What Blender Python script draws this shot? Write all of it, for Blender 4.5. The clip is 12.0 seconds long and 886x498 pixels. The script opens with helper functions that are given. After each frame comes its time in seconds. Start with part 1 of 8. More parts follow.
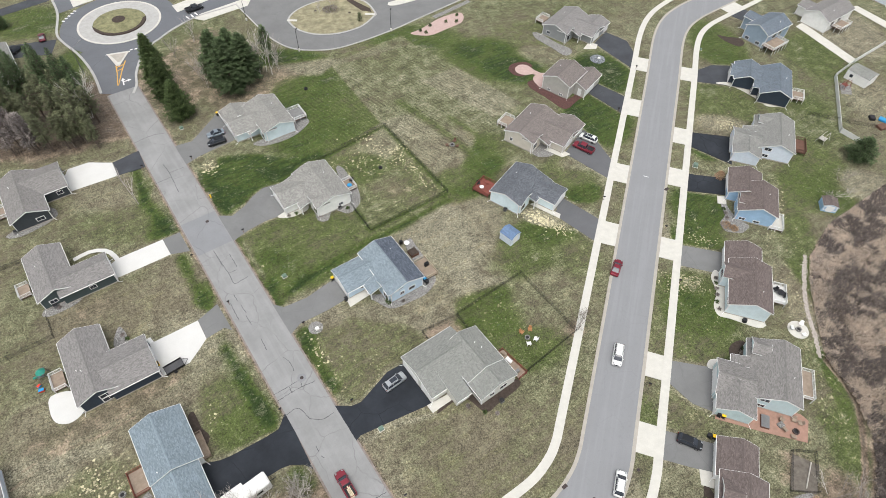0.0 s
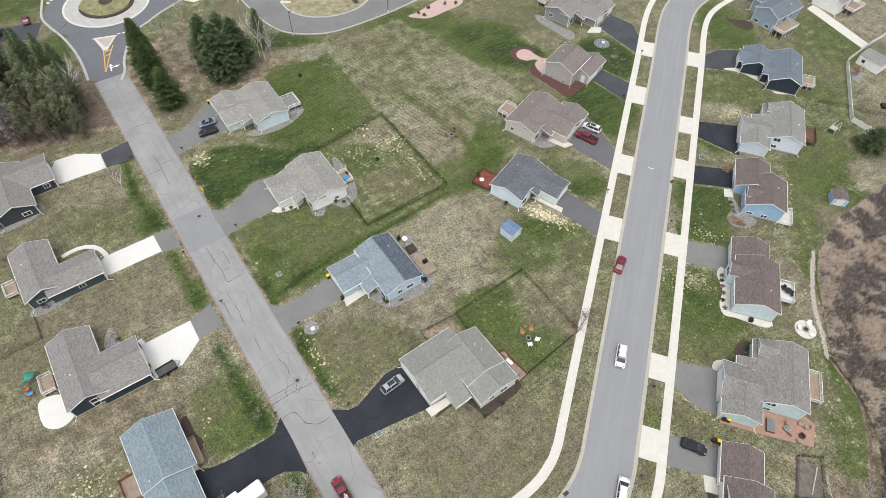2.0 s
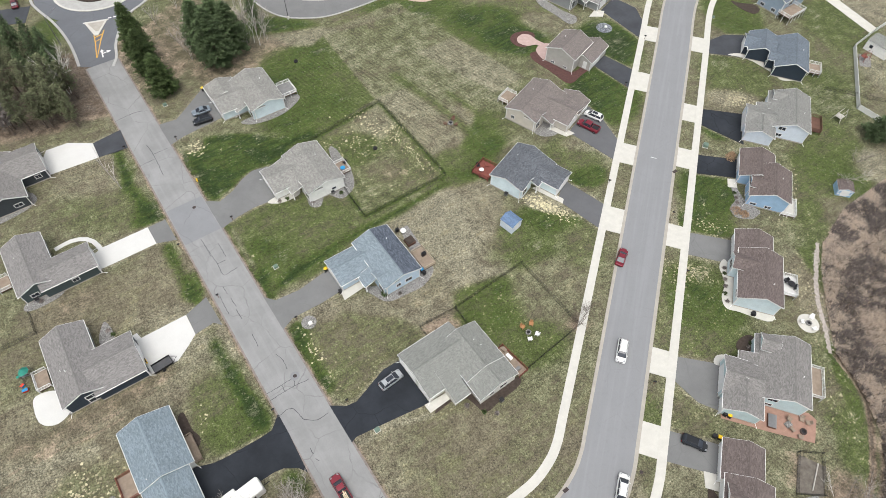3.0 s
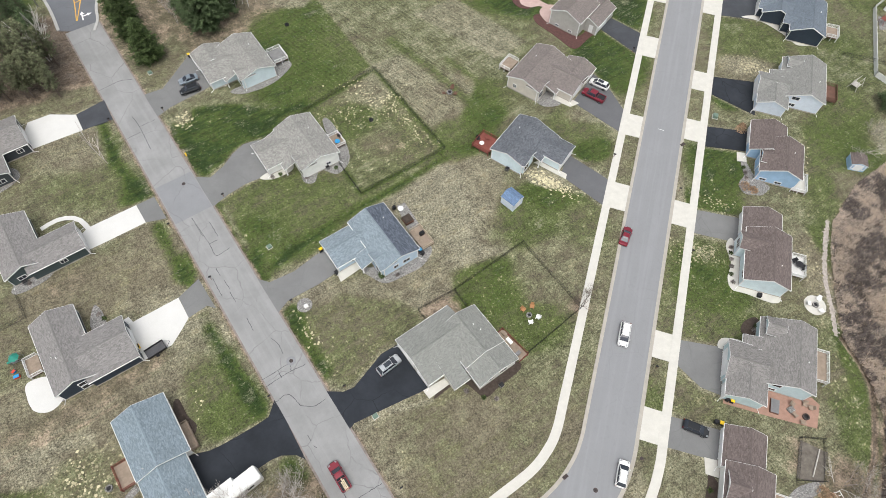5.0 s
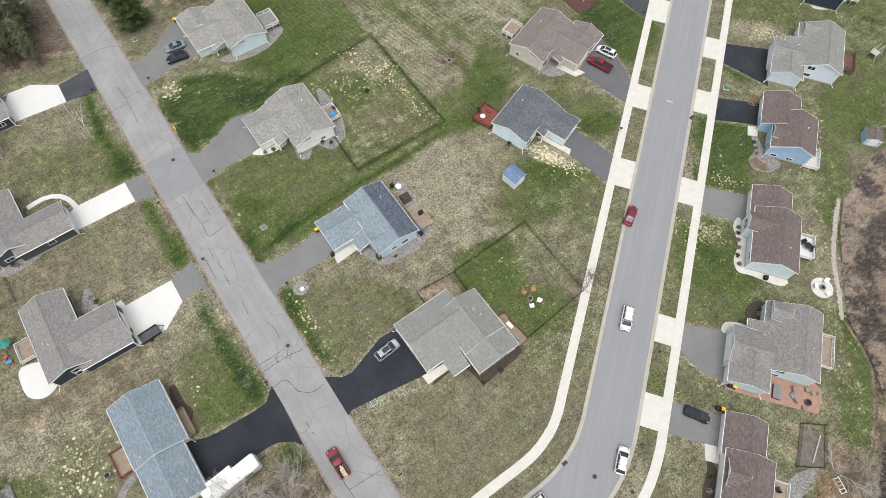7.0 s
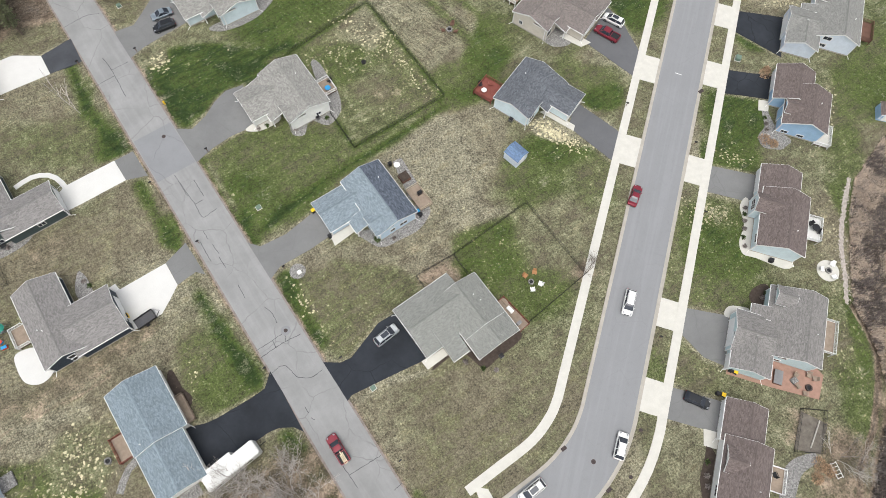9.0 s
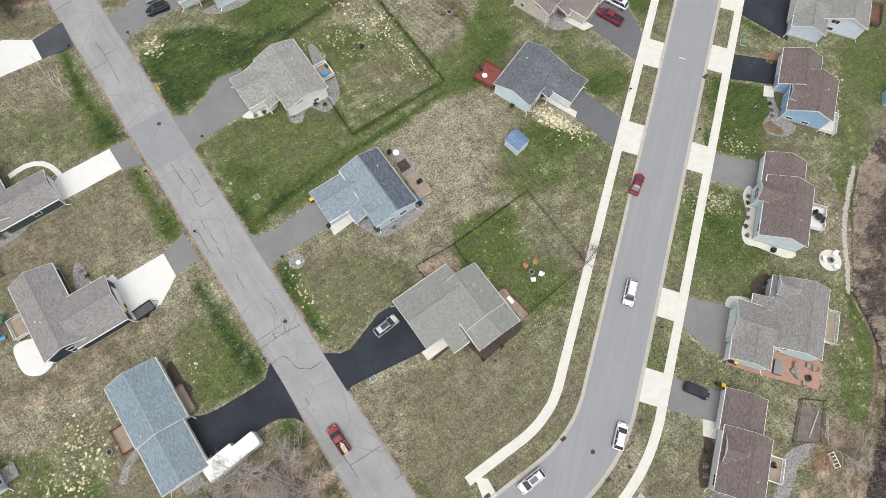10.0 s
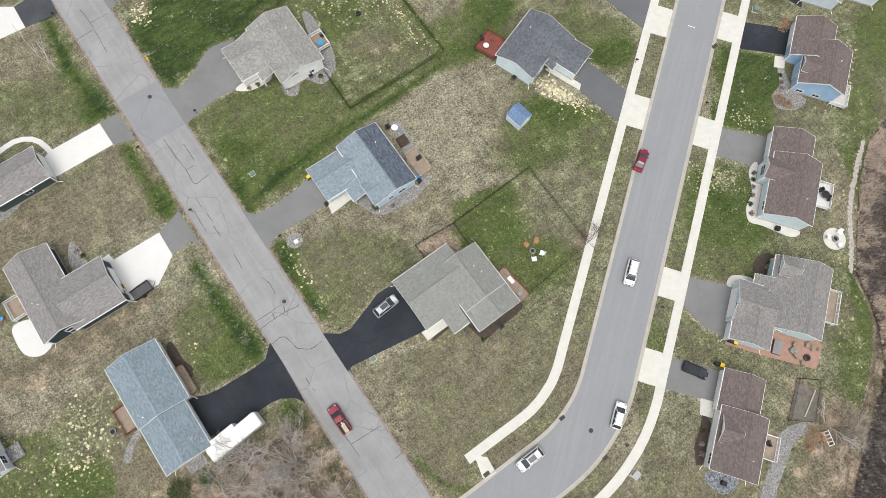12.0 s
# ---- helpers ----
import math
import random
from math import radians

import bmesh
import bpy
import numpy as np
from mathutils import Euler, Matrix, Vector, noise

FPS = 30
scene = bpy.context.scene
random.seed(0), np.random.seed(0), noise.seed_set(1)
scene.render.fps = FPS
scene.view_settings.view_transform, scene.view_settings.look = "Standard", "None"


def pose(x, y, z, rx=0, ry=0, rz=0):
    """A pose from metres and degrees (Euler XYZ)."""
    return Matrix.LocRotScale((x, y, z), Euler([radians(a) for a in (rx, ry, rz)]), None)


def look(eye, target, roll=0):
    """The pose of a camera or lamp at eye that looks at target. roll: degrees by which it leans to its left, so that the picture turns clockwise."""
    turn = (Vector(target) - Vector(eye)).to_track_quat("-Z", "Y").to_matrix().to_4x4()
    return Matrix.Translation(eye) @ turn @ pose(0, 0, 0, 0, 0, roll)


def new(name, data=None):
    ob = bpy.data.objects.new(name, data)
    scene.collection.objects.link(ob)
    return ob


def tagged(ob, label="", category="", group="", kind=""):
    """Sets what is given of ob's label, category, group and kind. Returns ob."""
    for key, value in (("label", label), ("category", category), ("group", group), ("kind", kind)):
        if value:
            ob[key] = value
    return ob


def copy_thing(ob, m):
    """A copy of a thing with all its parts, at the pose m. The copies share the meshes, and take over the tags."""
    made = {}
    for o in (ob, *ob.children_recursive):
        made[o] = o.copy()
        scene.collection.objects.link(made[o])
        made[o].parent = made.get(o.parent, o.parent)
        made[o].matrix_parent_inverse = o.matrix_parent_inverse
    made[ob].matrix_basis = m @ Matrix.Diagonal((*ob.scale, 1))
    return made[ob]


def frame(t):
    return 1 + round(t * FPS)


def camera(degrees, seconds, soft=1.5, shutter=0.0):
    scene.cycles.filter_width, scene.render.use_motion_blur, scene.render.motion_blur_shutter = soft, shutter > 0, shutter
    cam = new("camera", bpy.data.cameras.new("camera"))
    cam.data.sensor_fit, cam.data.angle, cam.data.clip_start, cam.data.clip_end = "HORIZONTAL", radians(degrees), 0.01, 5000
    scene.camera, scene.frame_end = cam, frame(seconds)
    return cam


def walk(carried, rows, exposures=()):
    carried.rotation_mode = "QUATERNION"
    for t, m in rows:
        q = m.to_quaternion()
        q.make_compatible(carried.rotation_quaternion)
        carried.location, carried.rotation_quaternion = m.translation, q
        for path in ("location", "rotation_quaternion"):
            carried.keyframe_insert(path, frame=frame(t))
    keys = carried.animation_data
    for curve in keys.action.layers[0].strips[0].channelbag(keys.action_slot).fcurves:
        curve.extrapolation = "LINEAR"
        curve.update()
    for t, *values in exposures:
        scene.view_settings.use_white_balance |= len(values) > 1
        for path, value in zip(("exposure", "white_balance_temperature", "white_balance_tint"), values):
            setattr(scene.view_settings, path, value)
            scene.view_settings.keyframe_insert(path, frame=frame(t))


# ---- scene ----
cam = camera(74.0, 12.0, 0.5)
PATH = [
    (0, (20.121, -54.603, 103.597), (20.343, -53.382, 102.028), 1.6),
    (0.5, (20.34, -53.307, 103.511), (20.561, -52.094, 101.936), 1.6),
    (1, (20.563, -51.945, 103.458), (20.783, -50.747, 101.873), 1.7),
    (1.5, (20.791, -50.525, 103.424), (21.0097, -49.3464, 101.8230), 1.7),
    (2, (21.028, -49.055, 103.396), (21.244, -47.898, 101.779), 1.8),
    (2.5, (21.273, -47.542, 103.367), (21.4874, -46.4097, 101.7327), 1.9),
    (3, (21.526, -45.997, 103.331), (21.7373, -44.8936, 101.6760), 2.0),
    (5, (22.586, -39.657, 103.091), (22.781, -38.687, 101.353), 2.4),
    (5.5, (22.852, -38.075, 103.013), (23.042, -37.14, 101.255), 2.6),
    (6, (23.111, -36.509, 102.933), (23.297, -35.609, 101.157), 2.7),
    (6.5, (23.363, -34.966, 102.856), (23.544, -34.101, 101.061), 2.9),
    (7, (23.604, -33.452, 102.785), (23.78, -32.623, 100.974), 3.0),
    (9, (24.423, -27.78, 102.623), (24.5806, -27.0922, 100.7511), 3.9),
    (9.5, (24.589, -26.471, 102.616), (24.741, -25.821, 100.73), 4.2),
    (10, (24.742, -25.205, 102.618), (24.89, -24.592, 100.72), 4.5),
    (10.5, (24.885, -23.981, 102.624), (25.028, -23.405, 100.714), 4.9),
    (11, (25.023, -22.795, 102.623), (25.161, -22.256, 100.702), 5.3),
    (11.5, (25.16, -21.641, 102.604), (25.294, -21.14, 100.672), 5.8),
    (12, (25.306, -20.512, 102.551), (25.435, -20.048, 100.609), 6.4),
]
walk(cam, [(t, look(eye, target, roll)) for t, eye, target, roll in PATH])

# ---- world and light ----
world = bpy.data.worlds.new("overcast_sky")
scene.world = world
world.use_nodes = True
wn = world.node_tree.nodes
wl = world.node_tree.links
sky = wn.new("ShaderNodeTexSky")
sky.sky_type = "NISHITA"
sky.sun_disc = False
sky.sun_elevation = radians(70)
sky.sun_rotation = radians(194)
sky.air_density = 1.0
sky.dust_density = 4.0
pale = wn.new("ShaderNodeHueSaturation")
pale.inputs["Saturation"].default_value = 0.34
wl.new(sky.outputs[0], pale.inputs["Color"])
wl.new(pale.outputs[0], wn["Background"].inputs[0])
wn["Background"].inputs[1].default_value = 0.15

sun = new("sun", bpy.data.lights.new("sun", "SUN"))
sun.data.energy = 1.1
sun.data.angle = radians(55)
sun.data.color = (1.0, 0.985, 0.96)
sun.matrix_world = look((0, 0, 200), (6, 24, 130))
scene.view_settings.exposure = 0.61

# ---- materials ----
def nodes_of(name, rough=0.9, metal=0.0):
    m = bpy.data.materials.new(name)
    m.use_nodes = True
    nt = m.node_tree
    b = nt.nodes["Principled BSDF"]
    b.inputs["Roughness"].default_value = rough
    b.inputs["Metallic"].default_value = metal
    b.inputs["Specular IOR Level"].default_value = 0.25
    return m, nt, b


def coord(nt, kind="Object"):
    return nt.nodes.new("ShaderNodeTexCoord").outputs[kind]


def place(nt):
    return nt.nodes.new("ShaderNodeNewGeometry").outputs["Position"]


def noise_tex(nt, vec, scale, detail=4.0, rough=0.6):
    n = nt.nodes.new("ShaderNodeTexNoise")
    n.inputs["Scale"].default_value, n.inputs["Detail"].default_value, n.inputs["Roughness"].default_value = scale, detail, rough
    nt.links.new(vec, n.inputs["Vector"])
    return n.outputs["Fac"]


def ramp(nt, fac, stops):
    r = nt.nodes.new("ShaderNodeValToRGB")
    while len(r.color_ramp.elements) < len(stops):
        r.color_ramp.elements.new(0.5)
    for e, (p, c) in zip(r.color_ramp.elements, stops):
        e.position, e.color = p, (*c, 1) if len(c) == 3 else c
    nt.links.new(fac, r.inputs[0])
    return r.outputs[0]


def grey(nt, fac, a, b, lo=0.0, hi=1.0):
    r = nt.nodes.new("ShaderNodeMapRange")
    for k, v in (("From Min", a), ("From Max", b), ("To Min", lo), ("To Max", hi)):
        r.inputs[k].default_value = v
    nt.links.new(fac, r.inputs["Value"])
    return r.outputs[0]


def mix(nt, fac, a, b, mode="MIX"):
    m = nt.nodes.new("ShaderNodeMix")
    m.data_type, m.blend_type = "RGBA", mode
    for sock, v in ((m.inputs[0], fac), (m.inputs[6], a), (m.inputs[7], b)):
        if hasattr(v, "is_output"):
            nt.links.new(v, sock)
        elif sock == m.inputs[0]:
            sock.default_value = v
        else:
            sock.default_value = (*v, 1)
    return m.outputs[2]


def calc(nt, op, a, b=0.0):
    m = nt.nodes.new("ShaderNodeMath")
    m.operation = op
    for sock, v in ((m.inputs[0], a), (m.inputs[1], b)):
        if hasattr(v, "is_output"):
            nt.links.new(v, sock)
        else:
            sock.default_value = v
    return m.outputs[0]


def bump(nt, b, height, strength=0.4, dist=0.02):
    n = nt.nodes.new("ShaderNodeBump")
    n.inputs["Strength"].default_value, n.inputs["Distance"].default_value = strength, dist
    nt.links.new(height, n.inputs["Height"])
    nt.links.new(n.outputs[0], b.inputs["Normal"])


def attr(nt, name):
    a = nt.nodes.new("ShaderNodeAttribute")
    a.attribute_name = name
    return a.outputs["Fac"]


def tint(c, k):
    return tuple(min(1.0, v * k) for v in c)


def mottled(name, colour, rough=0.9, scale=1.5, vary=0.18, fine=12.0, metal=0.0, relief=0.2):
    """A surface with stains at a large and grain at a small scale."""
    m, nt, b = nodes_of(name, rough, metal)
    p = place(nt)
    big = noise_tex(nt, p, scale * 0.35, 5)
    small = noise_tex(nt, p, fine, 3)
    c = mix(nt, grey(nt, big, 0.3, 0.7), tint(colour, 1 - vary), tint(colour, 1 + vary))
    c = mix(nt, grey(nt, small, 0.35, 0.65, 0, 0.6), c, mix(nt, 0.5, c, tint(colour, 0.7), "MIX"))
    nt.links.new(c, b.inputs["Base Color"])
    if relief:
        bump(nt, b, small, relief, 0.01)
    return m


def pebbled(name, colour, size=0.25, vary=0.4):
    """Loose stones told apart by their own shade, with dark gaps."""
    m, nt, b = nodes_of(name, 0.9)
    p = place(nt)
    v = nt.nodes.new("ShaderNodeTexVoronoi")
    v.inputs["Scale"].default_value = 1 / size
    nt.links.new(p, v.inputs["Vector"])
    one = nt.nodes.new("ShaderNodeSeparateColor")
    nt.links.new(v.outputs["Color"], one.inputs[0])
    big = noise_tex(nt, p, 0.9, 4)
    c = mix(nt, one.outputs[0], tint(colour, 1 - vary), tint(colour, 1 + vary))
    c = mix(nt, grey(nt, v.outputs["Distance"], 0.4, 0.75, 0, 0.8), c, tint(colour, 0.3))
    c = mix(nt, grey(nt, big, 0.45, 0.75, 0, 0.4), c, tint(colour, 0.6))
    nt.links.new(c, b.inputs["Base Color"])
    bump(nt, b, grey(nt, v.outputs["Distance"], 0, 0.7, 1, 0), 0.9, 0.06)
    return m


def asphalt(name, colour, vary=0.14, crack=0.5, streak=0.0):
    m, nt, b = nodes_of(name, 0.88)
    p = place(nt)
    big = noise_tex(nt, p, 0.16, 6, 0.65)
    mid = noise_tex(nt, p, 1.1, 5, 0.7)
    fine = noise_tex(nt, p, 22, 2)
    c = mix(nt, grey(nt, big, 0.3, 0.7), tint(colour, 1 - vary), tint(colour, 1 + vary))
    c = mix(nt, grey(nt, mid, 0.55, 0.8, 0, 0.45), c, tint(colour, 0.72))
    c = mix(nt, grey(nt, fine, 0.3, 0.7, 0, 0.3), c, tint(colour, 0.6))
    if streak:
        turned = nt.nodes.new("ShaderNodeMapping")
        turned.vector_type = "TEXTURE"
        turned.inputs["Rotation"].default_value = (0, 0, radians(streak))
        turned.inputs["Scale"].default_value = (30.0, 1.1, 1.0)
        nt.links.new(p, turned.inputs["Vector"])
        wear = noise_tex(nt, turned.outputs[0], 1.0, 4, 0.6)
        c = mix(nt, grey(nt, wear, 0.35, 0.65, 0, 0.24), c, mix(nt, grey(nt, wear, 0.4, 0.6), tint(colour, 0.75), tint(colour, 1.18)))
    if crack:
        warp = nt.nodes.new("ShaderNodeVectorMath")
        warp.operation = "ADD"
        wob = nt.nodes.new("ShaderNodeTexNoise")
        wob.inputs["Scale"].default_value = 0.5
        nt.links.new(p, wob.inputs["Vector"])
        nt.links.new(p, warp.inputs[0])
        nt.links.new(wob.outputs["Color"], warp.inputs[1])
        v = nt.nodes.new("ShaderNodeTexVoronoi")
        v.feature = "DISTANCE_TO_EDGE"
        v.inputs["Scale"].default_value = 0.12
        nt.links.new(warp.outputs[0], v.inputs["Vector"])
        line = calc(nt, "MULTIPLY", grey(nt, v.outputs["Distance"], 0.0, 0.012, 1, 0), grey(nt, big, 0.42, 0.56))
        c = mix(nt, calc(nt, "MULTIPLY", line, crack), c, tint(colour, 0.35))
    nt.links.new(c, b.inputs["Base Color"])
    bump(nt, b, fine, 0.3, 0.01)
    return m


def shingle(name, colour, vary=0.46):
    """Asphalt shingles: courses 0.14 m high of tabs about 0.33 m wide, laid by the roof's own coordinates."""
    vary = min(0.6, vary * 1.8)
    m, nt, b = nodes_of(name, 0.92)
    uv = coord(nt, "UV")
    br = nt.nodes.new("ShaderNodeTexBrick")
    br.offset, br.offset_frequency = 0.37, 2
    for k, v in (("Scale", 1.0), ("Mortar Size", 0.006), ("Mortar Smooth", 0.3), ("Bias", 0.0), ("Brick Width", 0.42), ("Row Height", 0.17)):
        br.inputs[k].default_value = v
    br.inputs["Color1"].default_value = (*tint(colour, 1 - vary), 1)
    br.inputs["Color2"].default_value = (*tint(colour, 1 + vary), 1)
    br.inputs["Mortar"].default_value = (*tint(colour, 0.5), 1)
    nt.links.new(uv, br.inputs["Vector"])
    p = place(nt)
    grain = noise_tex(nt, p, 5, 5, 0.75)
    blot = noise_tex(nt, p, 0.5, 4)
    c = mix(nt, grey(nt, grain, 0.3, 0.7, 0, 0.5), br.outputs["Color"], mix(nt, grey(nt, grain, 0.42, 0.58), tint(colour, 0.52), tint(colour, 1.45)))
    c = mix(nt, grey(nt, blot, 0.35, 0.7, 0, 0.28), c, tint(colour, 0.7))
    nt.links.new(c, b.inputs["Base Color"])
    bump(nt, b, br.outputs["Fac"], 0.5, -0.01)
    return m


def siding(name, colour):
    """Vinyl lap siding: boards 0.11 m high."""
    m, nt, b = nodes_of(name, 0.55)
    p = place(nt)
    sep = nt.nodes.new("ShaderNodeSeparateXYZ")
    nt.links.new(p, sep.inputs[0])
    saw = calc(nt, "FRACT", calc(nt, "MULTIPLY", sep.outputs[2], 1 / 0.11))
    blot = noise_tex(nt, p, 0.8, 4)
    c = mix(nt, grey(nt, blot, 0.3, 0.7), tint(colour, 0.9), tint(colour, 1.06))
    c = mix(nt, grey(nt, saw, 0.86, 1.0, 0, 0.4), c, tint(colour, 0.6))
    nt.links.new(c, b.inputs["Base Color"])
    bump(nt, b, saw, 0.6, 0.012)
    return m


def leafy(name, colour, vary=0.45, rough=0.8):
    m, nt, b = nodes_of(name, rough)
    g = nt.nodes.new("ShaderNodeNewGeometry")
    o = nt.nodes.new("ShaderNodeObjectInfo")
    isl = grey(nt, g.outputs["Random Per Island"], 0, 1, 1 - vary, 1 + vary)
    own = grey(nt, o.outputs["Random"], 0, 1, 0.8, 1.2)
    c = mix(nt, 1.0, colour, (0.5, 0.5, 0.5), "MULTIPLY")
    k = calc(nt, "MULTIPLY", isl, own)
    hs = nt.nodes.new("ShaderNodeHueSaturation")
    nt.links.new(calc(nt, "MULTIPLY", k, 2.0), hs.inputs["Value"])
    nt.links.new(c, hs.inputs["Color"])
    nt.links.new(hs.outputs[0], b.inputs["Base Color"])
    return m


def grass_ground(name):
    m, nt, b = nodes_of(name, 0.95)
    p = place(nt)
    lush, dry, soil, clumps = attr(nt, "lush"), attr(nt, "dry"), attr(nt, "soil"), attr(nt, "clumps")
    broad = noise_tex(nt, p, 0.06, 5, 0.6)
    patch = noise_tex(nt, p, 0.3, 9, 0.68)
    tuft = noise_tex(nt, p, 3.4, 5, 0.74)
    blade = noise_tex(nt, p, 9, 3, 0.7)

    def combed(yaw, long, wide):
        turned = nt.nodes.new("ShaderNodeMapping")
        turned.vector_type = "TEXTURE"
        turned.inputs["Rotation"].default_value = (0, 0, radians(yaw))
        turned.inputs["Scale"].default_value = (long, wide, 1.0)
        nt.links.new(p, turned.inputs["Vector"])
        return noise_tex(nt, turned.outputs[0], 1.0, 6, 0.68)

    mown = combed(26, 6.0, 1.3)
    cross = combed(-64, 2.6, 0.5)
    rows = combed(26, 5.0, 0.5)

    def swing(fac, k, spread=0.15):
        return calc(nt, "MULTIPLY", grey(nt, fac, 0.5 - spread, 0.5 + spread, -0.5, 0.5), k)

    # green against dormant grass
    g = calc(nt, "ADD", lush, swing(broad, 0.38))
    for fac, k in ((patch, 0.36), (mown, 0.3), (cross, 0.14), (rows, 0.2), (tuft, 0.2), (blade, 0.12)):
        g = calc(nt, "ADD", g, swing(fac, k))
    c = ramp(nt, g, [(0.0, (0.186, 0.164, 0.111)), (0.22, (0.136, 0.131, 0.075)), (0.46, (0.1, 0.12, 0.044)), (0.72, (0.071, 0.1, 0.023)), (0.88, (0.044, 0.074, 0.016)), (1.0, (0.022, 0.043, 0.01))])
    # straw
    d = calc(nt, "ADD", calc(nt, "ADD", dry, swing(broad, 0.4)), swing(patch, 0.45))
    for fac, k in ((mown, 0.34), (cross, 0.16), (rows, 0.22), (tuft, 0.18), (blade, 0.16)):
        d = calc(nt, "ADD", d, swing(fac, k))
    c = mix(nt, grey(nt, d, 0.22, 0.95, 0, 0.95), c, mix(nt, grey(nt, tuft, 0.36, 0.64), (0.18, 0.168, 0.112), (0.32, 0.298, 0.218)))
    # pale clumps of last year's grass, thrown about unevenly
    warp = nt.nodes.new("ShaderNodeVectorMath")
    warp.operation = "ADD"
    wob = nt.nodes.new("ShaderNodeTexNoise")
    wob.inputs["Scale"].default_value, wob.inputs["Detail"].default_value = 1.6, 4
    nt.links.new(p, wob.inputs["Vector"])
    nt.links.new(p, warp.inputs[0])
    nt.links.new(wob.outputs["Color"], warp.inputs[1])
    cell = nt.nodes.new("ShaderNodeTexVoronoi")
    cell.inputs["Scale"].default_value = 1.6
    nt.links.new(warp.outputs[0], cell.inputs["Vector"])
    one = nt.nodes.new("ShaderNodeSeparateColor")
    nt.links.new(cell.outputs["Color"], one.inputs[0])
    here = calc(nt, "ADD", clumps, swing(patch, 0.8))
    chance = grey(nt, here, 0.2, 1.1, 0.0, 0.9)
    there = grey(nt, calc(nt, "SUBTRACT", chance, one.outputs[0]), 0.0, 0.12)
    size = grey(nt, one.outputs[1], 0, 1, 0.06, 0.46)
    dot = grey(nt, calc(nt, "SUBTRACT", size, calc(nt, "ADD", cell.outputs["Distance"], calc(nt, "ADD", swing(blade, 0.3), swing(tuft, 0.34)))), -0.05, 0.2)
    spot = calc(nt, "MULTIPLY", calc(nt, "MULTIPLY", there, dot), grey(nt, clumps, 0.03, 0.2))
    c = mix(nt, calc(nt, "MULTIPLY", spot, 0.88), c, mix(nt, one.outputs[2], (0.34, 0.3, 0.15), (0.52, 0.48, 0.32)))
    # bare soil and leaf litter; the darkest mix also paints shadow under the wood
    s = calc(nt, "ADD", soil, calc(nt, "ADD", swing(patch, 0.45), swing(tuft, 0.25)))
    earth = mix(nt, grey(nt, broad, 0.42, 0.6), (0.15, 0.113, 0.06), (0.2, 0.172, 0.095))
    bare = calc(nt, "MULTIPLY", grey(nt, calc(nt, "ADD", mown, swing(patch, 0.2)), 0.54, 0.74, 0, 0.55), grey(nt, lush, 0.2, 0.55, 1, 0.1))
    c = mix(nt, bare, c, earth)
    c = mix(nt, grey(nt, s, 0.35, 0.8), c, mix(nt, grey(nt, patch, 0.34, 0.66), (0.115, 0.085, 0.062), (0.32, 0.25, 0.185)))
    c = mix(nt, grey(nt, calc(nt, "ADD", soil, swing(patch, 0.5)), 1.0, 1.45, 0, 0.9), c, mix(nt, grey(nt, tuft, 0.36, 0.64), (0.04, 0.033, 0.029), (0.11, 0.094, 0.082)))
    # scattered pale tufts and dark weeds
    pale = noise_tex(nt, p, 2.3, 2, 0.5)
    weed = noise_tex(nt, warp.outputs[0], 1.7, 2, 0.5)
    c = mix(nt, calc(nt, "MULTIPLY", grey(nt, pale, 0.62, 0.7, 0, 0.55), grey(nt, patch, 0.42, 0.56)), c, (0.34, 0.315, 0.215))
    c = mix(nt, calc(nt, "MULTIPLY", grey(nt, weed, 0.63, 0.72, 0, 0.6), grey(nt, lush, 0.1, 0.5, 0.5, 1.0)), c, (0.032, 0.04, 0.014))
    # dark flecks between the blades
    c = mix(nt, grey(nt, blade, 0.52, 0.68, 0, 0.66), c, (0.028, 0.031, 0.013))
    shade = nt.nodes.new("ShaderNodeHueSaturation")
    nt.links.new(c, shade.inputs["Color"])
    clod = noise_tex(nt, p, 1.05, 7, 0.8)
    v = calc(nt, "ADD", 0.865, calc(nt, "ADD", swing(tuft, 0.84), swing(blade, 0.66)))
    v = calc(nt, "ADD", v, calc(nt, "ADD", swing(patch, 0.44), swing(cross, 0.2)))
    v = calc(nt, "ADD", v, calc(nt, "MULTIPLY", swing(rows, 0.24), grey(nt, lush, 0.3, 0.8, 1.0, 0.5)))
    lines = nt.nodes.new("ShaderNodeTexWave")
    for k, val in (("Scale", 0.3), ("Distortion", 2.2), ("Detail", 3.0), ("Detail Scale", 0.5), ("Detail Roughness", 0.6)):
        lines.inputs[k].default_value = val
    slant = nt.nodes.new("ShaderNodeMapping")
    slant.vector_type = "TEXTURE"
    slant.inputs["Rotation"].default_value = (0, 0, radians(39))
    nt.links.new(p, slant.inputs["Vector"])
    nt.links.new(slant.outputs[0], lines.inputs["Vector"])
    v = calc(nt, "ADD", v, calc(nt, "MULTIPLY", swing(lines.outputs["Fac"], 0.24, 0.5), attr(nt, "mowing")))
    v = calc(nt, "MAXIMUM", calc(nt, "ADD", v, swing(clod, 0.5)), 0.3)
    nt.links.new(v, shade.inputs["Value"])
    nt.links.new(shade.outputs[0], b.inputs["Base Color"])
    h = calc(nt, "ADD", calc(nt, "MULTIPLY", tuft, 0.8), calc(nt, "MULTIPLY", blade, 0.4))
    bump(nt, b, h, 0.9, 0.15)
    return m


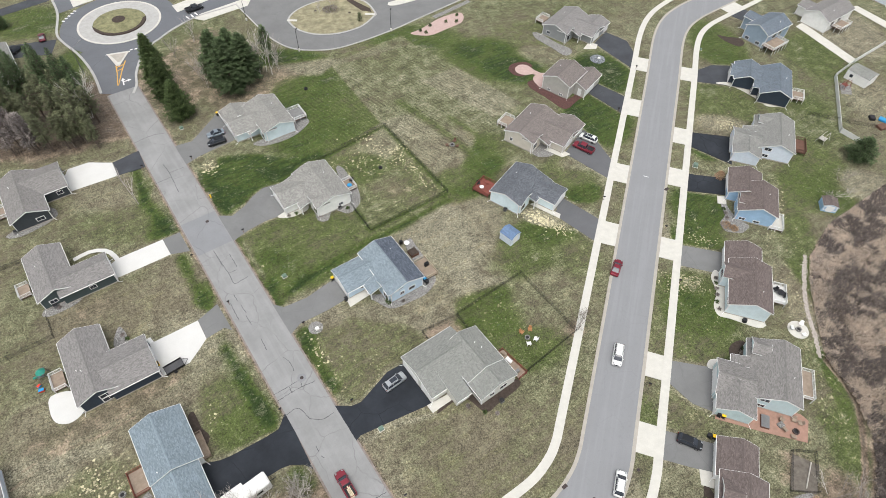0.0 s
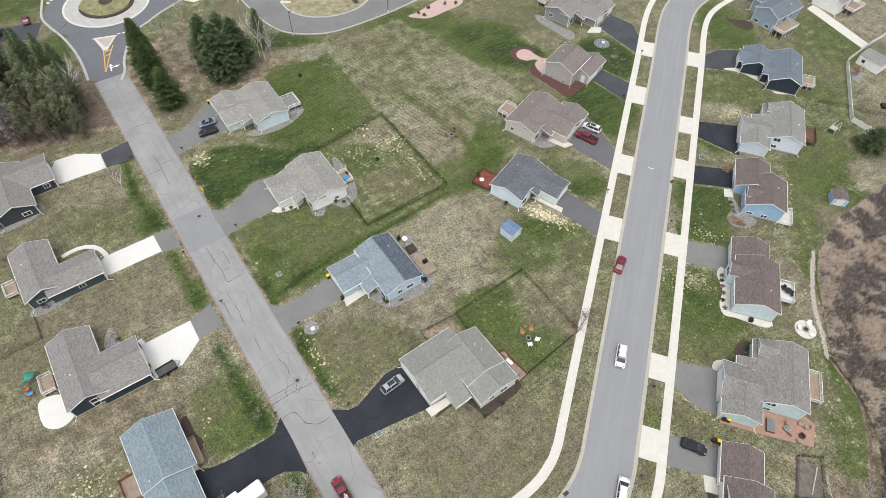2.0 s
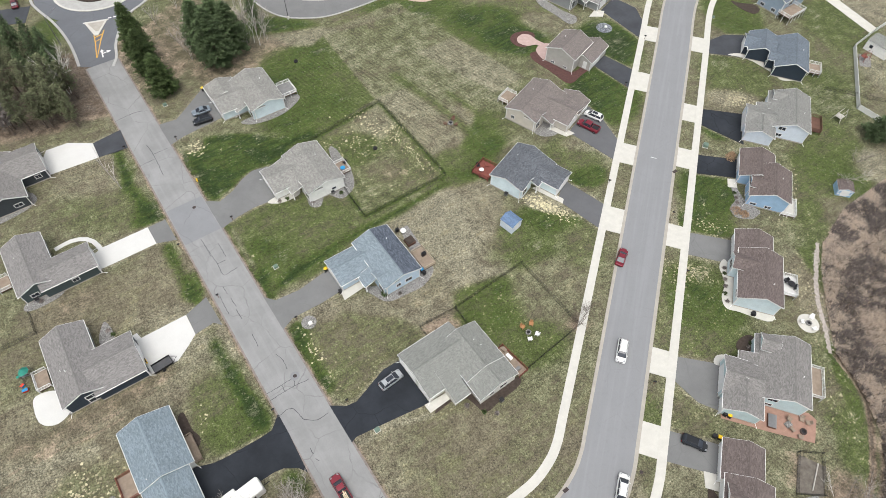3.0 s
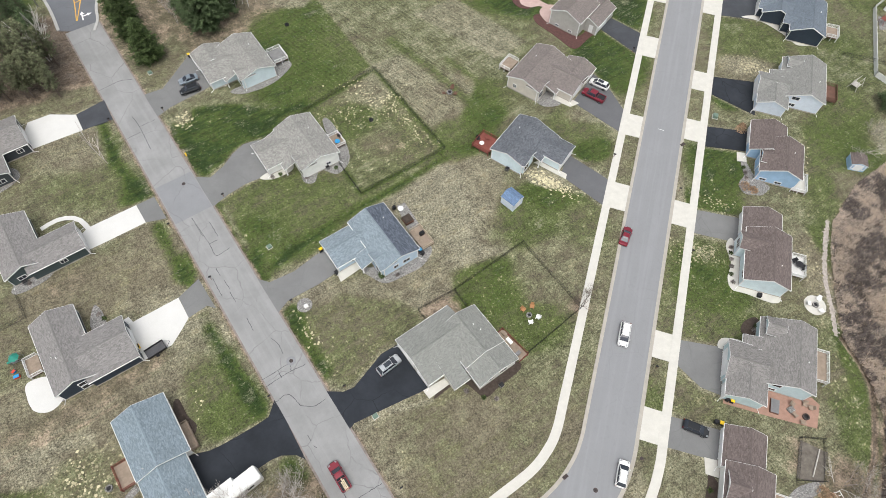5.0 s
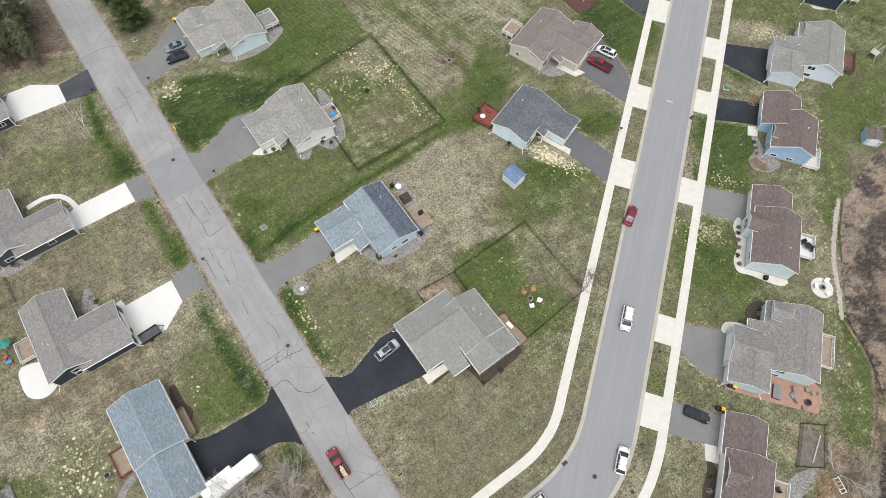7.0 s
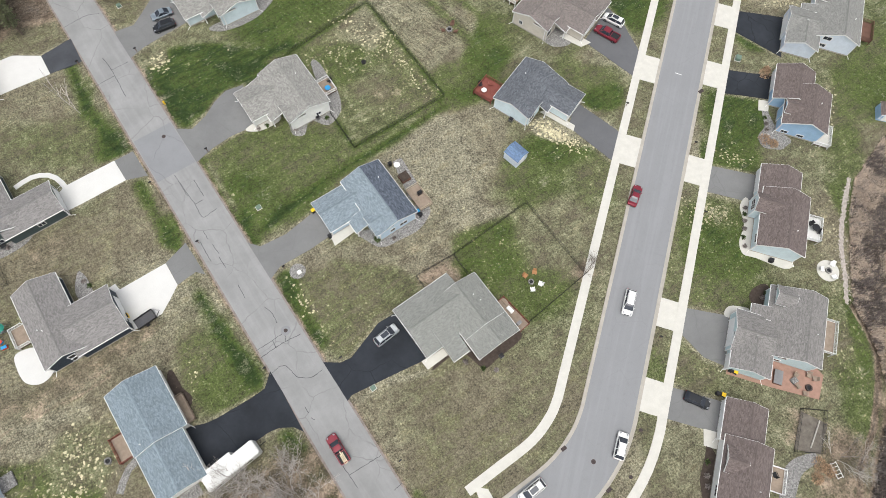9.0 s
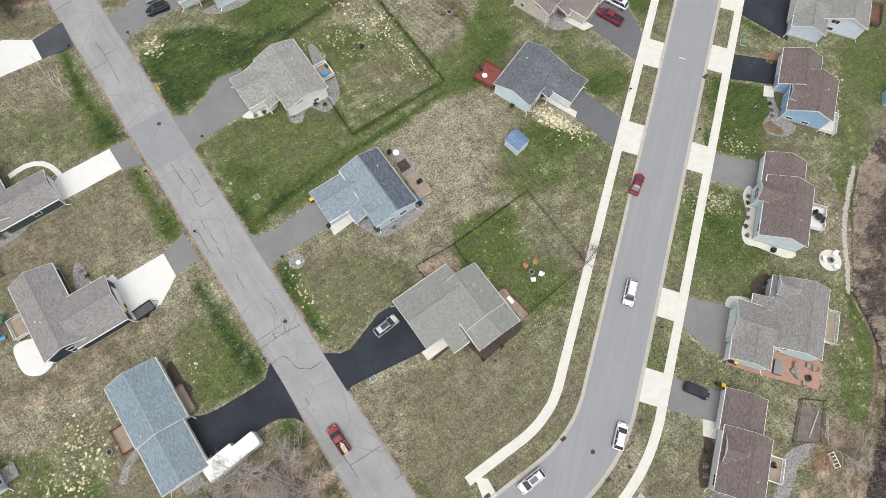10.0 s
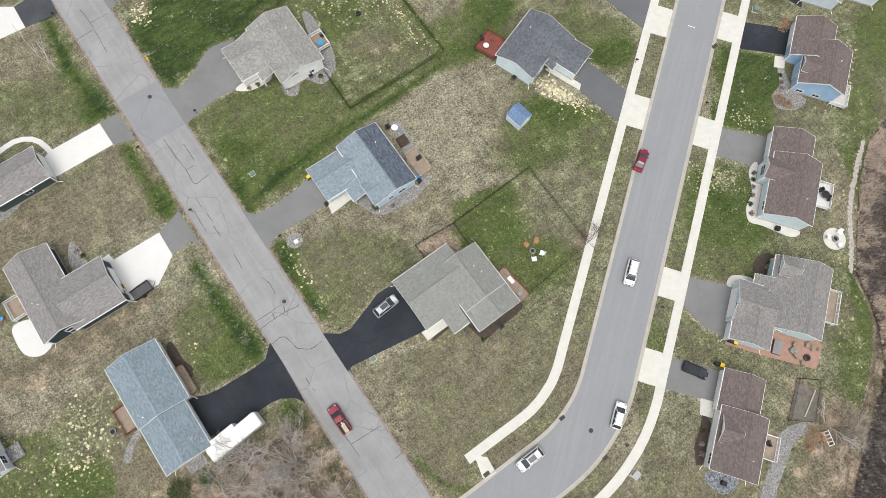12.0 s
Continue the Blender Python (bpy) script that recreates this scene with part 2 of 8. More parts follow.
M = {}
M["grass"] = grass_ground("lawn_grass")
M["road_old"] = asphalt("worn_grey_asphalt", (0.246, 0.247, 0.242), 0.17, 0.45, 116)
M["road_patch"] = asphalt("patched_asphalt", (0.215, 0.22, 0.226), 0.08, 0.4)
M["road"] = asphalt("smooth_grey_asphalt", (0.226, 0.23, 0.235), 0.04, 0.1, 63)
M["road_dark"] = asphalt("dark_roundabout_asphalt", (0.128, 0.134, 0.145), 0.1, 0.3)
M["drive_black"] = asphalt("sealed_black_asphalt", (0.023, 0.0265, 0.0325), 0.38, 0.7)
M["drive_dark"] = asphalt("dark_asphalt", (0.055, 0.059, 0.066), 0.25, 0.4)
M["drive_mid"] = asphalt("mid_grey_drive_asphalt", (0.115, 0.117, 0.122), 0.12, 0.12)
M["drive_grey"] = asphalt("weathered_drive_asphalt", (0.168, 0.169, 0.166), 0.12, 0.2)
M["concrete"] = mottled("pale_concrete", (0.515, 0.5, 0.45), 0.85, 2.0, 0.08, 20)
M["concrete_new"] = mottled("new_white_concrete", (0.56, 0.555, 0.53), 0.8, 1.0, 0.04, 20)
M["concrete_old"] = mottled("weathered_concrete", (0.37, 0.365, 0.345), 0.85, 2.0, 0.12, 14)
M["kerb"] = mottled("kerb_concrete", (0.36, 0.335, 0.29), 0.85, 2.0, 0.12, 14)
M["gravel"] = mottled("pinkish_gravel", (0.215, 0.185, 0.165), 0.95, 4.0, 0.3, 9, 0, 0.6)
M["stone_pale"] = mottled("pale_pinkish_stone", (0.37, 0.33, 0.295), 0.95, 6.0, 0.35, 6, 0, 0.8)
M["stone"] = pebbled("grey_landscape_stone", (0.275, 0.268, 0.255), 0.15, 0.38)
M["stone_blue"] = pebbled("blue_grey_river_stone", (0.2, 0.215, 0.235), 0.19, 0.6)
M["plot"] = mottled("bare_plot_earth", (0.13, 0.115, 0.096), 0.95, 3.0, 0.35, 6, 0, 0.7)
M["mulch"] = mottled("brown_bark_mulch", (0.056, 0.043, 0.035), 0.95, 5.0, 0.35, 9, 0, 0.7)
M["mulch_red"] = mottled("red_brick_mulch", (0.09, 0.046, 0.041), 0.95, 5.0, 0.3, 8, 0, 0.6)
M["paver_pink"] = mottled("pink_pavers", (0.42, 0.31, 0.28), 0.9, 3.0, 0.14, 9)
M["paver_orange"] = mottled("orange_clay_pavers", (0.31, 0.19, 0.145), 0.9, 3.0, 0.14, 9)
M["white"] = mottled("white_trim_paint", (0.74, 0.74, 0.72), 0.5, 2.0, 0.05, 8, 0, 0.05)
M["vinyl"] = mottled("white_vinyl", (0.68, 0.68, 0.65), 0.4, 1.5, 0.06, 6, 0, 0.05)
M["dark"] = mottled("dark_rubber", (0.02, 0.02, 0.022), 0.7, 4.0, 0.3, 12)
M["steel"] = mottled("galvanised_steel", (0.25, 0.25, 0.25), 0.45, 3.0, 0.15, 12, 0.8, 0.05)
M["black_metal"] = mottled("black_metal", (0.025, 0.025, 0.027), 0.45, 3.0, 0.2, 12, 0.5, 0.05)
M["wood_deck"] = mottled("weathered_deck_wood", (0.27, 0.215, 0.165), 0.85, 3.0, 0.2, 12)
M["wood_grey"] = mottled("grey_deck_boards", (0.2, 0.2, 0.195), 0.85, 3.0, 0.2, 12)
M["wood_pale"] = mottled("pale_pine_rail", (0.46, 0.39, 0.29), 0.8, 3.0, 0.15, 12)
M["wood_orange"] = mottled("orange_brown_chair_wood", (0.33, 0.17, 0.075), 0.7, 3.0, 0.2, 12)
M["wood_red"] = mottled("red_stained_deck_wood", (0.2, 0.065, 0.05), 0.8, 3.0, 0.2, 12)
M["wood_brown"] = mottled("brown_stained_wood", (0.13, 0.07, 0.05), 0.8, 3.0, 0.2, 12)
M["bark"] = mottled("grey_brown_bark", (0.12, 0.095, 0.075), 0.95, 5.0, 0.3, 14, 0, 0.7)
M["bark_pale"] = mottled("pale_birch_bark", (0.42, 0.4, 0.36), 0.9, 5.0, 0.25, 10, 0, 0.4)
M["twig"] = leafy("grey_twigs", (0.36, 0.33, 0.3), 0.35)
M["pine"] = leafy("pine_needles", (0.08, 0.115, 0.05), 0.6)
M["pine_olive"] = leafy("olive_pine_needles", (0.115, 0.125, 0.066), 0.5)
M["spruce"] = leafy("dark_spruce_needles", (0.062, 0.09, 0.03), 0.6)
M["scrub"] = leafy("brown_scrub_twigs", (0.215, 0.188, 0.172), 0.5)
M["brush"] = leafy("dark_brush_twigs", (0.2, 0.172, 0.158), 0.65)
M["reed"] = leafy("tan_dead_reeds", (0.6, 0.51, 0.42), 0.35)
M["orange_grass"] = leafy("orange_ornamental_grass", (0.34, 0.235, 0.15), 0.4)
M["tussock"] = leafy("dry_grass_tussocks", (0.38, 0.345, 0.225), 0.38, 0.95)
M["straw"] = mottled("pale_straw_mulch", (0.5, 0.43, 0.3), 0.95, 5.0, 0.3, 9, 0, 0.7)
M["paint_white"] = mottled("white_road_paint", (0.7, 0.7, 0.68), 0.7, 3.0, 0.12, 10)
M["paint_yellow"] = mottled("yellow_road_paint", (0.62, 0.36, 0.06), 0.7, 3.0, 0.15, 10)
M["yellow"] = mottled("yellow_plastic", (0.75, 0.5, 0.02), 0.5, 3.0, 0.08, 9)
M["tar"] = mottled("crack_sealing_tar", (0.075, 0.075, 0.078), 0.7, 3.0, 0.2, 12)
M["green_box"] = mottled("green_painted_steel", (0.13, 0.19, 0.15), 0.5, 3.0, 0.1, 9)
M["blue_plastic"] = mottled("blue_plastic", (0.03, 0.25, 0.5), 0.5, 3.0, 0.1, 9)
M["red_plastic"] = mottled("red_plastic", (0.55, 0.06, 0.03), 0.5, 3.0, 0.1, 9)
M["green_plastic"] = mottled("teal_green_plastic", (0.03, 0.23, 0.17), 0.5, 3.0, 0.1, 9)
M["rust"] = mottled("rusty_cast_iron", (0.07, 0.052, 0.047), 0.8, 4.0, 0.25, 10)


def glass_mat(name, colour=(0.03, 0.035, 0.045)):
    m, nt, b = nodes_of(name, 0.08)
    b.inputs["Base Color"].default_value = (*colour, 1)
    b.inputs["Specular IOR Level"].default_value = 0.6
    return m


M["glass"] = glass_mat("window_glass")


def car_paint(name, colour, metal=0.2):
    m, nt, b = nodes_of(name, 0.42, metal)
    n = noise_tex(nt, place(nt), 3.0, 3)
    nt.links.new(mix(nt, n, tint(colour, 0.9), tint(colour, 1.08)), b.inputs["Base Color"])
    b.inputs["Coat Weight"].default_value = 0.22
    b.inputs["Coat Roughness"].default_value = 0.3
    return m


# ---- mesh helpers ----
def finish(bm, name, materials):
    me = bpy.data.meshes.new(name)
    bm.to_mesh(me)
    bm.free()
    for m in materials if isinstance(materials, (list, tuple)) else (materials,):
        me.materials.append(m)
    return me


def part(name, bm, material, parent, label=""):
    ob = new(name, finish(bm, name, material))
    ob.parent = parent
    return tagged(ob, label)


def thing(name, x, y, yaw, label, category, group="", z=0.0, kind=""):
    e = new(name)
    e.matrix_basis = pose(x, y, z, 0, 0, yaw)
    e.empty_display_size = 0.2
    return tagged(e, label, category, group, kind)


def box(bm, x0, x1, y0, y1, z0, z1, m=None, mat=0):
    vs = [bm.verts.new(Vector((x, y, z))) for z in (z0, z1) for x, y in ((x0, y0), (x1, y0), (x1, y1), (x0, y1))]
    for f in ((3, 2, 1, 0), (4, 5, 6, 7), (0, 1, 5, 4), (1, 2, 6, 5), (2, 3, 7, 6), (3, 0, 4, 7)):
        bm.faces.new([vs[i] for i in f]).material_index = mat
    if m is not None:
        bmesh.ops.transform(bm, matrix=m, verts=vs)
    return vs


def prism(bm, pts, z0, z1, mat=0):
    """A plan outline (anticlockwise) raised from z0 to z1."""
    lo = [bm.verts.new((x, y, z0)) for x, y in pts]
    hi = [bm.verts.new((x, y, z1)) for x, y in pts]
    n = len(pts)
    for f in [list(reversed(lo)), hi] + [[lo[i], lo[(i + 1) % n], hi[(i + 1) % n], hi[i]] for i in range(n)]:
        bm.faces.new(f).material_index = mat
    bmesh.ops.recalc_face_normals(bm, faces=bm.faces)


def rod(bm, a, b, r0, r1=None, seg=6, mat=0):
    a, b = Vector(a), Vector(b)
    r1 = r0 if r1 is None else r1
    d = (b - a).normalized()
    u = d.orthogonal().normalized()
    v = d.cross(u)
    ring = [[bm.verts.new(p + r * (math.cos(k * math.tau / seg) * u + math.sin(k * math.tau / seg) * v)) for k in range(seg)] for p, r in ((a, r0), (b, r1))]
    for k in range(seg):
        bm.faces.new((ring[0][k], ring[0][(k + 1) % seg], ring[1][(k + 1) % seg], ring[1][k])).material_index = mat
    bm.faces.new(list(reversed(ring[0]))).material_index = mat
    bm.faces.new(ring[1]).material_index = mat


def disc(bm, x, y, z0, z1, r, seg=20, mat=0, sy=1.0):
    prism(bm, [(x + r * math.cos(k * math.tau / seg), y + sy * r * math.sin(k * math.tau / seg)) for k in range(seg)], z0, z1, mat)


def arc_points(cx, cy, r, a0, a1, n):
    return [(cx + r * math.cos(radians(a0 + (a1 - a0) * k / n)), cy + r * math.sin(radians(a0 + (a1 - a0) * k / n))) for k in range(n + 1)]


def smooth_line(pts, step=1.5, closed=False):
    """Catmull-Rom through the plan points, sampled about every step metres."""
    p = [Vector(q).to_2d() for q in pts]
    p = [p[-1], *p, p[0], p[1]] if closed else [2 * p[0] - p[1], *p, 2 * p[-1] - p[-2]]
    out = []
    for a, b, c, d in zip(p, p[1:], p[2:], p[3:]):
        n = max(1, round((c - b).length / step))
        for k in range(n):
            t = k / n
            out.append(0.5 * (2 * b + (c - a) * t + (2 * a - 5 * b + 4 * c - d) * t * t + (3 * b - a - 3 * c + d) * t ** 3))
    return out if closed else out + [p[-2]]


def rounded(pts, step=0.8):
    return [tuple(q) for q in smooth_line(pts, step, True)]


class Line:
    """A centre line with stations along it."""

    def __init__(self, pts, step=1.0):
        self.p = np.array([tuple(q) for q in smooth_line(pts, step)])
        d = np.gradient(self.p, axis=0)
        d /= np.linalg.norm(d, axis=1)[:, None]
        self.n = np.c_[d[:, 1], -d[:, 0]]
        self.s = np.r_[0, np.cumsum(np.linalg.norm(np.diff(self.p, axis=0), axis=1))]

    def at(self, s, off=0.0):
        return np.array([np.interp(s, self.s, self.p[:, k] + off * self.n[:, k]) for k in (0, 1)])

    def station(self, x, y):
        return float(self.s[np.argmin(((self.p - (x, y)) ** 2).sum(1))])

    def strip(self, bm, o0, o1, z0, z1, s0=None, s1=None, step=1.5):
        s0, s1 = self.s[0] if s0 is None else s0, self.s[-1] if s1 is None else s1
        n = max(2, int((s1 - s0) / step) + 1)
        rows = [[bm.verts.new((*self.at(s, o), z)) for o, z in ((o0, z0), (o0, z1), (o1, z1), (o1, z0))] for s in np.linspace(s0, s1, n)]
        for a, b in zip(rows, rows[1:]):
            for k in range(4):
                bm.faces.new((a[k], a[(k + 1) % 4], b[(k + 1) % 4], b[k]))
        bm.faces.new(rows[0])
        bm.faces.new(list(reversed(rows[-1])))
        bmesh.ops.recalc_face_normals(bm, faces=bm.faces)


def flat(name, pts, z0, z1, material, label="", category="", kind="structure", group=""):
    bm = bmesh.new()
    prism(bm, pts, z0, z1)
    return tagged(new(name, finish(bm, name, material)), label, category, group, kind)


def soft_box(x, y, cx, cy, hx, hy, yaw, edge):
    c, s = math.cos(radians(yaw)), math.sin(radians(yaw))
    u, v = (x - cx) * c + (y - cy) * s, -(x - cx) * s + (y - cy) * c
    return np.clip((hx - np.abs(u)) / edge + 0.5, 0, 1) * np.clip((hy - np.abs(v)) / edge + 0.5, 0, 1)


def soft_line(x, y, pts, half, edge):
    best = np.full(x.shape, 1e9)
    for (ax, ay), (bx, by) in zip(pts, pts[1:]):
        d = np.array([bx - ax, by - ay])
        t = np.clip(((x - ax) * d[0] + (y - ay) * d[1]) / (d @ d), 0, 1)
        best = np.minimum(best, np.hypot(x - ax - t * d[0], y - ay - t * d[1]))
    return np.clip((half - best) / edge + 0.5, 0, 1)


# ---- ground ----
LEFT = Line([(26.5, -52.5), (16.0, -31.0), (-11.0, 24.5), (-33.0, 69.6), (-45.4, 95.0)])
RIGHT = Line([(-10, -62), (10, -52), (26, -44), (38, -38.1), (46.9, -33.6), (52.4, -29.0), (55.6, -24.7), (57.8, -20.5), (66.9, -2.7), (84.2, 31.3), (100, 62.3), (109.6, 81.1), (118.4, 98.6), (124.6, 107.6), (131.2, 113.2), (138.5, 117.4), (147.5, 122), (165, 131), (205, 151)])
SWALES = [
    [(-13.6, 44.5), (-15.9, 50.5), (-18, 55.5)], [(-13.5, 50.5), (-3.9, 53.4), (4.4, 59.9), (8.5, 61)],
    [(-3.4, 22.5), (-1.2, 17.2)], [(-0.5, 18.5), (7.5, 24.3), (18.7, 30.6), (28, 35.2), (38, 41)],
    [(-37, 62), (-33.4, 51.5), (-27.4, 41)], [(-22.5, 31.7), (-18.3, 22.7), (-15.5, 17.9)],
    [(-11.6, 7.8), (-6.9, -2), (-2.4, -9.5)], [(2.2, -18.9), (6.1, -25), (9, -31)],
    [(9, -3.8), (5.2, 4.0), (4.2, 6.5)],
]
CREEK = [(105.6, -12.5), (106.6, -17.6), (106.4, -22), (104.0, -27.4), (100.6, -33.4), (95.8, -38.8), (90.5, -50)]
# patches of grass: centre, half sizes, yaw, how green, how dry, how clumped
LAWN = []


def lawn(x, y, rx, ry, yaw, lush, dry, clumps):
    LAWN.append((x, y, rx, ry, yaw, lush, dry, clumps))


lawn(-15, 53, 6.5, 4.9, -8, 0.9, 0, 0.15)
lawn(-5, 54, 9.9, 2.7, -8, 0.95, 0, 0)
lawn(-9, 60, 6.6, 2.3, -8, 0.75, 0, 0.3)
lawn(-19, 61, 1.6, 1.9, -8, 0.33, 0.36, 0.7)
lawn(-39, 55, 7.5, 7.3, -8, 0.21, 0.36, 0.1)
lawn(-36, 45, 8.4, 4.7, -8, 0.4, 0.2, 0)
lawn(-33, 55, 1.3, 7.3, -8, 0.6, 0.07, 0)
lawn(-28, 42, 3.1, 2.9, -8, 0.75, 0, 0)
lawn(-22, 24, 6.1, 5.4, -9, 0.2, 0.26, 0.1)
lawn(-30, 20, 9, 4.2, -9, 0.08, 0.1, 0)
lawn(-22, 16, 7, 2.3, -9, 0.1, 0.45, 0.5)
lawn(-17, 22, 2.2, 3.2, -9, 0.75, 0, 0)
lawn(-39, 19, 5.9, 4.2, -9, 0.08, 0.1, 0)
lawn(-12.5, -1, 4.2, 5.2, -9, 0.42, 0.1, 0.08)
lawn(-17.5, -5, 2.6, 4.0, -9, 0.25, 0.35, 0.3)
lawn(-19, -0, 3.9, 2.9, -9, 0.1, 0.4, 0.1)
lawn(-9, 8, 1.8, 4.1, -9, 0.1, 0.5, 0.2)
lawn(-15, 3, 3.9, 2.8, -9, 0.15, 0.4, 0.3)
lawn(-7, -8, 4.2, 3.8, -9, 0.5, 0.06, 0.05)
lawn(-35, -6, 9.4, 5.6, -9, 0.12, 0.3, 0.1)
lawn(-40, -12, 4.6, 3.6, -9, 0.05, 0.6, 0.1)
lawn(-31, -17, 5.5, 5.3, -9, 0.35, 0.25, 1.9)
lawn(-40, -21, 5.0, 4.3, -9, 0.5, 0.1, 0.9)
lawn(-31, -25, 3.5, 3.0, -9, 0.6, 0.0, 0.5)
lawn(-22, -22, 3.7, 4.4, -9, 0.1, 0.1, 0)
lawn(4, 35, 9.6, 5.2, -9, 0.47, 0.06, 0.05)
lawn(-3, 26, 4.1, 4.4, -9, 0.65, 0, 0.15)
lawn(2, 25, 8.3, 3.3, -9, 0.5, 0.05, 0)
lawn(23, 41, 6.5, 6, -8, 0.4, 0.2, 0.35)
lawn(32, 48, 5.6, 6.2, -8, 0.35, 0.1, 0.6)
lawn(25, 47, 4.3, 5.7, -8, 0.24, 0.14, 0.05)
lawn(19, 54, 6.7, 3.8, -8, 0.5, 0.07, 0.75)
lawn(34, 31, 6.5, 6.9, -9, 0.05, 0.8, 0.1)
lawn(39, 23, 6.4, 6.8, -9, 0.05, 0.75, 0.2)
lawn(27, 32, 4.3, 3.5, -8, 0.2, 0.5, 0)
lawn(45, 35, 3.3, 4.8, -8, 0.1, 0.5, 0.1)
lawn(43, 46, 6.7, 5, -8, 0.5, 0.12, 0)
lawn(69, 44, 4.6, 5.1, -8, 0.45, 0.15, 0)
lawn(71, 39, 3.4, 2.5, -8, 0.85, 0, 0)
lawn(72, 48, 3.5, 2, -8, 0.2, 0.4, 0)
lawn(60, 27, 5.5, 3.2, -8, 0.64, 0, 0.3)
lawn(53, 22, 6.5, 4.6, -9, 0.5, 0.1, 0.1)
lawn(63, 20, 4.3, 5.7, -9, 0.42, 0.2, 0.15)
lawn(57, 12, 4.2, 5.5, -9, 0.25, 0.25, 0.1)
lawn(44, 21, 3.2, 3.4, -9, 0.4, 0.2, 0)
lawn(59.6, 31.2, 3.2, 1.9, -40, 0.1, 1.25, 1)
lawn(63.6, 28.4, 1.6, 1.6, -40, 0.3, 0.6, 1.1)
lawn(30, 60, 2.2, 6, -26, 0.45, 0.15, 2.0)
lawn(34.5, 48.5, 2, 7, 26, 0.4, 0.15, 1.8)
lawn(84.5, 8.6, 3.4, 1.8, -27, 0.5, 0.1, 2.2)
lawn(14, 6, 9.1, 5.1, -9, 0.32, 0.12, 0.1)
lawn(9, 1, 6, 4, -9, 0.35, 0.1, 0.5)
lawn(7, 12, 5.1, 2.3, -9, 0.1, 0.5, 0.1)
lawn(20, 11, 6.1, 1.9, -9, 0.1, 0.35, 0)
lawn(29, 10, 4.1, 3.2, -9, 0.1, 0.5, 0.1)
lawn(17, -2, 5.9, 4, -9, 0.3, 0.1, 0.4)
lawn(4, 5, 2, 5.1, -9, 0.8, 0, 0.3)
lawn(43, 7, 6.2, 5.3, -9, 0.6, 0, 0.35)
lawn(50, 8, 4.2, 4.3, -9, 0.3, 0.3, 0.1)
lawn(46, -0, 6.1, 4.1, -9, 0.5, 0.05, 0.25)
lawn(30, -21, 12.5, 6.4, -9, 0.2, 0.06, 0.05)
lawn(20, -20, 5.7, 5.5, -9, 0.15, 0.3, 0.3)
lawn(35, -17, 5.8, 2.8, -9, 0.08, 0.2, 0)
lawn(24, -30, 4.7, 4.4, -9, 0.22, 0.1, 0.05)
lawn(19, -25, 1.7, 5.3, -9, 0.15, 0.5, 0.2)
lawn(44, -18, 4.9, 5.7, -9, 0.2, 0.12, 0)
lawn(61, -5, 1.4, 19.8, -9, 0.3, 0.3, 0.1)
lawn(66, -20, 1.4, 3.9, -9, 0.45, 0.12, 0.1)
lawn(75, 2, 1.5, 6.4, -9, 0.4, 0.2, 0.2)
lawn(87, 29, 1.3, 7.3, -8, 0.15, 0.5, 0)
lawn(85, 2, 5.3, 6.5, -9, 0.58, 0.06, 0.3)
lawn(85, 8, 4.3, 2.2, -9, 0.5, 0.2, 0.9)
lawn(84, -7, 6.2, 3.1, -9, 0.48, 0.14, 0.3)
lawn(98, 30, 4.5, 5, -8, 0.68, 0, 0.2)
lawn(93, 21, 4.4, 3, -9, 0.65, 0, 0.55)
lawn(73, -19, 4, 3.9, -9, 0.35, 0.2, 0.55)
lawn(69, -32, 3.9, 5.5, -9, 0.3, 0.4, 0.1)
lawn(86, -31, 4, 4.7, -9, 0.38, 0.4, 0)
lawn(101, -17, 2.2, 6.1, -9, 0.36, 0.2, 0.9)
lawn(104, -18, 1.2, 6.1, -9, 0.56, 0.05, 0.2)
lawn(117, 24, 3.4, 7.4, -8, 0.5, 0.1, 0.3)
lawn(112, 18, 2.8, 4.8, -9, 0.35, 0.3, 0.7)
lawn(113, 7, 3.3, 6.9, -9, 0.55, 0.1, 0.2)
lawn(100, -27, 2.5, 5.8, -9, 0.5, 0.12, 0.5)
lawn(94, -26, 3, 2, -9, 0.3, 0.3, 0.5)
lawn(64, -21, 1.2, 2.9, -9, 0.45, 0.12, 0)
lawn(40, -32, 3.8, 2.7, -9, 0.2, 0.15, 0)
lawn(57, -34, 1.9, 5.3, -9, 0.15, 0.4, 0)
lawn(8, 80, 9.3, 14, -8, 0.65, 0, 0)
lawn(21, 86, 9.6, 12.5, -8, 0.23, 0.43, 0.1)
lawn(8, 99, 10, 3.4, -8, 0.23, 0.54, 0.1)
lawn(32, 99, 11.8, 8.4, -8, 0.45, 0.18, 0)
lawn(44, 86, 9.8, 10.3, -8, 0.33, 0.32, 0.05)
lawn(57, 79, 8, 7.5, -8, 0.4, 0.25, 0.05)
lawn(59, 95, 10.2, 8.5, -8, 0.68, 0, 0)
lawn(38, 110, 10.6, 5.5, -7, 0.6, 0.07, 0)
lawn(34, 65, 9, 8.7, -8, 0.28, 0.43, 0.1)
lawn(41, 60, 6, 8, -26, 0.25, 0.4, 0.05)
lawn(50, 55, 3.5, 9, -30, 0.66, 0, 0)
lawn(56, 62, 4, 8, -30, 0.4, 0.2, 0.05)
lawn(65, 91, 6.8, 5.6, -8, 0.78, 0, 0)
lawn(84, 65, 6.3, 7.1, -8, 0.82, 0, 0.05)
lawn(91, 85, 6.8, 6.9, -8, 0.72, 0, 0.05)
lawn(78, 108, 9, 5.7, -7, 0.4, 0.14, 0)
lawn(78, 123, 11.4, 6.3, -7, 0.36, 0.25, 0)
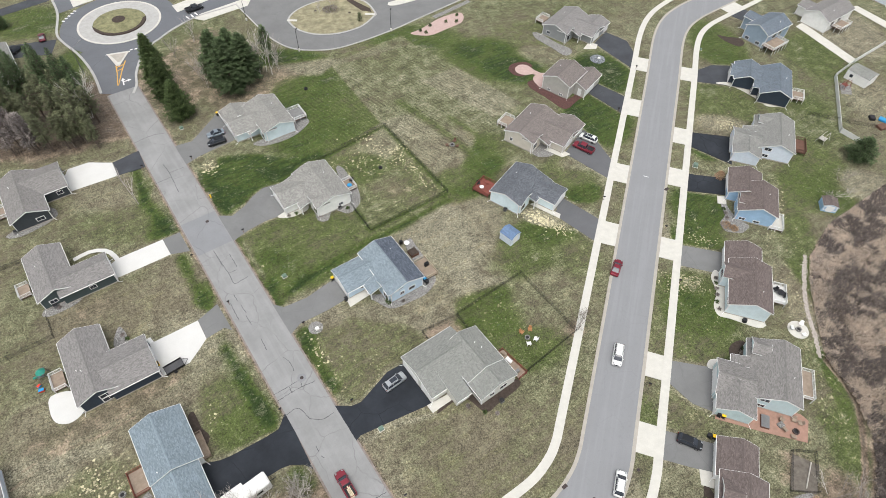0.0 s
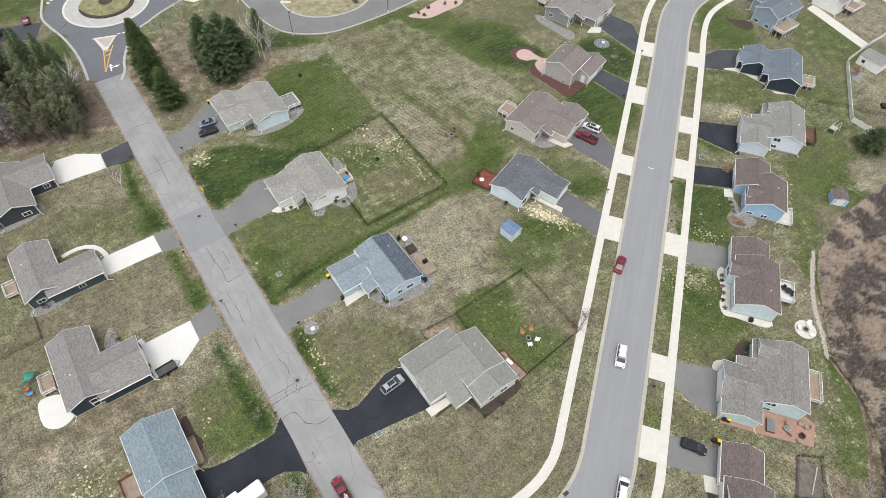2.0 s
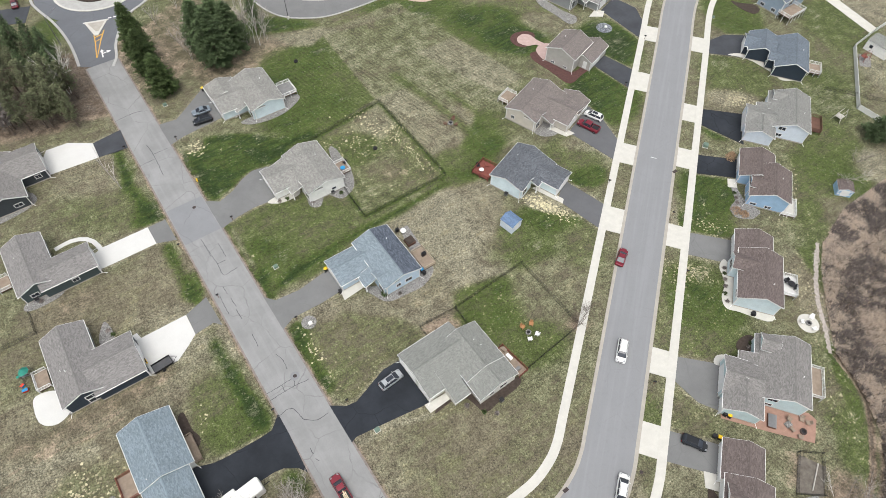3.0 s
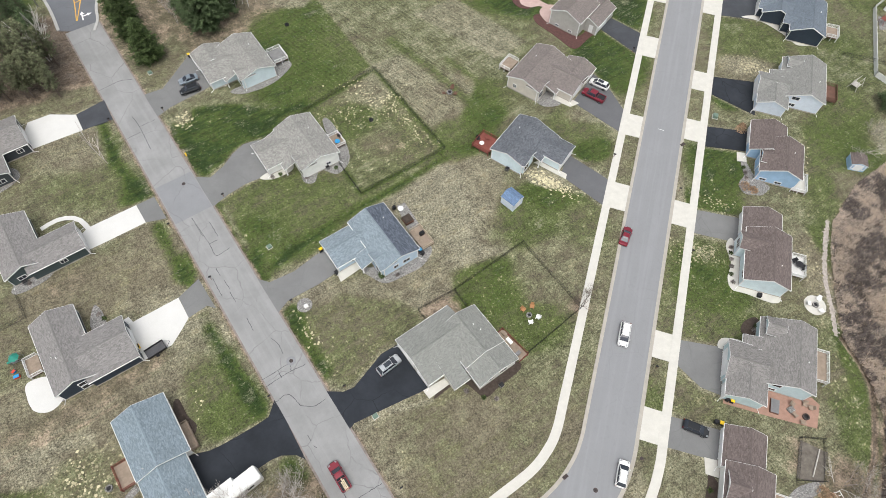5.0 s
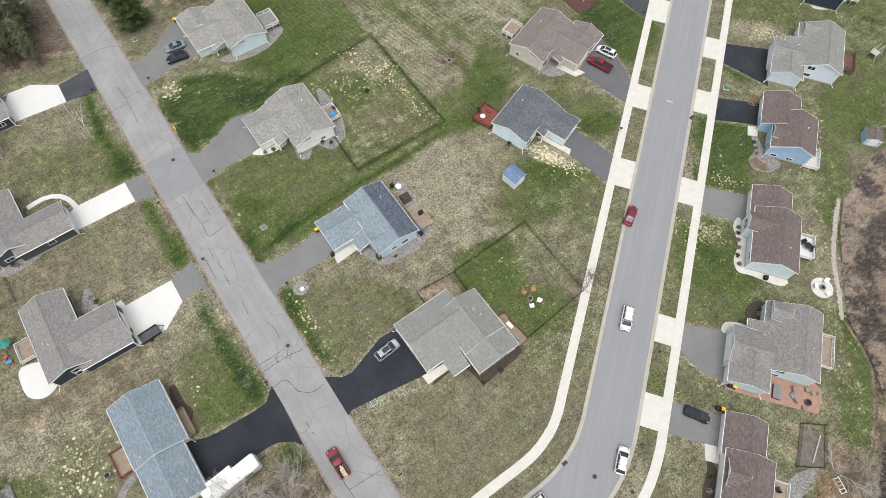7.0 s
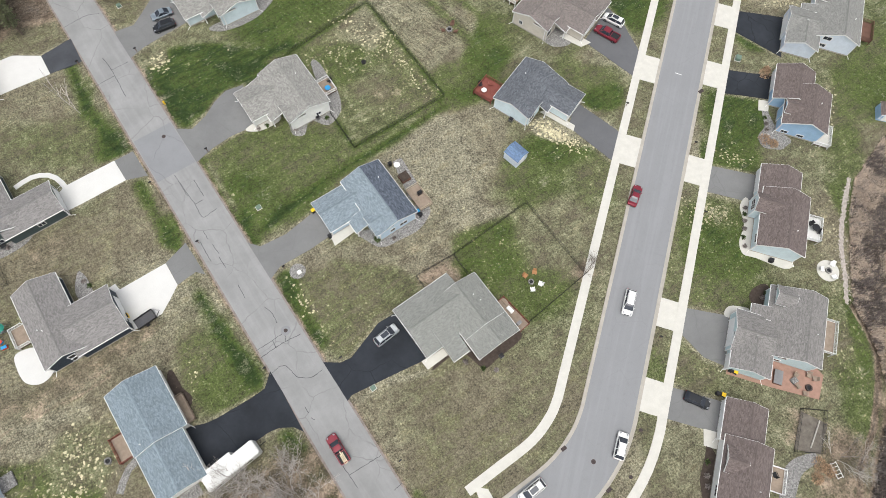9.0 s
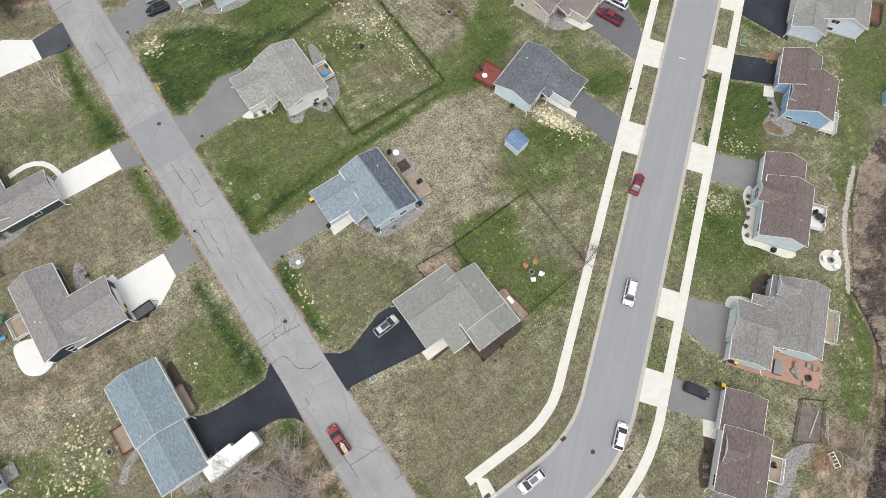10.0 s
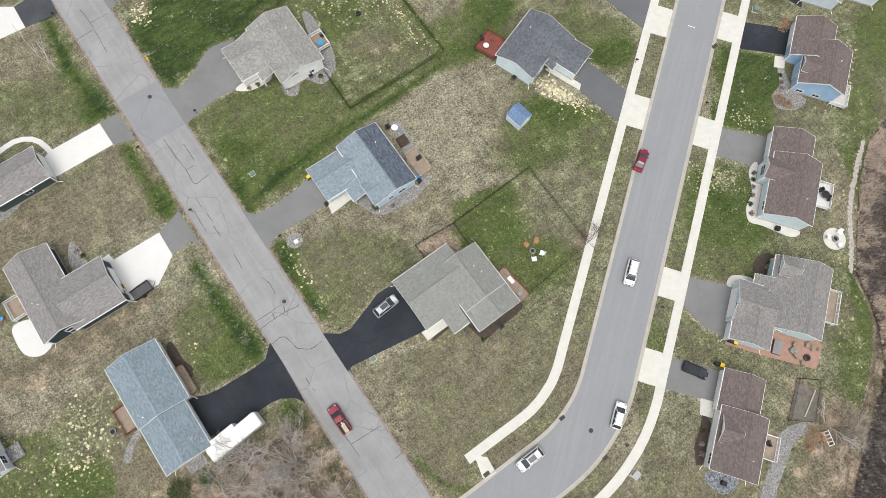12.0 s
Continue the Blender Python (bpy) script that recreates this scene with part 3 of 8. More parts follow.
lawn(107, 121, 7.7, 6.5, -7, 0.34, 0.25, 0)
lawn(91, 117, 5, 5, -7, 0.5, 0.1, 0)
lawn(104, 94, 4, 5, -7, 0.5, 0.1, 0)
lawn(145, 63, 5, 5, -8, 0.5, 0.1, 0)
lawn(134, 40, 5, 6, -8, 0.5, 0.08, 0.1)
lawn(77, 97, 7, 3.6, -8, 0.2, 0.22, 0.5)
lawn(27, 120, 7.2, 4.6, -7, 0.33, 0.43, 0)
lawn(133, 94, 5.4, 9.5, -7, 0.6, 0.05, 0)
lawn(122, 67, 6.5, 7.8, -8, 0.48, 0.14, 0.05)
lawn(118, 59, 4.7, 3, -8, 0.2, 0.6, 1.5)
lawn(150, 71, 5.1, 8.6, -8, 0.4, 0.2, 0)
lawn(162, 84, 7.1, 9.5, -8, 0.48, 0.1, 0)
lawn(178, 95, 7.5, 8.8, -7, 0.1, 0.6, 0.1)
lawn(141, 55, 6.3, 7.5, -8, 0.46, 0.2, 0.1)
lawn(165, 63, 5, 8.4, -8, 0.2, 0.4, 0.7)
lawn(131, 32, 7.2, 6.2, -8, 0.55, 0.05, 0.2)
lawn(141, 31, 5.7, 3.8, -8, 0.15, 0.6, 0.1)
lawn(109, 50, 3, 3.4, -8, 0.72, 0, 0.1)
lawn(-81, 135, 7, 6.2, -7, 0.6, 0.07, 0)
lawn(-62, 111, 3.3, 5.3, -8, 0.6, 0.07, 0.1)
lawn(-31, 122, 7, 12.5, -7, 0.43, 0.29, 0.1)
lawn(138, 63, 3.2, 10.4, -8, 0.4, 0.14, 0.1)
lawn(-1, 105, 8.4, 2.9, -8, 0.65, 0, 0)
lawn(116.2, 27, 1.8, 6.5, -27, 0.3, 0.3, 2.2)
lawn(115, 18, 3.3, 10.4, -8, 0.45, 0.15, 0.2)
lawn(108, 3, 2.5, 7.6, -8, 0.2, 0.3, 0.7)
lawn(109, 104, 5.5, 18.7, -7, 0.33, 0.36, 0)
# bare ground; values above 1 paint the trees' shadow into the wood's floor
SOILS_AND_SHADE = [(-34, -5, 9, 2.5, 30, 0.46), (-38, 21, 6, 3, 26, 0.46), (-20, 1.5, 2.5, 5, 26, 0.4), (-27, 104, 13, 18, -40, 0.6), (-6, 95, 9, 5, 30, 0.55), (-14, 90, 9, 7, 30, 0.6), (-66, 84, 24, 14, 10, 1.2), (-58, 73, 8, 4, 10, 1.1), (-2, -31, 14, 8, 20, 0.7), (82, -41, 8, 7, 63, 0.3), (58.2, 1.5, 2.6, 2.6, 0, 0.75), (-46, 92, 3, 8, 26, 0.5), (-36, 92, 3, 14, 26, 0.5), (-18, -26, 5, 4, 26, 0.5), (89, -32, 4, 4, 63, 0.6), (93.5, -36, 4.5, 3.5, 30, 0.75), (88, -45, 5, 5, 30, 0.6), (92, -41, 4, 5, 60, 0.7), (31.5, 4.3, 4, 3.5, 26, 0.75), (26.8, 46, 4.2, 3.2, 26, 0.42)]
# worn lines and strips in the grass: points, half width, how green, how dry, how bare
TRAILS = [
    ([(-11.6, 6.4), (-7.9, 0.6), (-4.4, -5.2), (-2.6, -8.4)], 0.9, 0.92, 0.0, 0.0), ([(-45, -14.5), (-39, -9.4), (-34.7, -7.6), (-31.1, -6.6), (-26.4, -4.2)], 0.3, 0.1, 0.3, 0.95), ([(-44, -11.6), (-38, -7.6), (-31.6, -4.8), (-25.8, -2.3), (-21.2, 0.3)], 0.3, 0.1, 0.3, 0.9),
    ([(-46, -12.4), (-40.6, -11.0), (-36.2, -10.2), (-31, -9.2)], 0.9, 0.1, 1.2, 0.0),
    ([(-38, -8.5), (-33.4, -5.6), (-28.1, -2.9), (-22, 0.2), (-17.5, 3.0)], 0.2, 0.2, 1.3, 0.0), ([(-36, -9.5), (-29.5, -4.6), (-24, -1.4)], 0.15, 0.2, 1.1, 0.0),
    ([(-43.6, -7.5), (-35.1, -4.2), (-26.3, -0.4), (-19.5, 3.4)], 1.8, 0.12, 0.2, 0.66), ([(-19, 6), (-15.5, 9), (-12.6, 8.2), (-9.5, 2.5)], 1.3, 0.12, 0.9, 0.15),
    ([(23.2, 10.4), (27, 10.6), (30.7, 13), (33.5, 17)], 1.2, 0.12, 0.5, 0.3), ([(12.5, -15.6), (15.5, -14.4), (19.0, -13.0), (27.1, -11.9)], 0.5, 0.15, 1.2, 0.1),
    ([(31.1, 79.4), (39.3, 68.7), (48.7, 53.2)], 1.3, 0.62, 0.1, 0.0), ([(44, 71), (52, 60)], 0.8, 0.6, 0.1, 0.0), ([(82.1, 76.4), (84.9, 66.1), (85.4, 58.6)], 2.0, 0.85, 0.0, 0.0),
    ([(40.6, 43), (44.5, 42.5), (48.4, 47), (53, 52)], 1.6, 0.8, 0.0, 0.0), ([(81.9, 9.5), (85.1, 4.0), (87.4, 0.5)], 1.2, 0.85, 0.0, 0.0),
    ([(22, -31), (24.5, -34), (27.5, -36.2), (31, -36.9)], 0.5, 0.62, 0.0, 0.0), ([(-17, 47), (-14.5, 51.8), (-9, 54.4), (-5.8, 55.3), (1.8, 59.9)], 1.1, 0.95, 0.0, 0.0), ([(-11.0, 35.2), (-8.1, 27.3), (-4.8, 20.4), (-2.2, 16.9)], 1.2, 0.9, 0.0, 0.0), ([(-9.3, 34.2), (-6.3, 27.3), (-3.4, 21.6)], 0.5, 0.3, 0.6, 0.0),
]
YARDS = [[(15.2, 42.3), (19.1, 33.8), (38.7, 43.2), (25.7, 70.0), (9.6, 59.6), (4.0, 55.4)]]


# lots mown apart from one another: outline (anticlockwise), how green, how dry, how strongly
PLOTS = [
    ([(13.4, 99.8), (25.6, 71.7), (57.1, 62.1), (65.6, 74.4), (37.8, 108.4)], 0.46, 0.46, 0.85),
    ([(35.3, 112.6), (13.0, 100.8), (14.4, 99.1), (38.2, 107.5)], 0.2, 0.55, 0.7),
    ([(25.6, 71.7), (36.5, 49.6), (48.4, 59.7), (36.3, 75.3)], 0.3, 0.75, 0.85),
    ([(38.1, 88.4), (56.2, 69.5), (64.9, 74.5), (49.3, 93.8)], 0.3, 0.75, 0.85),
    ([(3.3, 87.6), (5.5, 74.0), (10.8, 61.2), (25.0, 71.3), (13.0, 99.2)], 0.7, 0.0, 0.75),
]


def soft_plot(x, y, pts, edge):
    near = np.full(x.shape, 1e9)
    for (ax, ay), (bx, by) in zip(pts, pts[1:] + pts[:1]):
        near = np.minimum(near, ((bx - ax) * (y - ay) - (by - ay) * (x - ax)) / math.hypot(bx - ax, by - ay))
    return np.clip(near / edge + 0.5, 0, 1)


def thicket(x, y):
    """Above nought reeds grow, below it dark brush."""
    return noise.noise((x * 0.15, y * 0.15, 2.0)) + 0.55 * noise.noise((x * 0.42, y * 0.42, 7.0)) + 0.02


def wild_edge(y):
    """The western edge of the wild ground."""
    return np.interp(y, [-70, -46, -41, -37, -32, -27, -20, -12, -3, 6, 12, 20, 30, 40], [80, 93, 96.5, 99, 102.6, 104.8, 105.8, 105, 108.1, 112, 115.6, 125, 146, 190])


def ground_fields(x, y):
    total = np.full(x.shape, 0.008)
    lush, dry, clumps, soil = 0.3 * total, 0.25 * total, 0.05 * total, np.zeros(x.shape)
    for cx, cy, rx, ry, yaw, a, b, c in LAWN:
        co, si = math.cos(radians(yaw)), math.sin(radians(yaw))
        u, v = ((x - cx) * co + (y - cy) * si) / rx, (-(x - cx) * si + (y - cy) * co) / ry
        w = np.exp(-np.maximum(u * u + v * v - 0.45, 0) * 2.6)
        lush, dry, clumps, total = lush + a * w, dry + b * w, clumps + c * w, total + w
    lush, dry, clumps = lush / total, dry / total, clumps / total
    lush, dry = np.clip(0.4 + 1.55 * (lush - 0.4), 0, 0.88), np.clip(1.3 * dry, 0, 1.2)
    clumps = 1.25 * clumps
    mowing = np.full(x.shape, 0.12)
    for pts, a, b, k in PLOTS:
        w = k * soft_plot(x, y, pts, 1.0)
        mowing = np.maximum(mowing, w)
        lush, dry = lush + (a - lush) * w, dry + (b - dry) * w
    # straw along the road's edges
    line = [tuple(q) for q in LEFT.p[::6]]
    edge = soft_line(x, y, line, 6.2, 1.4) * (1 - soft_line(x, y, line, 4.2, 1.0))
    dry, clumps = dry + (0.5 - dry) * 0.6 * edge, clumps + 0.25 * edge
    # ragged gravel at the road's edges
    soil = 0.8 * soft_line(x, y, line, 4.95, 0.9)
    # straw along the driveways
    for line in DRIVES:
        cx, cy = np.mean(line[:-1], axis=0)
        near = np.hypot(x - cx, y - cy) < 16
        strip = 0.85 * soft_line(x[near], y[near], line, 0.5, 0.8)
        lush[near], dry[near] = lush[near] + (0.15 - lush[near]) * strip, dry[near] + (0.75 - dry[near]) * strip
        clumps[near] = clumps[near] + (0.6 - clumps[near]) * strip
    swale = np.zeros(x.shape)
    for line in SWALES:
        swale = np.maximum(swale, soft_line(x, y, line, 0.9, 2.3))
    for line, half, a, b, c in TRAILS:
        strip = 0.8 * soft_line(x, y, line, half, 0.5 + half)
        lush, dry, soil = lush + (a - lush) * strip, dry + (b - dry) * strip, np.maximum(soil, c * strip)
    for line in YARDS:
        strip = 0.85 * soft_line(x, y, line, 0.5, 1.1)
        lush, dry, clumps = lush + (0.9 - lush) * strip, dry * (1 - strip), clumps * (1 - strip)
    lush, dry, clumps = lush + (1.05 - lush) * swale, dry * (1 - swale), clumps * (1 - swale)
    for cx, cy, hx, hy, yaw, a in SOILS_AND_SHADE:
        soil = np.maximum(soil, a * soft_box(x, y, cx, cy, hx, hy, yaw, 4.0))
    rough = np.clip((x - wild_edge(y)) / 2.0 + 0.3, 0, 1) * (y < 42)
    soil = np.maximum(soil, 0.68 * rough)
    soil = np.maximum(soil, 1.6 * rough * np.clip((-27 - y) / 4, 0, 1))
    for k in zip(*np.nonzero((rough > 0.2) & (x < 150) & (y > -55))):
        soil[k] += max(0.0, min(1.0, (0.02 - thicket(x[k], y[k])) / 0.35)) * 0.38 * rough[k]
    ditch = soft_line(x, y, CREEK, 0.5, 1.2)
    soil = np.maximum(soil, 1.5 * ditch)
    return lush, dry, clumps, soil, mowing, np.maximum(swale, 1.6 * ditch)


def build_ground():
    far = [150, 300, 600, 1200, 2400]
    xs = np.r_[[-110 - f for f in reversed(far)], np.arange(-110, -56, 1.5), np.arange(-56, 132, 0.5), np.arange(132, 215.1, 1.0), [215 + f for f in far]]
    ys = np.r_[[-70 - f for f in reversed(far)], np.arange(-70, -44, 1.0), np.arange(-44, 114, 0.5), np.arange(114, 165.1, 1.0), [165 + f for f in far]]
    gx, gy = np.meshgrid(xs, ys)
    lush, dry, clumps, soil, mowing, swale = ground_fields(gx, gy)
    gz = -0.06 - 0.3 * swale
    nx, ny = len(xs), len(ys)
    i = np.arange(nx * ny).reshape(ny, nx)
    faces = np.stack([i[:-1, :-1], i[:-1, 1:], i[1:, 1:], i[1:, :-1]], -1).reshape(-1, 4)
    me = bpy.data.meshes.new("ground")
    me.from_pydata(np.stack([gx, gy, gz], -1).reshape(-1, 3).tolist(), [], faces.tolist())
    for name, values in (("lush", lush), ("dry", dry), ("clumps", clumps), ("soil", soil), ("mowing", mowing)):
        me.attributes.new(name, "FLOAT", "POINT").data.foreach_set("value", values.ravel().astype(np.float32))
    me.polygons.foreach_set("use_smooth", [True] * len(me.polygons))
    me.materials.append(M["grass"])
    tagged(new("ground", me), "patchy spring lawn grass, green and straw coloured", "lawn", kind="structure")


# ---- roads ----
def ribbon(name, line, o0, o1, z0, z1, material, label, category, s0=None, s1=None, kind="structure", parent=None, step=1.5):
    bm = bmesh.new()
    line.strip(bm, o0, o1, z0, z1, s0, s1, step)
    ob = new(name, finish(bm, name, material))
    if parent:
        ob.parent = parent
        return tagged(ob, label)
    return tagged(ob, label, category, kind=kind)


MOUTH = RIGHT.station(21.6, -46.2)
FOOT = next(s for s in np.arange(0, 40, 0.1) if np.min(np.hypot(*(RIGHT.p - LEFT.at(s)).T)) > 5.0 and s > 3)
road_left = ribbon("road_left", LEFT, -4.1, 4.1, -0.3, 0.0, M["road_old"], "worn grey asphalt residential road with sealed cracks", "road", FOOT)
for side in (-1, 1):
    ribbon("road_shoulder", LEFT, side * 4.1 + 0.001 * side, side * 4.45, -0.3, -0.022, M["gravel"], "pinkish gravel shoulder beside the road", "shoulder", FOOT)
road_right = ribbon("road_right", RIGHT, -4.25, 4.25, -0.3, 0.0, M["road"], "smooth grey asphalt street between concrete kerbs", "road")

S0 = RIGHT.station(57.8, -20.5) - 8.0  # station of the straight's own zero
APRONS = {-1: [(52.3, 59.2), (73.4, 80.0), (100.5, 108.0), (122.5, 129.4)], 1: [(6.3, 12.3), (21.9, 27.4), (52.4, 58.6), (76.5, 82.9), (93.0, 99.4), (122.0, 128.6), (RIGHT.station(141.5, 119) - S0, RIGHT.station(148, 122.3) - S0)]}
WALK_FROM = {-1: RIGHT.station(37.2, -38.5) - 3.4, 1: 2.0}
for side in (-1, 1):
    ribbon("kerb", RIGHT, side * 4.252, side * 4.9, -0.3, 0.015, M["kerb"], "pale concrete gutter and kerb along the street", "kerb")
    runs = [s for a in sorted(APRONS[side]) for s in (a[0] + S0, a[1] + S0)]
    runs = [0.0, *([MOUTH - 4.6, MOUTH + 4.6] if side < 0 else []), *runs, float(RIGHT.s[-1])]
    for a, b in zip(runs[::2], runs[1::2]):
        ribbon("kerb_top", RIGHT, side * 4.72, side * 4.898, 0.016, 0.12, M["kerb"], "raised concrete kerb", "kerb", a, b)
    for a, b in APRONS[side]:
        o0, o1 = sorted((side * 4.902, side * 8.05))
        apron = ribbon("driveway_apron", RIGHT, o0, o1, -0.3, 0.03, M["concrete"], "pale concrete driveway apron across the verge", "apron", a + S0, b + S0)

pavement = {}
for side in (-1, 1):
    pavement[side] = tagged(new("pavement"), "pale concrete pavement of square slabs", "pavement", kind="structure")
    s = WALK_FROM[side]
    while s < RIGHT.s[-1] - 1.6:
        bm = bmesh.new()
        o0, o1 = sorted((side * 8.06, side * 9.7))
        RIGHT.strip(bm, o0, o1, -0.3, 0.035 + random.uniform(-0.004, 0.004), s + 0.003, s + 1.597, 1.6)
        ob = new("slab", finish(bm, "slab", M["concrete"]))
        ob.parent = pavement[side]
        s += 1.6
# corner ramp of the west walk
flat("pavement_ramp", [(31.5, -31.5), (33.6, -32.2), (34.6, -34.8), (32.4, -35.7)][::-1], -0.3, 0.024, M["concrete"], "concrete kerb ramp at the corner", "ramp")
flat("tactile_plate", [(32.4, -34.7), (33.4, -34.2), (33.7, -34.9), (32.7, -35.4)], 0.024, 0.032, M["rust"], "rusty red tactile warning plate", "plate", "")

# ---- driveways ----
DRIVES = []


def drive(mat_name, text, pts):
    DRIVES.append(pts + pts[:1])
    area = sum(p[0] * q[1] - q[0] * p[1] for p, q in zip(pts, pts[1:] + pts[:1]))
    flat("driveway", pts if area > 0 else pts[::-1], -0.3, -0.012 if "apron" not in text else -0.016, M[mat_name], text, "driveway")


drive("drive_black", "freshly sealed black asphalt driveway", [(8.2, -7.4), (12.1, -8.1), (14, -7.6), (17.6, -4), (19.4, -2.2), (22.4, -0.9), (24.2, -2.4), (27.4, -9.6), (26.5, -10), (21.3, -11.5), (16.4, -13), (13.5, -13.9), (11.6, -15.8)])
drive("drive_black", "black asphalt driveway with fine cracks", [(0.2, -7.4), (-1, -10.5), (-3.3, -11.7), (-8.8, -14), (-10.8, -14.6), (-14.9, -14.9), (-11.2, -23.4), (-8.9, -21.4), (-4.5, -19.6), (-0.6, -17.7), (1, -17.3), (3.4, -17.6), (5.0, -18.6)])
drive("drive_grey", "weathered grey asphalt driveway", [(-2.9, 16.8), (-0.3, 15.6), (4.4, 17.3), (10.4, 21.4), (13.0, 16.0), (8.7, 13.6), (3, 11.1), (1.1, 8.8)])
drive("drive_grey", "weathered grey asphalt driveway widening to the garage", [(-15.6, 43.4), (-12.4, 42.8), (-9.7, 45.5), (-7.8, 48.6), (-5.5, 51), (-2.0, 51.9), (0.6, 43.0), (-0.4, 42.4), (-2.2, 41), (-4.9, 40), (-8.5, 37.8), (-12.2, 34.6)])
drive("drive_grey", "weathered grey asphalt driveway with two parked cars", [(-28.2, 69.4), (-24.2, 70.7), (-22.4, 74.1), (-18.5, 81.8), (-16.0, 80.6), (-12.0, 70.6), (-15.5, 68.4), (-18.8, 66.5), (-22.1, 64.4), (-25.2, 61.6)])
drive("concrete_new", "bright white concrete driveway slab", [(-53.3, 64.3), (-48.8, 66.1), (-43, 65.2), (-40.8, 60.3), (-48.3, 57.3), (-54.0, 55.0)])
drive("drive_dark", "dark asphalt driveway apron", [(-42.95, 65.2), (-37.2, 68.9), (-34.6, 62.6), (-40.75, 60.3)])
drive("concrete_new", "bright white concrete driveway", [(-27.3, 37.8), (-25, 33.2), (-32.9, 29.4), (-37.0, 27.6), (-38.5, 31.0), (-36.3, 33.6)])
drive("drive_grey", "grey asphalt driveway apron", [(-27.25, 37.8), (-23.8, 39.4), (-20.9, 33.6), (-24.95, 33.2)])
drive("concrete_new", "bright white concrete driveway slab", [(-26.4, 12.3), (-25.5, 11.1), (-17.5, 14.9), (-15.4, 10.4), (-16.6, 8), (-18.1, 5.4), (-22.6, 3.3), (-25.5, 2.2), (-28.6, 11.0)])
drive("drive_grey", "grey asphalt driveway apron", [(-17.45, 14.95), (-13.9, 18.4), (-10.4, 11.6), (-12.1, 12.4), (-15.35, 10.4)])
drive("drive_mid", "grey asphalt driveway", [(65.5, 38.0), (71.4, 31.1), (73.0, 29.1), (69.8, 22.9), (62.6, 32.3)])
drive("drive_mid", "grey asphalt driveway with two parked vehicles", [(78.6, 61.0), (80.8, 56.2), (82.4, 47.9), (79.4, 42.1), (71.0, 52.8)])
drive("drive_dark", "dark asphalt driveway", [(87.0, 82.4), (95.2, 72.9), (91.6, 66), (84.2, 77.6)])
drive("drive_dark", "dark asphalt driveway", [(100.3, 106.0), (105.3, 100.2), (105.2, 92.7), (101.6, 86.1), (94.6, 100.3)])
drive("drive_grey", "grey asphalt driveway with a parked black car", [(68.1, -21.3), (76.6, -25.3), (74.2, -30.2), (65.6, -26.2)])
drive("drive_grey", "grey asphalt driveway flaring to the garage", [(74.7, -8.0), (83.6, -11.2), (79.6, -20.0), (75.3, -17.2), (72.4, -12.3)])
drive("drive_grey", "grey asphalt driveway", [(88.6, 19.4), (97.9, 15.6), (95.3, 9.8), (86.0, 14.0)])
drive("drive_black", "dark sealed asphalt driveway", [(99.4, 41.2), (109, 38.1), (106.2, 32.6), (96.7, 35.6)])
drive("drive_black", "dark sealed asphalt driveway", [(107.0, 56.2), (117.4, 52.7), (112.5, 42.6), (108, 47.3), (104.4, 51.0)])
drive("drive_dark", "dark asphalt driveway", [(120.3, 82.3), (126.2, 84.4), (133.6, 83.1), (128, 73.8), (117.6, 77.4)])
drive("drive_dark", "dark asphalt driveway", [(144.6, 110.6), (151.2, 113.4), (154.6, 109.5), (148.3, 105.6)])

build_ground()

# ---- houses ----
def wing_roof(bm, L, W, yr, ze, zr, mats=(0, 0), over=0.0, t=0.17):
    p = (zr - ze) / (W / 2 + abs(yr))
    prof = [(-W / 2, zr - p * (W / 2 + yr)), (yr, zr), (W / 2, zr - p * (W / 2 - yr))]
    uv = bm.loops.layers.uv.verify()
    x0, x1 = -L / 2 - over, L / 2
    top = [[bm.verts.new((x, y, z)) for y, z in prof] for x in (x0, x1)]
    low = [[bm.verts.new((x, y, z - t)) for y, z in prof] for x in (x0, x1)]
    for k in (0, 1):
        f = bm.faces.new((top[0][k], top[1][k], top[1][k + 1], top[0][k + 1]))
        f.material_index = mats[k]
        h = math.hypot(prof[k + 1][0] - prof[k][0], prof[k + 1][1] - prof[k][1])
        for loop, c in zip(f.loops, ((x0, 0), (x1, 0), (x1, h), (x0, h)) if k == 0 else ((x0, h), (x1, h), (x1, 0), (x0, 0))):
            loop[uv].uv = c
        bm.faces.new((low[0][k], low[0][k + 1], low[1][k + 1], low[1][k])).material_index = 2
        for e in (0, 1):
            bm.faces.new((top[e][k], top[e][k + 1], low[e][k + 1], low[e][k])).material_index = 2
    for k in (0, 2):
        bm.faces.new((top[0][k], top[1][k], low[1][k], low[0][k])).material_index = 2
    bmesh.ops.recalc_face_normals(bm, faces=bm.faces)


def wing_walls(bm, L, W, yr, ze, zr, over=0.0, ox=0.28, oy=0.42, t=0.165):
    p = (zr - ze) / (W / 2 + abs(yr))
    a, b = -W / 2 + oy, W / 2 - oy
    prof = [(a, -0.3), (b, -0.3), (b, zr - p * abs(b - yr) - t), (yr, zr - t), (a, zr - p * abs(yr - a) - t)]
    if yr <= a or yr >= b:
        prof.pop(3)
    ends = [[bm.verts.new((x, y, z)) for y, z in prof] for x in (-L / 2 - over + ox, L / 2 - ox)]
    n = len(prof)
    bm.faces.new(ends[0])
    bm.faces.new(list(reversed(ends[1])))
    for k in range(n):
        bm.faces.new((ends[0][k], ends[0][(k + 1) % n], ends[1][(k + 1) % n], ends[1][k]))
    bmesh.ops.recalc_face_normals(bm, faces=bm.faces)


SIDE = {"+x": 0, "+y": 90, "-x": 180, "-y": -90}


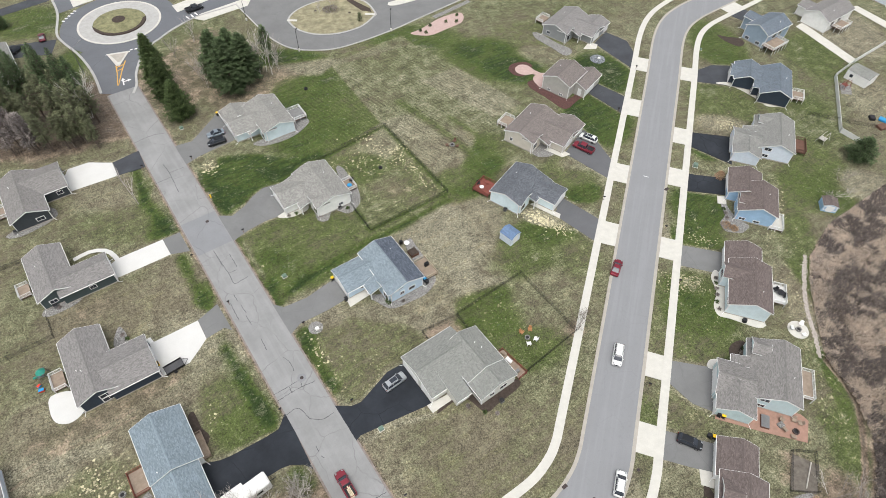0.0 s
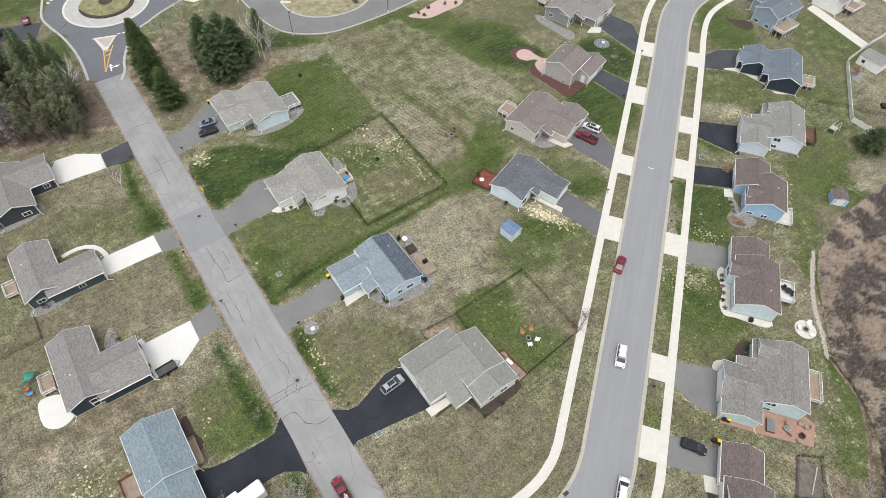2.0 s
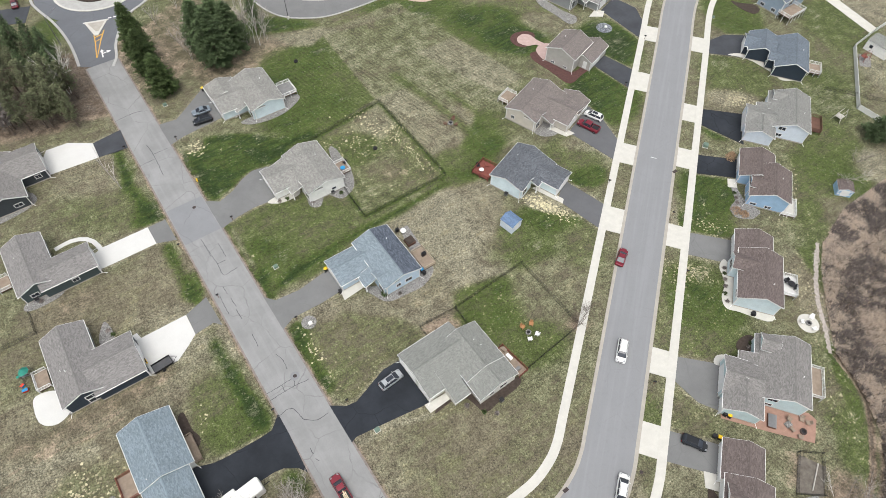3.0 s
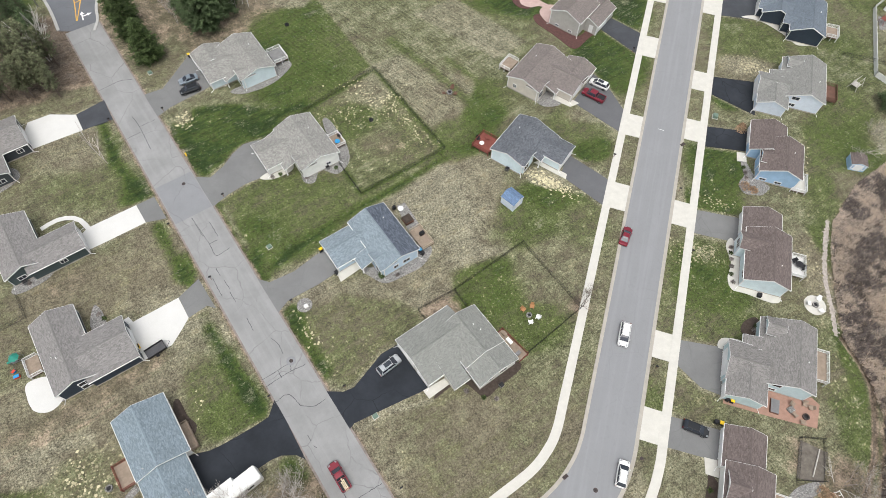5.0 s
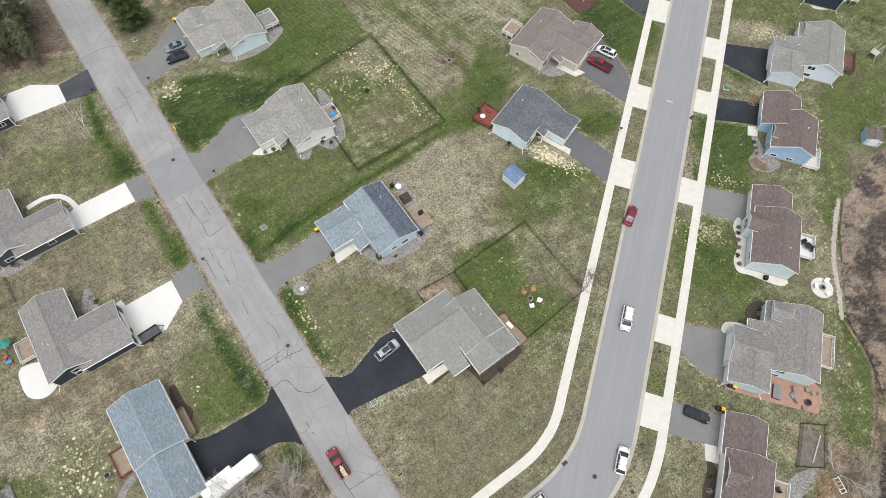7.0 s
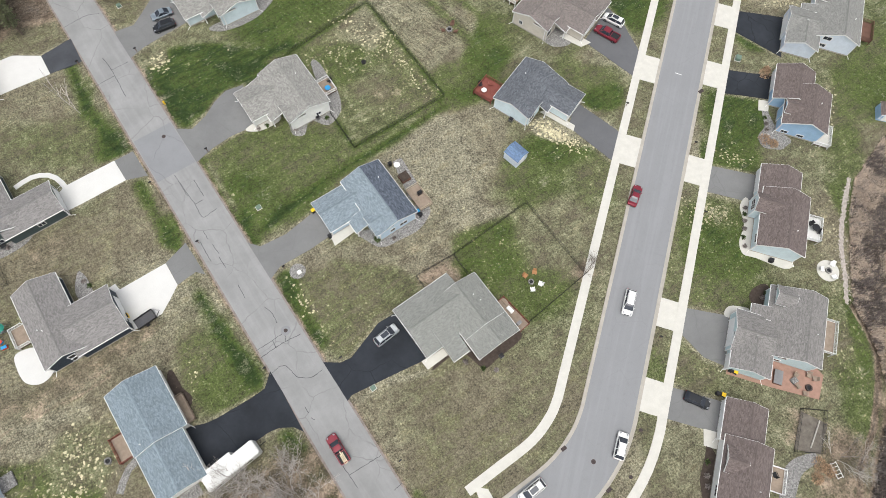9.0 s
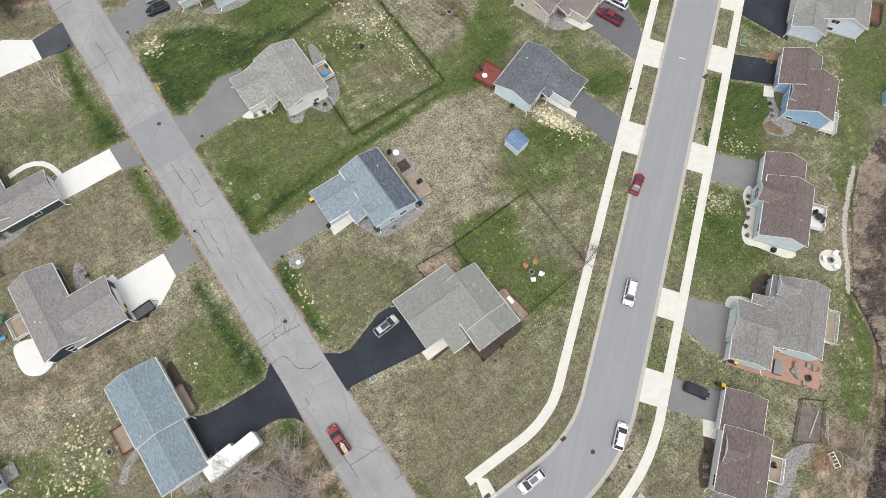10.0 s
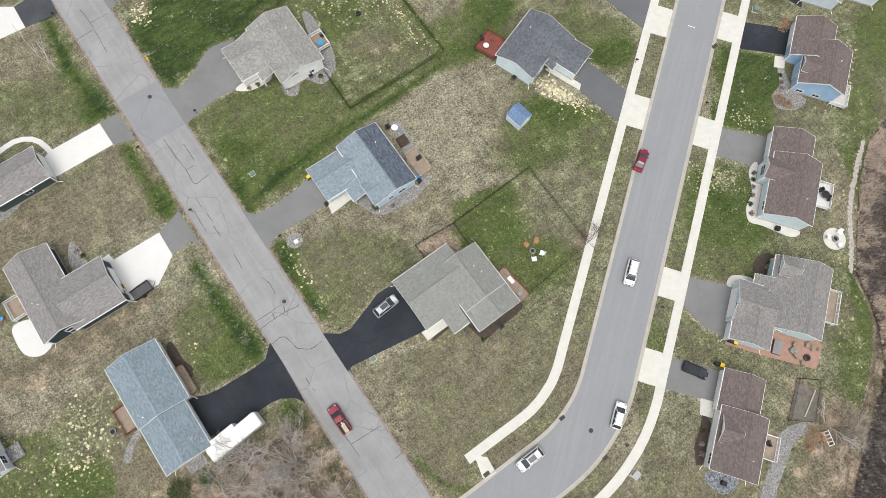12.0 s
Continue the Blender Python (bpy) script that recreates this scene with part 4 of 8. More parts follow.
def on_wall(w, side, pos):
    """Where a fitting sits on a wing's wall: its own x runs along the wall, its y points outwards."""
    L, W = w[3], w[4]
    out = (L / 2 - 0.28) if "x" in side else (W / 2 - 0.42)
    a = radians(SIDE[side])
    d = Vector((math.cos(a), math.sin(a), 0))
    along = Vector((-d.y, d.x, 0)) * pos
    spot = d * out + along
    return pose(spot.x, spot.y, 0, 0, 0, SIDE[side] - 90)


def fit_window(parent, m, z, w, h, bars=1, frame_mat=None):
    bm = bmesh.new()
    box(bm, -w / 2 - 0.09, w / 2 + 0.09, -0.02, 0.06, z - 0.09, z + h + 0.09)
    win = part("window", bm, frame_mat or M["white"], parent, "white-framed window")
    win.matrix_basis = m
    tall = 2 if h > 1.0 else 1
    for k in range(bars + 1):
        for j in range(tall):
            x0, z0 = -w / 2 + w * k / (bars + 1), z + h * j / tall
            bm = bmesh.new()
            box(bm, x0 + 0.035, x0 + w / (bars + 1) - 0.035, 0.03, 0.066, z0 + 0.03, z0 + h / tall - 0.03)
            part("pane", bm, M["glass"], win)


def fit_door(parent, m, z, mat_name="white"):
    bm = bmesh.new()
    box(bm, -0.55, -0.46, -0.02, 0.06, z, z + 2.15)
    box(bm, 0.46, 0.55, -0.02, 0.06, z, z + 2.15)
    box(bm, -0.46, 0.46, -0.02, 0.06, z + 2.06, z + 2.15)
    door = part("door", bm, M["white"], parent, "white door frame")
    door.matrix_basis = m
    bm = bmesh.new()
    box(bm, -0.46, 0.46, -0.03, 0.03, z, z + 2.06)
    for zz in (0.25, 0.85, 1.45):
        for xx in (-0.36, 0.06):
            box(bm, xx, xx + 0.3, 0.03, 0.045, z + zz, z + zz + 0.45)
    part("door_leaf", bm, M[mat_name], door)
    bm = bmesh.new()
    rod(bm, (0.36, 0.03, z + 1.0), (0.36, 0.1, z + 1.0), 0.035)
    part("handle", bm, M["steel"], door)


def fit_garage_door(parent, m, w, h=2.2, mat_name="white"):
    bm = bmesh.new()
    for x0, x1, z0, z1 in ((-w / 2 - 0.14, -w / 2, 0, h + 0.14), (w / 2, w / 2 + 0.14, 0, h + 0.14), (-w / 2, w / 2, h, h + 0.14)):
        box(bm, x0, x1, -0.02, 0.08, z0, z1)
    door = part("garage_door", bm, M["white"], parent, "white sectional garage door")
    door.matrix_basis = m
    for k in range(4):
        bm = bmesh.new()
        z0 = k * h / 4
        box(bm, -w / 2, w / 2, -0.03, 0.02, z0 + 0.01, z0 + h / 4 - 0.01)
        n = max(2, round(w / 1.2))
        for j in range(n):
            x0 = -w / 2 + w * j / n
            box(bm, x0 + 0.1, x0 + w / n - 0.1, 0.02, 0.035, z0 + 0.1, z0 + h / 4 - 0.1)
        part("panel", bm, M[mat_name], door)


def house(label, wings, wall, roof, fittings=(), roof2=None, trim=None, vents=(), joined=(), porch=(), posts=()):
    """wings: x, y, yaw, length, width, ridge offset, low eave, ridge, extra length inwards. fittings: wing, what, side, place along it, height, sizes."""
    trim = trim or M["white"]
    main = wings[0]
    home = thing("house", main[0], main[1], main[2], label, "house", "houses of the estate")
    back = pose(main[0], main[1], 0, 0, 0, main[2]).inverted()
    frames = []
    for i, w in enumerate(wings):
        x, y, yaw, L, W, yr, ze, zr, over = w
        m = back @ pose(x, y, 0, 0, 0, yaw)
        frames.append(m)
        bm = bmesh.new()
        if i in porch:
            bm.free()
        else:
            wing_walls(bm, L, W, yr, ze, zr, over)
            part("wall", bm, wall, home).matrix_basis = m
        bm = bmesh.new()
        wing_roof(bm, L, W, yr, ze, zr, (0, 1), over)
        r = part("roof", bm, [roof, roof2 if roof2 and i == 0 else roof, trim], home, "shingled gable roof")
        r.matrix_basis = m
        p = (zr - ze) / (W / 2 + abs(yr))
        # ridge vent
        vent_at = abs(yr) < W * 0.4
        bm = bmesh.new()
        x0, x1 = -L / 2 - over + 0.5, L / 2 - 0.5
        for s in (-1, 1):
            vs = [bm.verts.new(q) for q in ((x0, yr, zr + 0.05), (x1, yr, zr + 0.05), (x1, yr + s * 0.15, zr + 0.045 - p * 0.15), (x0, yr + s * 0.15, zr + 0.045 - p * 0.15))]
            ws = [bm.verts.new(v.co - Vector((0, 0, 0.06))) for v in vs]
            for f in (vs, ws, (vs[2], vs[3], ws[3], ws[2]), (vs[1], vs[2], ws[2], ws[1]), (vs[0], vs[3], ws[3], ws[0])):
                bm.faces.new(f)
        bmesh.ops.recalc_face_normals(bm, faces=bm.faces)
        part("ridge_vent", bm, RIDGE[roof.name], r, "dark ridge vent") if vent_at else bm.free()
        # rake boards at the gable and gutters along the eaves
        lean_to = abs(yr) > W * 0.4
        for xe in (L / 2, -L / 2 - over):
            if (over and xe < 0) or (lean_to and i not in porch) or (xe > 0 and i in joined):
                continue
            for s in (-1, 1) if not lean_to else (1,):
                bm = bmesh.new()
                ye = s * W / 2
                zz = zr - p * abs(ye - yr)
                sx = 0.03 if xe > 0 else -0.03
                q = [(xe, yr, zr + 0.015), (xe, ye, zz + 0.015), (xe, ye, zz - 0.24), (xe, yr, zr - 0.24)]
                vs = [bm.verts.new(v) for v in q] + [bm.verts.new((v[0] + sx, v[1], v[2])) for v in q]
                for f in ((0, 1, 2, 3), (4, 5, 6, 7), (0, 1, 5, 4), (1, 2, 6, 5), (2, 3, 7, 6), (3, 0, 4, 7)):
                    bm.faces.new([vs[j] for j in f])
                bmesh.ops.recalc_face_normals(bm, faces=bm.faces)
                part("rake_board", bm, trim, r)
        for s in () if i > 1 and W < 5 and not lean_to else (-1, 1) if not lean_to else (1,):
            ye = s * W / 2
            zz = zr - p * abs(ye - yr)
            bm = bmesh.new()
            box(bm, -L / 2 - over + 0.02, L / 2 - 0.02, min(ye, ye + s * 0.085), max(ye, ye + s * 0.085), zz - 0.17, zz - 0.05)
            part("gutter", bm, trim, r)
            if i < 2 and i not in porch:
                bm = bmesh.new()
                yw = s * (W / 2 - 0.42)
                xd = L / 2 - 0.4
                rod(bm, (xd, ye + s * 0.05, zz - 0.16), (xd, yw + s * 0.06, zz - 0.5), 0.045, seg=5)
                rod(bm, (xd, yw + s * 0.06, zz - 0.5), (xd, yw + s * 0.06, 0.12), 0.045, seg=5)
                rod(bm, (xd, yw + s * 0.06, 0.12), (xd + 0.9, yw + s * 0.5, -0.02), 0.05, seg=5)
                part("downspout", bm, trim, home).matrix_basis = m
        # corner boards and foundation
        a, b = -W / 2 + 0.42, W / 2 - 0.42
        for xx in (-L / 2 - over + 0.28, L / 2 - 0.28):
            for yy in (a, b) if not (over and xx < 0) and i not in porch else ():
                zz = zr - p * abs(yy - yr) - 0.17
                bm = bmesh.new()
                box(bm, xx - 0.06, xx + 0.06, yy - 0.06, yy + 0.06, 0.2, zz)
                part("corner_board", bm, trim, home).matrix_basis = m
        if i not in porch:
            bm = bmesh.new()
            box(bm, -L / 2 - over + 0.25, L / 2 - 0.25, a - 0.03, b + 0.03, -0.3, 0.22)
            part("foundation", bm, M["kerb"], home, "grey concrete foundation").matrix_basis = m
    for px, py, top in posts:
        bm = bmesh.new()
        box(bm, px - 0.08, px + 0.08, py - 0.08, py + 0.08, -0.1, top)
        box(bm, px - 0.12, px + 0.12, py - 0.12, py + 0.12, -0.1, 0.35)
        box(bm, px - 0.11, px + 0.11, py - 0.11, py + 0.11, top - 0.2, top + 0.002)
        part("porch_post", bm, trim, home, "square white porch post")
    for w, what, side, pos, z, *size in fittings:
        m = frames[w] @ on_wall(wings[w], side, pos)
        if what == "window":
            fit_window(home, m, z, *size)
        elif what == "door":
            fit_door(home, m, z, *size)
        elif what == "garage":
            fit_garage_door(home, m, *size)
    # plumbing vents
    x, y, yaw, L, W, yr, ze, zr, over = main
    p = (zr - ze) / (W / 2 + abs(yr))
    for vx, vy in vents:
        bm = bmesh.new()
        zz = zr - p * abs(vy - yr)
        rod(bm, (vx, vy, zz - 0.1), (vx, vy, zz + 0.35), 0.07, seg=8)
        part("vent_pipe", bm, M["white"], home, "white plumbing vent pipe")
    return home


def facing(main, f, x0, x1, rx, back, front, ze, zr, over=0.0):
    """A wing whose gable looks to the front (f: -1 or 1 along the main wing's y), in the main wing's own coordinates."""
    mid = (x0 + x1) / 2
    at = pose(main[0], main[1], 0, 0, 0, main[2]) @ Vector((mid, f * (front + back) / 2, 0))
    return (at.x, at.y, main[2] + 90 * f, front - back, x1 - x0, -f * (rx - mid), ze, zr, over)


def beside(main, x0, x1, y0, y1, ry, ze, zr, over=0.0):
    """A wing whose ridge runs with the main one."""
    at = pose(main[0], main[1], 0, 0, 0, main[2]) @ Vector(((x0 + x1) / 2, (y0 + y1) / 2, 0))
    return (at.x, at.y, main[2], x1 - x0, y1 - y0, ry - (y0 + y1) / 2, ze, zr, over)


def apron_roof(main, f, x0, x1, yi, yo, zi, zo):
    """The main slope carried on over a porch."""
    at = pose(main[0], main[1], 0, 0, 0, main[2]) @ Vector(((x0 + x1) / 2, f * (yi + yo) / 2, 0))
    W = yo - yi
    return (at.x, at.y, main[2] + (180 if f < 0 else 0), x1 - x0, W, -(W / 2 - 0.02), zo, zi, 0.0)


def ranch(label, x, y, yaw, f, half, deep, garage, ext, bay, wall, roof, third=None, roof2=None, vents=(), extra=()):
    """A ranch house: main gable, garage wing, the main slope carried down over the entry, a bay gable, sometimes a third garage bay."""
    pitch, low = 0.335, 2.6
    top = 3.4 + pitch * deep
    main = (x, y, yaw, 2 * half, 2 * deep, 0, 3.4, top, 0)
    g0, g1, gr, gf = garage
    zg = low + pitch * max(gr - g0, g1 - gr)
    inner = (top - zg) / pitch
    e0, e1, eo = ext
    br, b1, bf = bay
    b1 = min(b1, half - 0.06)
    zb = 3.4 + pitch * (b1 - br)
    wings = [main, facing(main, f, g0, g1, gr, deep - 0.4, gf, low, zg, deep - 0.4 - inner + 0.8),
             apron_roof(main, f, e0, e1, deep - 0.05, eo, 3.4 + pitch * 0.05, 3.4 - pitch * (eo - deep)),
             facing(main, f, 2 * br - b1 + 0.6, b1, br, deep - 1.2, bf, zb - pitch * (b1 - br), zb, 2.2)]
    fits = [(1, "garage", "+x", 0.0, 0, 4.9), (3, "window", "+x", -f * 0.9, 0.9, 1.7, 1.5), (0, "door", "+y" if f > 0 else "-y", -f * (e1 - 1.0), 0.25), *extra]
    if third:
        t0, t1, ti, to, tr = third
        wings.append(beside(main, t0, t1, min(f * ti, f * to), max(f * ti, f * to), f * tr, low, low + pitch * (to - ti) / 2))
        fits.append((4, "garage", "+y" if f > 0 else "-y", f * (t1 - t0) * 0.22, 0, 2.6))
    zp = 3.4 - pitch * (eo - 0.4 - deep) - 0.2
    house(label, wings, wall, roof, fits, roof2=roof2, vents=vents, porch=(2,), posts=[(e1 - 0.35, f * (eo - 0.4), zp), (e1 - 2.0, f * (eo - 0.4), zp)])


M["ridge"] = mottled("dark_ridge_vent", (0.12, 0.11, 0.1), 0.9, 3.0, 0.2, 12)
R = {
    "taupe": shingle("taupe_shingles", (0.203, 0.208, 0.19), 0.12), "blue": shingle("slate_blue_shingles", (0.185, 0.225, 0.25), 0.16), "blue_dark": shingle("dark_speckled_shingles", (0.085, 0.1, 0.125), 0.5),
    "tan": shingle("tan_shingles", (0.23, 0.226, 0.208), 0.2), "slate": shingle("slate_grey_shingles", (0.105, 0.113, 0.125), 0.25), "brown": shingle("brown_shingles", (0.128, 0.104, 0.096), 0.2),
    "mushroom": shingle("mushroom_brown_shingles", (0.166, 0.145, 0.134), 0.16), "grey": shingle("warm_grey_shingles", (0.188, 0.18, 0.17), 0.17), "sage": shingle("sage_grey_shingles", (0.2, 0.2, 0.186), 0.14),
    "denim": shingle("blue_grey_shingles", (0.125, 0.148, 0.172), 0.16), "sky": shingle("pale_blue_shingles", (0.17, 0.21, 0.235), 0.16), "drift": shingle("driftwood_grey_shingles", (0.196, 0.188, 0.18), 0.17),
}
RIDGE = {}
for key, m in R.items():
    base = [n for n in m.node_tree.nodes if n.bl_idname == "ShaderNodeTexBrick"][0].inputs["Color2"].default_value
    RIDGE[m.name] = mottled(m.name + "_ridge", tuple(v * (0.68 if key != "sky" else 0.95) for v in base[:3]), 0.9, 3.0, 0.2, 12)
V = {
    "greige": siding("greige_siding", (0.56, 0.56, 0.515)), "powder": siding("powder_blue_siding", (0.448, 0.56, 0.65)), "cream": siding("cream_siding", (0.76, 0.76, 0.717)), "aqua": siding("pale_aqua_siding", (0.56, 0.65, 0.672)),
    "ice": siding("ice_blue_siding", (0.627, 0.728, 0.76)), "beige": siding("beige_siding", (0.56, 0.515, 0.448)), "stone": siding("stone_grey_siding", (0.403, 0.392, 0.358)), "grey": siding("mid_grey_siding", (0.24, 0.25, 0.25)),
    "sea": siding("sea_green_siding", (0.47, 0.582, 0.594)), "blue": siding("blue_siding", (0.302, 0.448, 0.605)), "pale": siding("pale_blue_grey_siding", (0.605, 0.661, 0.728)), "navy": siding("navy_siding", (0.03, 0.042, 0.058)),
    "steel": siding("steel_blue_siding", (0.27, 0.34, 0.41)), "char": siding("charcoal_siding", (0.045, 0.052, 0.058)), "forest": siding("dark_green_grey_siding", (0.055, 0.075, 0.075)), "white": siding("white_siding", (0.74, 0.74, 0.71)),
}
def split_garage(main):
    """The garage side of the split-level houses: a gable to the south, one to the street, and a slope over the entry."""
    return [beside(main, 4.2, 10.7, -10.0, -2.9, -6.5, 2.9, 4.35), facing(main, -1, -0.1, 7.7, 3.8, 4.4, 10.2, 2.9, 4.4, 1.2), apron_roof(main, -1, -2.1, 0.4, 4.3, 7.5, 3.25, 2.45)]


GD = ("garage", "+x", 0.0, 0, 4.9)

house("single-storey house with taupe shingle roof and greige siding", [(35.75, -2.35, -63, 8.9, 8.7, 0, 3.15, 5.0, 0), (27.9, -4.0, -153, 7.4, 10.2, -0.3, 3.0, 4.75, 4.3), (30.9, -6.8, -153, 3.4, 8.9, -4.4, 2.5, 4.68, 0), (38.75, -8.24, -63, 3.8, 8.7, 0.2, 2.95, 4.6, 0.3)],
      V["greige"], R["taupe"], [(1, "garage", "+x", -2.3, 0, 4.9), (1, "garage", "+x", 2.8, 0, 2.7), (3, "window", "+x", -1.5, 1.2, 1.0, 0.9), (3, "window", "+x", 1.2, 1.2, 1.6, 1.0), (3, "window", "-y", 0.0, 1.0, 2.4, 1.3, 2), (2, "door", "+y", 0.4, 0.2), (0, "window", "+y", 0, 1.0, 1.8, 2.0)], vents=[(-1, 1.4), (0.5, 1.9)])
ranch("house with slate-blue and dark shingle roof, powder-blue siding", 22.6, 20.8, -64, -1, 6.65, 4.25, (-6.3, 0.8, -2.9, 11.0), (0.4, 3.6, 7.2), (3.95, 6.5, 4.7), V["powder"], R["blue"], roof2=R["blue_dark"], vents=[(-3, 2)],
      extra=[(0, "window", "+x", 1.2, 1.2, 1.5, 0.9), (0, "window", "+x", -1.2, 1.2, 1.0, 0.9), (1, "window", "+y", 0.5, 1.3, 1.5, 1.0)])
ranch("house with tan shingle roof and cream siding", 8.8, 47.2, -64.5, -1, 6.8, 4.45, (-6.1, 1.9, -2.1, 10.5), (-6.3, 3.85, 7.4), (4.25, 7.0, 4.75), V["cream"], R["tan"], vents=[(-2, 1.8)],
      extra=[(0, "window", "+x", 1.5, 1.0, 1.0, 0.7), (0, "window", "+y", -4.0, 1.0, 1.8, 1.4)])
ranch("house with tan shingle roof and pale aqua siding", -3.9, 75.3, -65, -1, 6.85, 4.25, (-5.6, 3.0, -1.3, 10.9), (-6.6, 4.1, 7.5), (4.5, 7.05, 4.75), V["aqua"], R["tan"], third=(-8.7, -2.6, 3.5, 11.0, 7.25), vents=[(-2, 1.8)],
      extra=[(0, "window", "+y", -4.6, 1.0, 1.6, 1.3)])
ranch("house with slate-grey shingle roof and ice-blue siding", 55.2, 40.6, -134.3, 1, 6.2, 4.2, (-6.15, 0.5, -2.45, 10.4), (-6.3, 2.2, 6.3), (3.2, 5.9, 4.45), V["ice"], R["slate"], vents=[(-2, -1.8)],
      extra=[(0, "window", "-y", 0, 1.1, 1.6, 1.9)])
ranch("house with mushroom-brown shingle roof and beige siding", 64.1, 61.8, -135, 1, 6.95, 4.35, (-6.2, 2.4, -1.9, 11.0), (-7.1, 3.95, 7.5), (4.35, 7.05, 4.7), V["beige"], R["mushroom"], third=(-9.0, -2.5, 3.75, 11.2, 7.5), vents=[(-2, -1.8)],
      extra=[(0, "window", "+x", -2.0, 1.0, 0.8, 0.9)])
house("house with mushroom-brown shingle roof and stone-grey siding", [(78.45, 80.6, -136, 9.9, 9.0, 0, 4.2, 6.0, 0), (84.2, 79.2, -136, 9.5, 6.0, 0, 2.9, 4.2, 0)],
      V["stone"], R["mushroom"], [(1, "garage", "+y", -1.5, 0, 4.9), (0, "window", "+x", -1.8, 0.4, 1.0, 0.5), (0, "window", "+x", 2.0, 0.4, 1.0, 0.5), (0, "window", "+y", 4.0, 1.4, 1.7, 1.5), (1, "door", "+x", 1.0, 0.2)], vents=[(-1, -2.2)])
ranch("house with warm grey shingle roof and grey siding", 87.3, 109.1, -137, 1, 6.95, 4.4, (-6.2, 2.4, -1.9, 11.0), (-7.1, 3.95, 7.5), (4.35, 7.05, 4.7), V["grey"], R["drift"], third=(-9.0, -2.5, 3.75, 11.2, 7.5), vents=[(-2, -1.8)],
      extra=[(0, "window", "+x", -2.0, 1.0, 1.2, 0.9)])
house("split-level house with brown shingle roof and white siding", [(74.3, -36.6, -117.3, 10.6, 7.8, 0.4, 3.3, 5.1, 0), (77.1, -29.2, -117.3, 7.2, 6.9, 0.35, 2.7, 4.4, 0), (73.3, -34.4, 152.7, 3.4, 4.4, 0, 3.9, 5.0, 0)],
      V["white"], R["brown"], [(1, "garage", "-y", -0.6, 0, 4.6), (2, "window", "+x", 0, 1.6, 2.0, 1.3, 2), (0, "window", "-y", 3.6, 1.6, 1.8, 1.2, 2)], vents=[(2, 2)])
house("split-level house with warm grey shingle roof and sea-green siding", [(91.4, -14.8, -117.3, 13.1, 9.5, 1.33, 2.8, 5.3, 0), *split_garage((91.4, -14.8, -117.3)), (91.3, -9.66, 152.7, 3.4, 3.8, 0, 3.9, 4.9, 0)],
      V["sea"], R["grey"], [(2, "garage", "+x", 0.2, 0, 4.9), (0, "window", "+x", -1.5, 2.6, 1.6, 0.9), (0, "window", "+x", -1.5, 0.6, 1.4, 0.7), (4, "window", "+x", 0, 1.8, 1.8, 1.4), (1, "garage", "-y", 1.8, 0, 2.6)], vents=[(1, 3)], porch=(3,))
house("split-level house with brown shingle roof and pale aqua siding", [(96.5, 4.5, -116.5, 12.6, 8.7, 0.43, 3.3, 5.3, 0), (99.1, 12.4, -116.5, 6.6, 7.7, 0.4, 2.8, 4.5, 0), (95.0, 8.0, 153.5, 5.4, 4.2, 0, 3.7, 4.95, 0)],
      V["aqua"], R["brown"], [(1, "garage", "-y", -0.4, 0, 4.6), (2, "window", "+x", 0, 1.6, 2.0, 1.3), (0, "window", "-y", 4.2, 1.6, 1.8, 1.3), (0, "door", "-y", -3.6, 0.2)], vents=[(2, 2)])
house("split-level house with brown shingle roof and blue siding", [(110.2, 27.3, -118, 10.0, 8.9, 0.45, 3.3, 5.4, 0), (110.2, 33.5, -117, 9.0, 7.8, 0.4, 2.8, 4.6, 0), (107.55, 27.6, 152, 4.0, 3.6, 0, 3.9, 4.9, 0)],
      V["blue"], R["brown"], [(1, "garage", "-y", -1.4, 0, 4.6), (0, "window", "-y", 1.6, 1.7, 2.2, 1.3, 2), (0, "window", "+x", -2.6, 0.5, 1.3, 0.6), (0, "window", "+x", 0.6, 0.5, 1.3, 0.6), (0, "door", "-y", -3.6, 0.3)], vents=[(-1, 2)])
house("two-level house with sage-grey shingle roof and pale blue-grey siding", [(126.0, 48.8, -118, 13.8, 9.9, 0.8, 3.0, 5.4, 0), *split_garage((126.0, 48.8, -118)), (126.0, 54.1, 152, 3.4, 3.8, 0, 3.9, 4.9, 0)],
      V["pale"], R["sage"], [(2, "garage", "+x", 0.2, 0, 4.9), (0, "window", "+x", -1.5, 2.7, 1.6, 0.9), (0, "window", "+x", -1.5, 0.7, 1.4, 0.8), (4, "window", "+x", 0, 1.8, 1.8, 1.4)], vents=[(1, 3)], porch=(3,))
house("house with blue-grey shingle roof and navy siding", [(137.9, 69.9, -118.8, 14.0, 8.6, 0.4, 3.1, 5.2, 0), (132.6, 75.6, -118.8, 9.0, 8.0, 0, 2.9, 4.6, 0), (131.0, 76.5, 151.2, 6.4, 6.2, 0, 2.9, 4.4, 2.0), (133.4, 69.6, 151.2, 4.5, 4.0, 0, 3.0, 4.1, 2.0)],
      V["navy"], R["denim"], [(2, "garage", "+x", 0, 0, 4.9), (3, "window", "+x", 0, 1.0, 1.6, 1.3), (0, "door", "-y", -1.2, 0.2), (0, "window", "-y", 5.0, 1.0, 1.2, 1.3)], vents=[(-1, 2.4)])
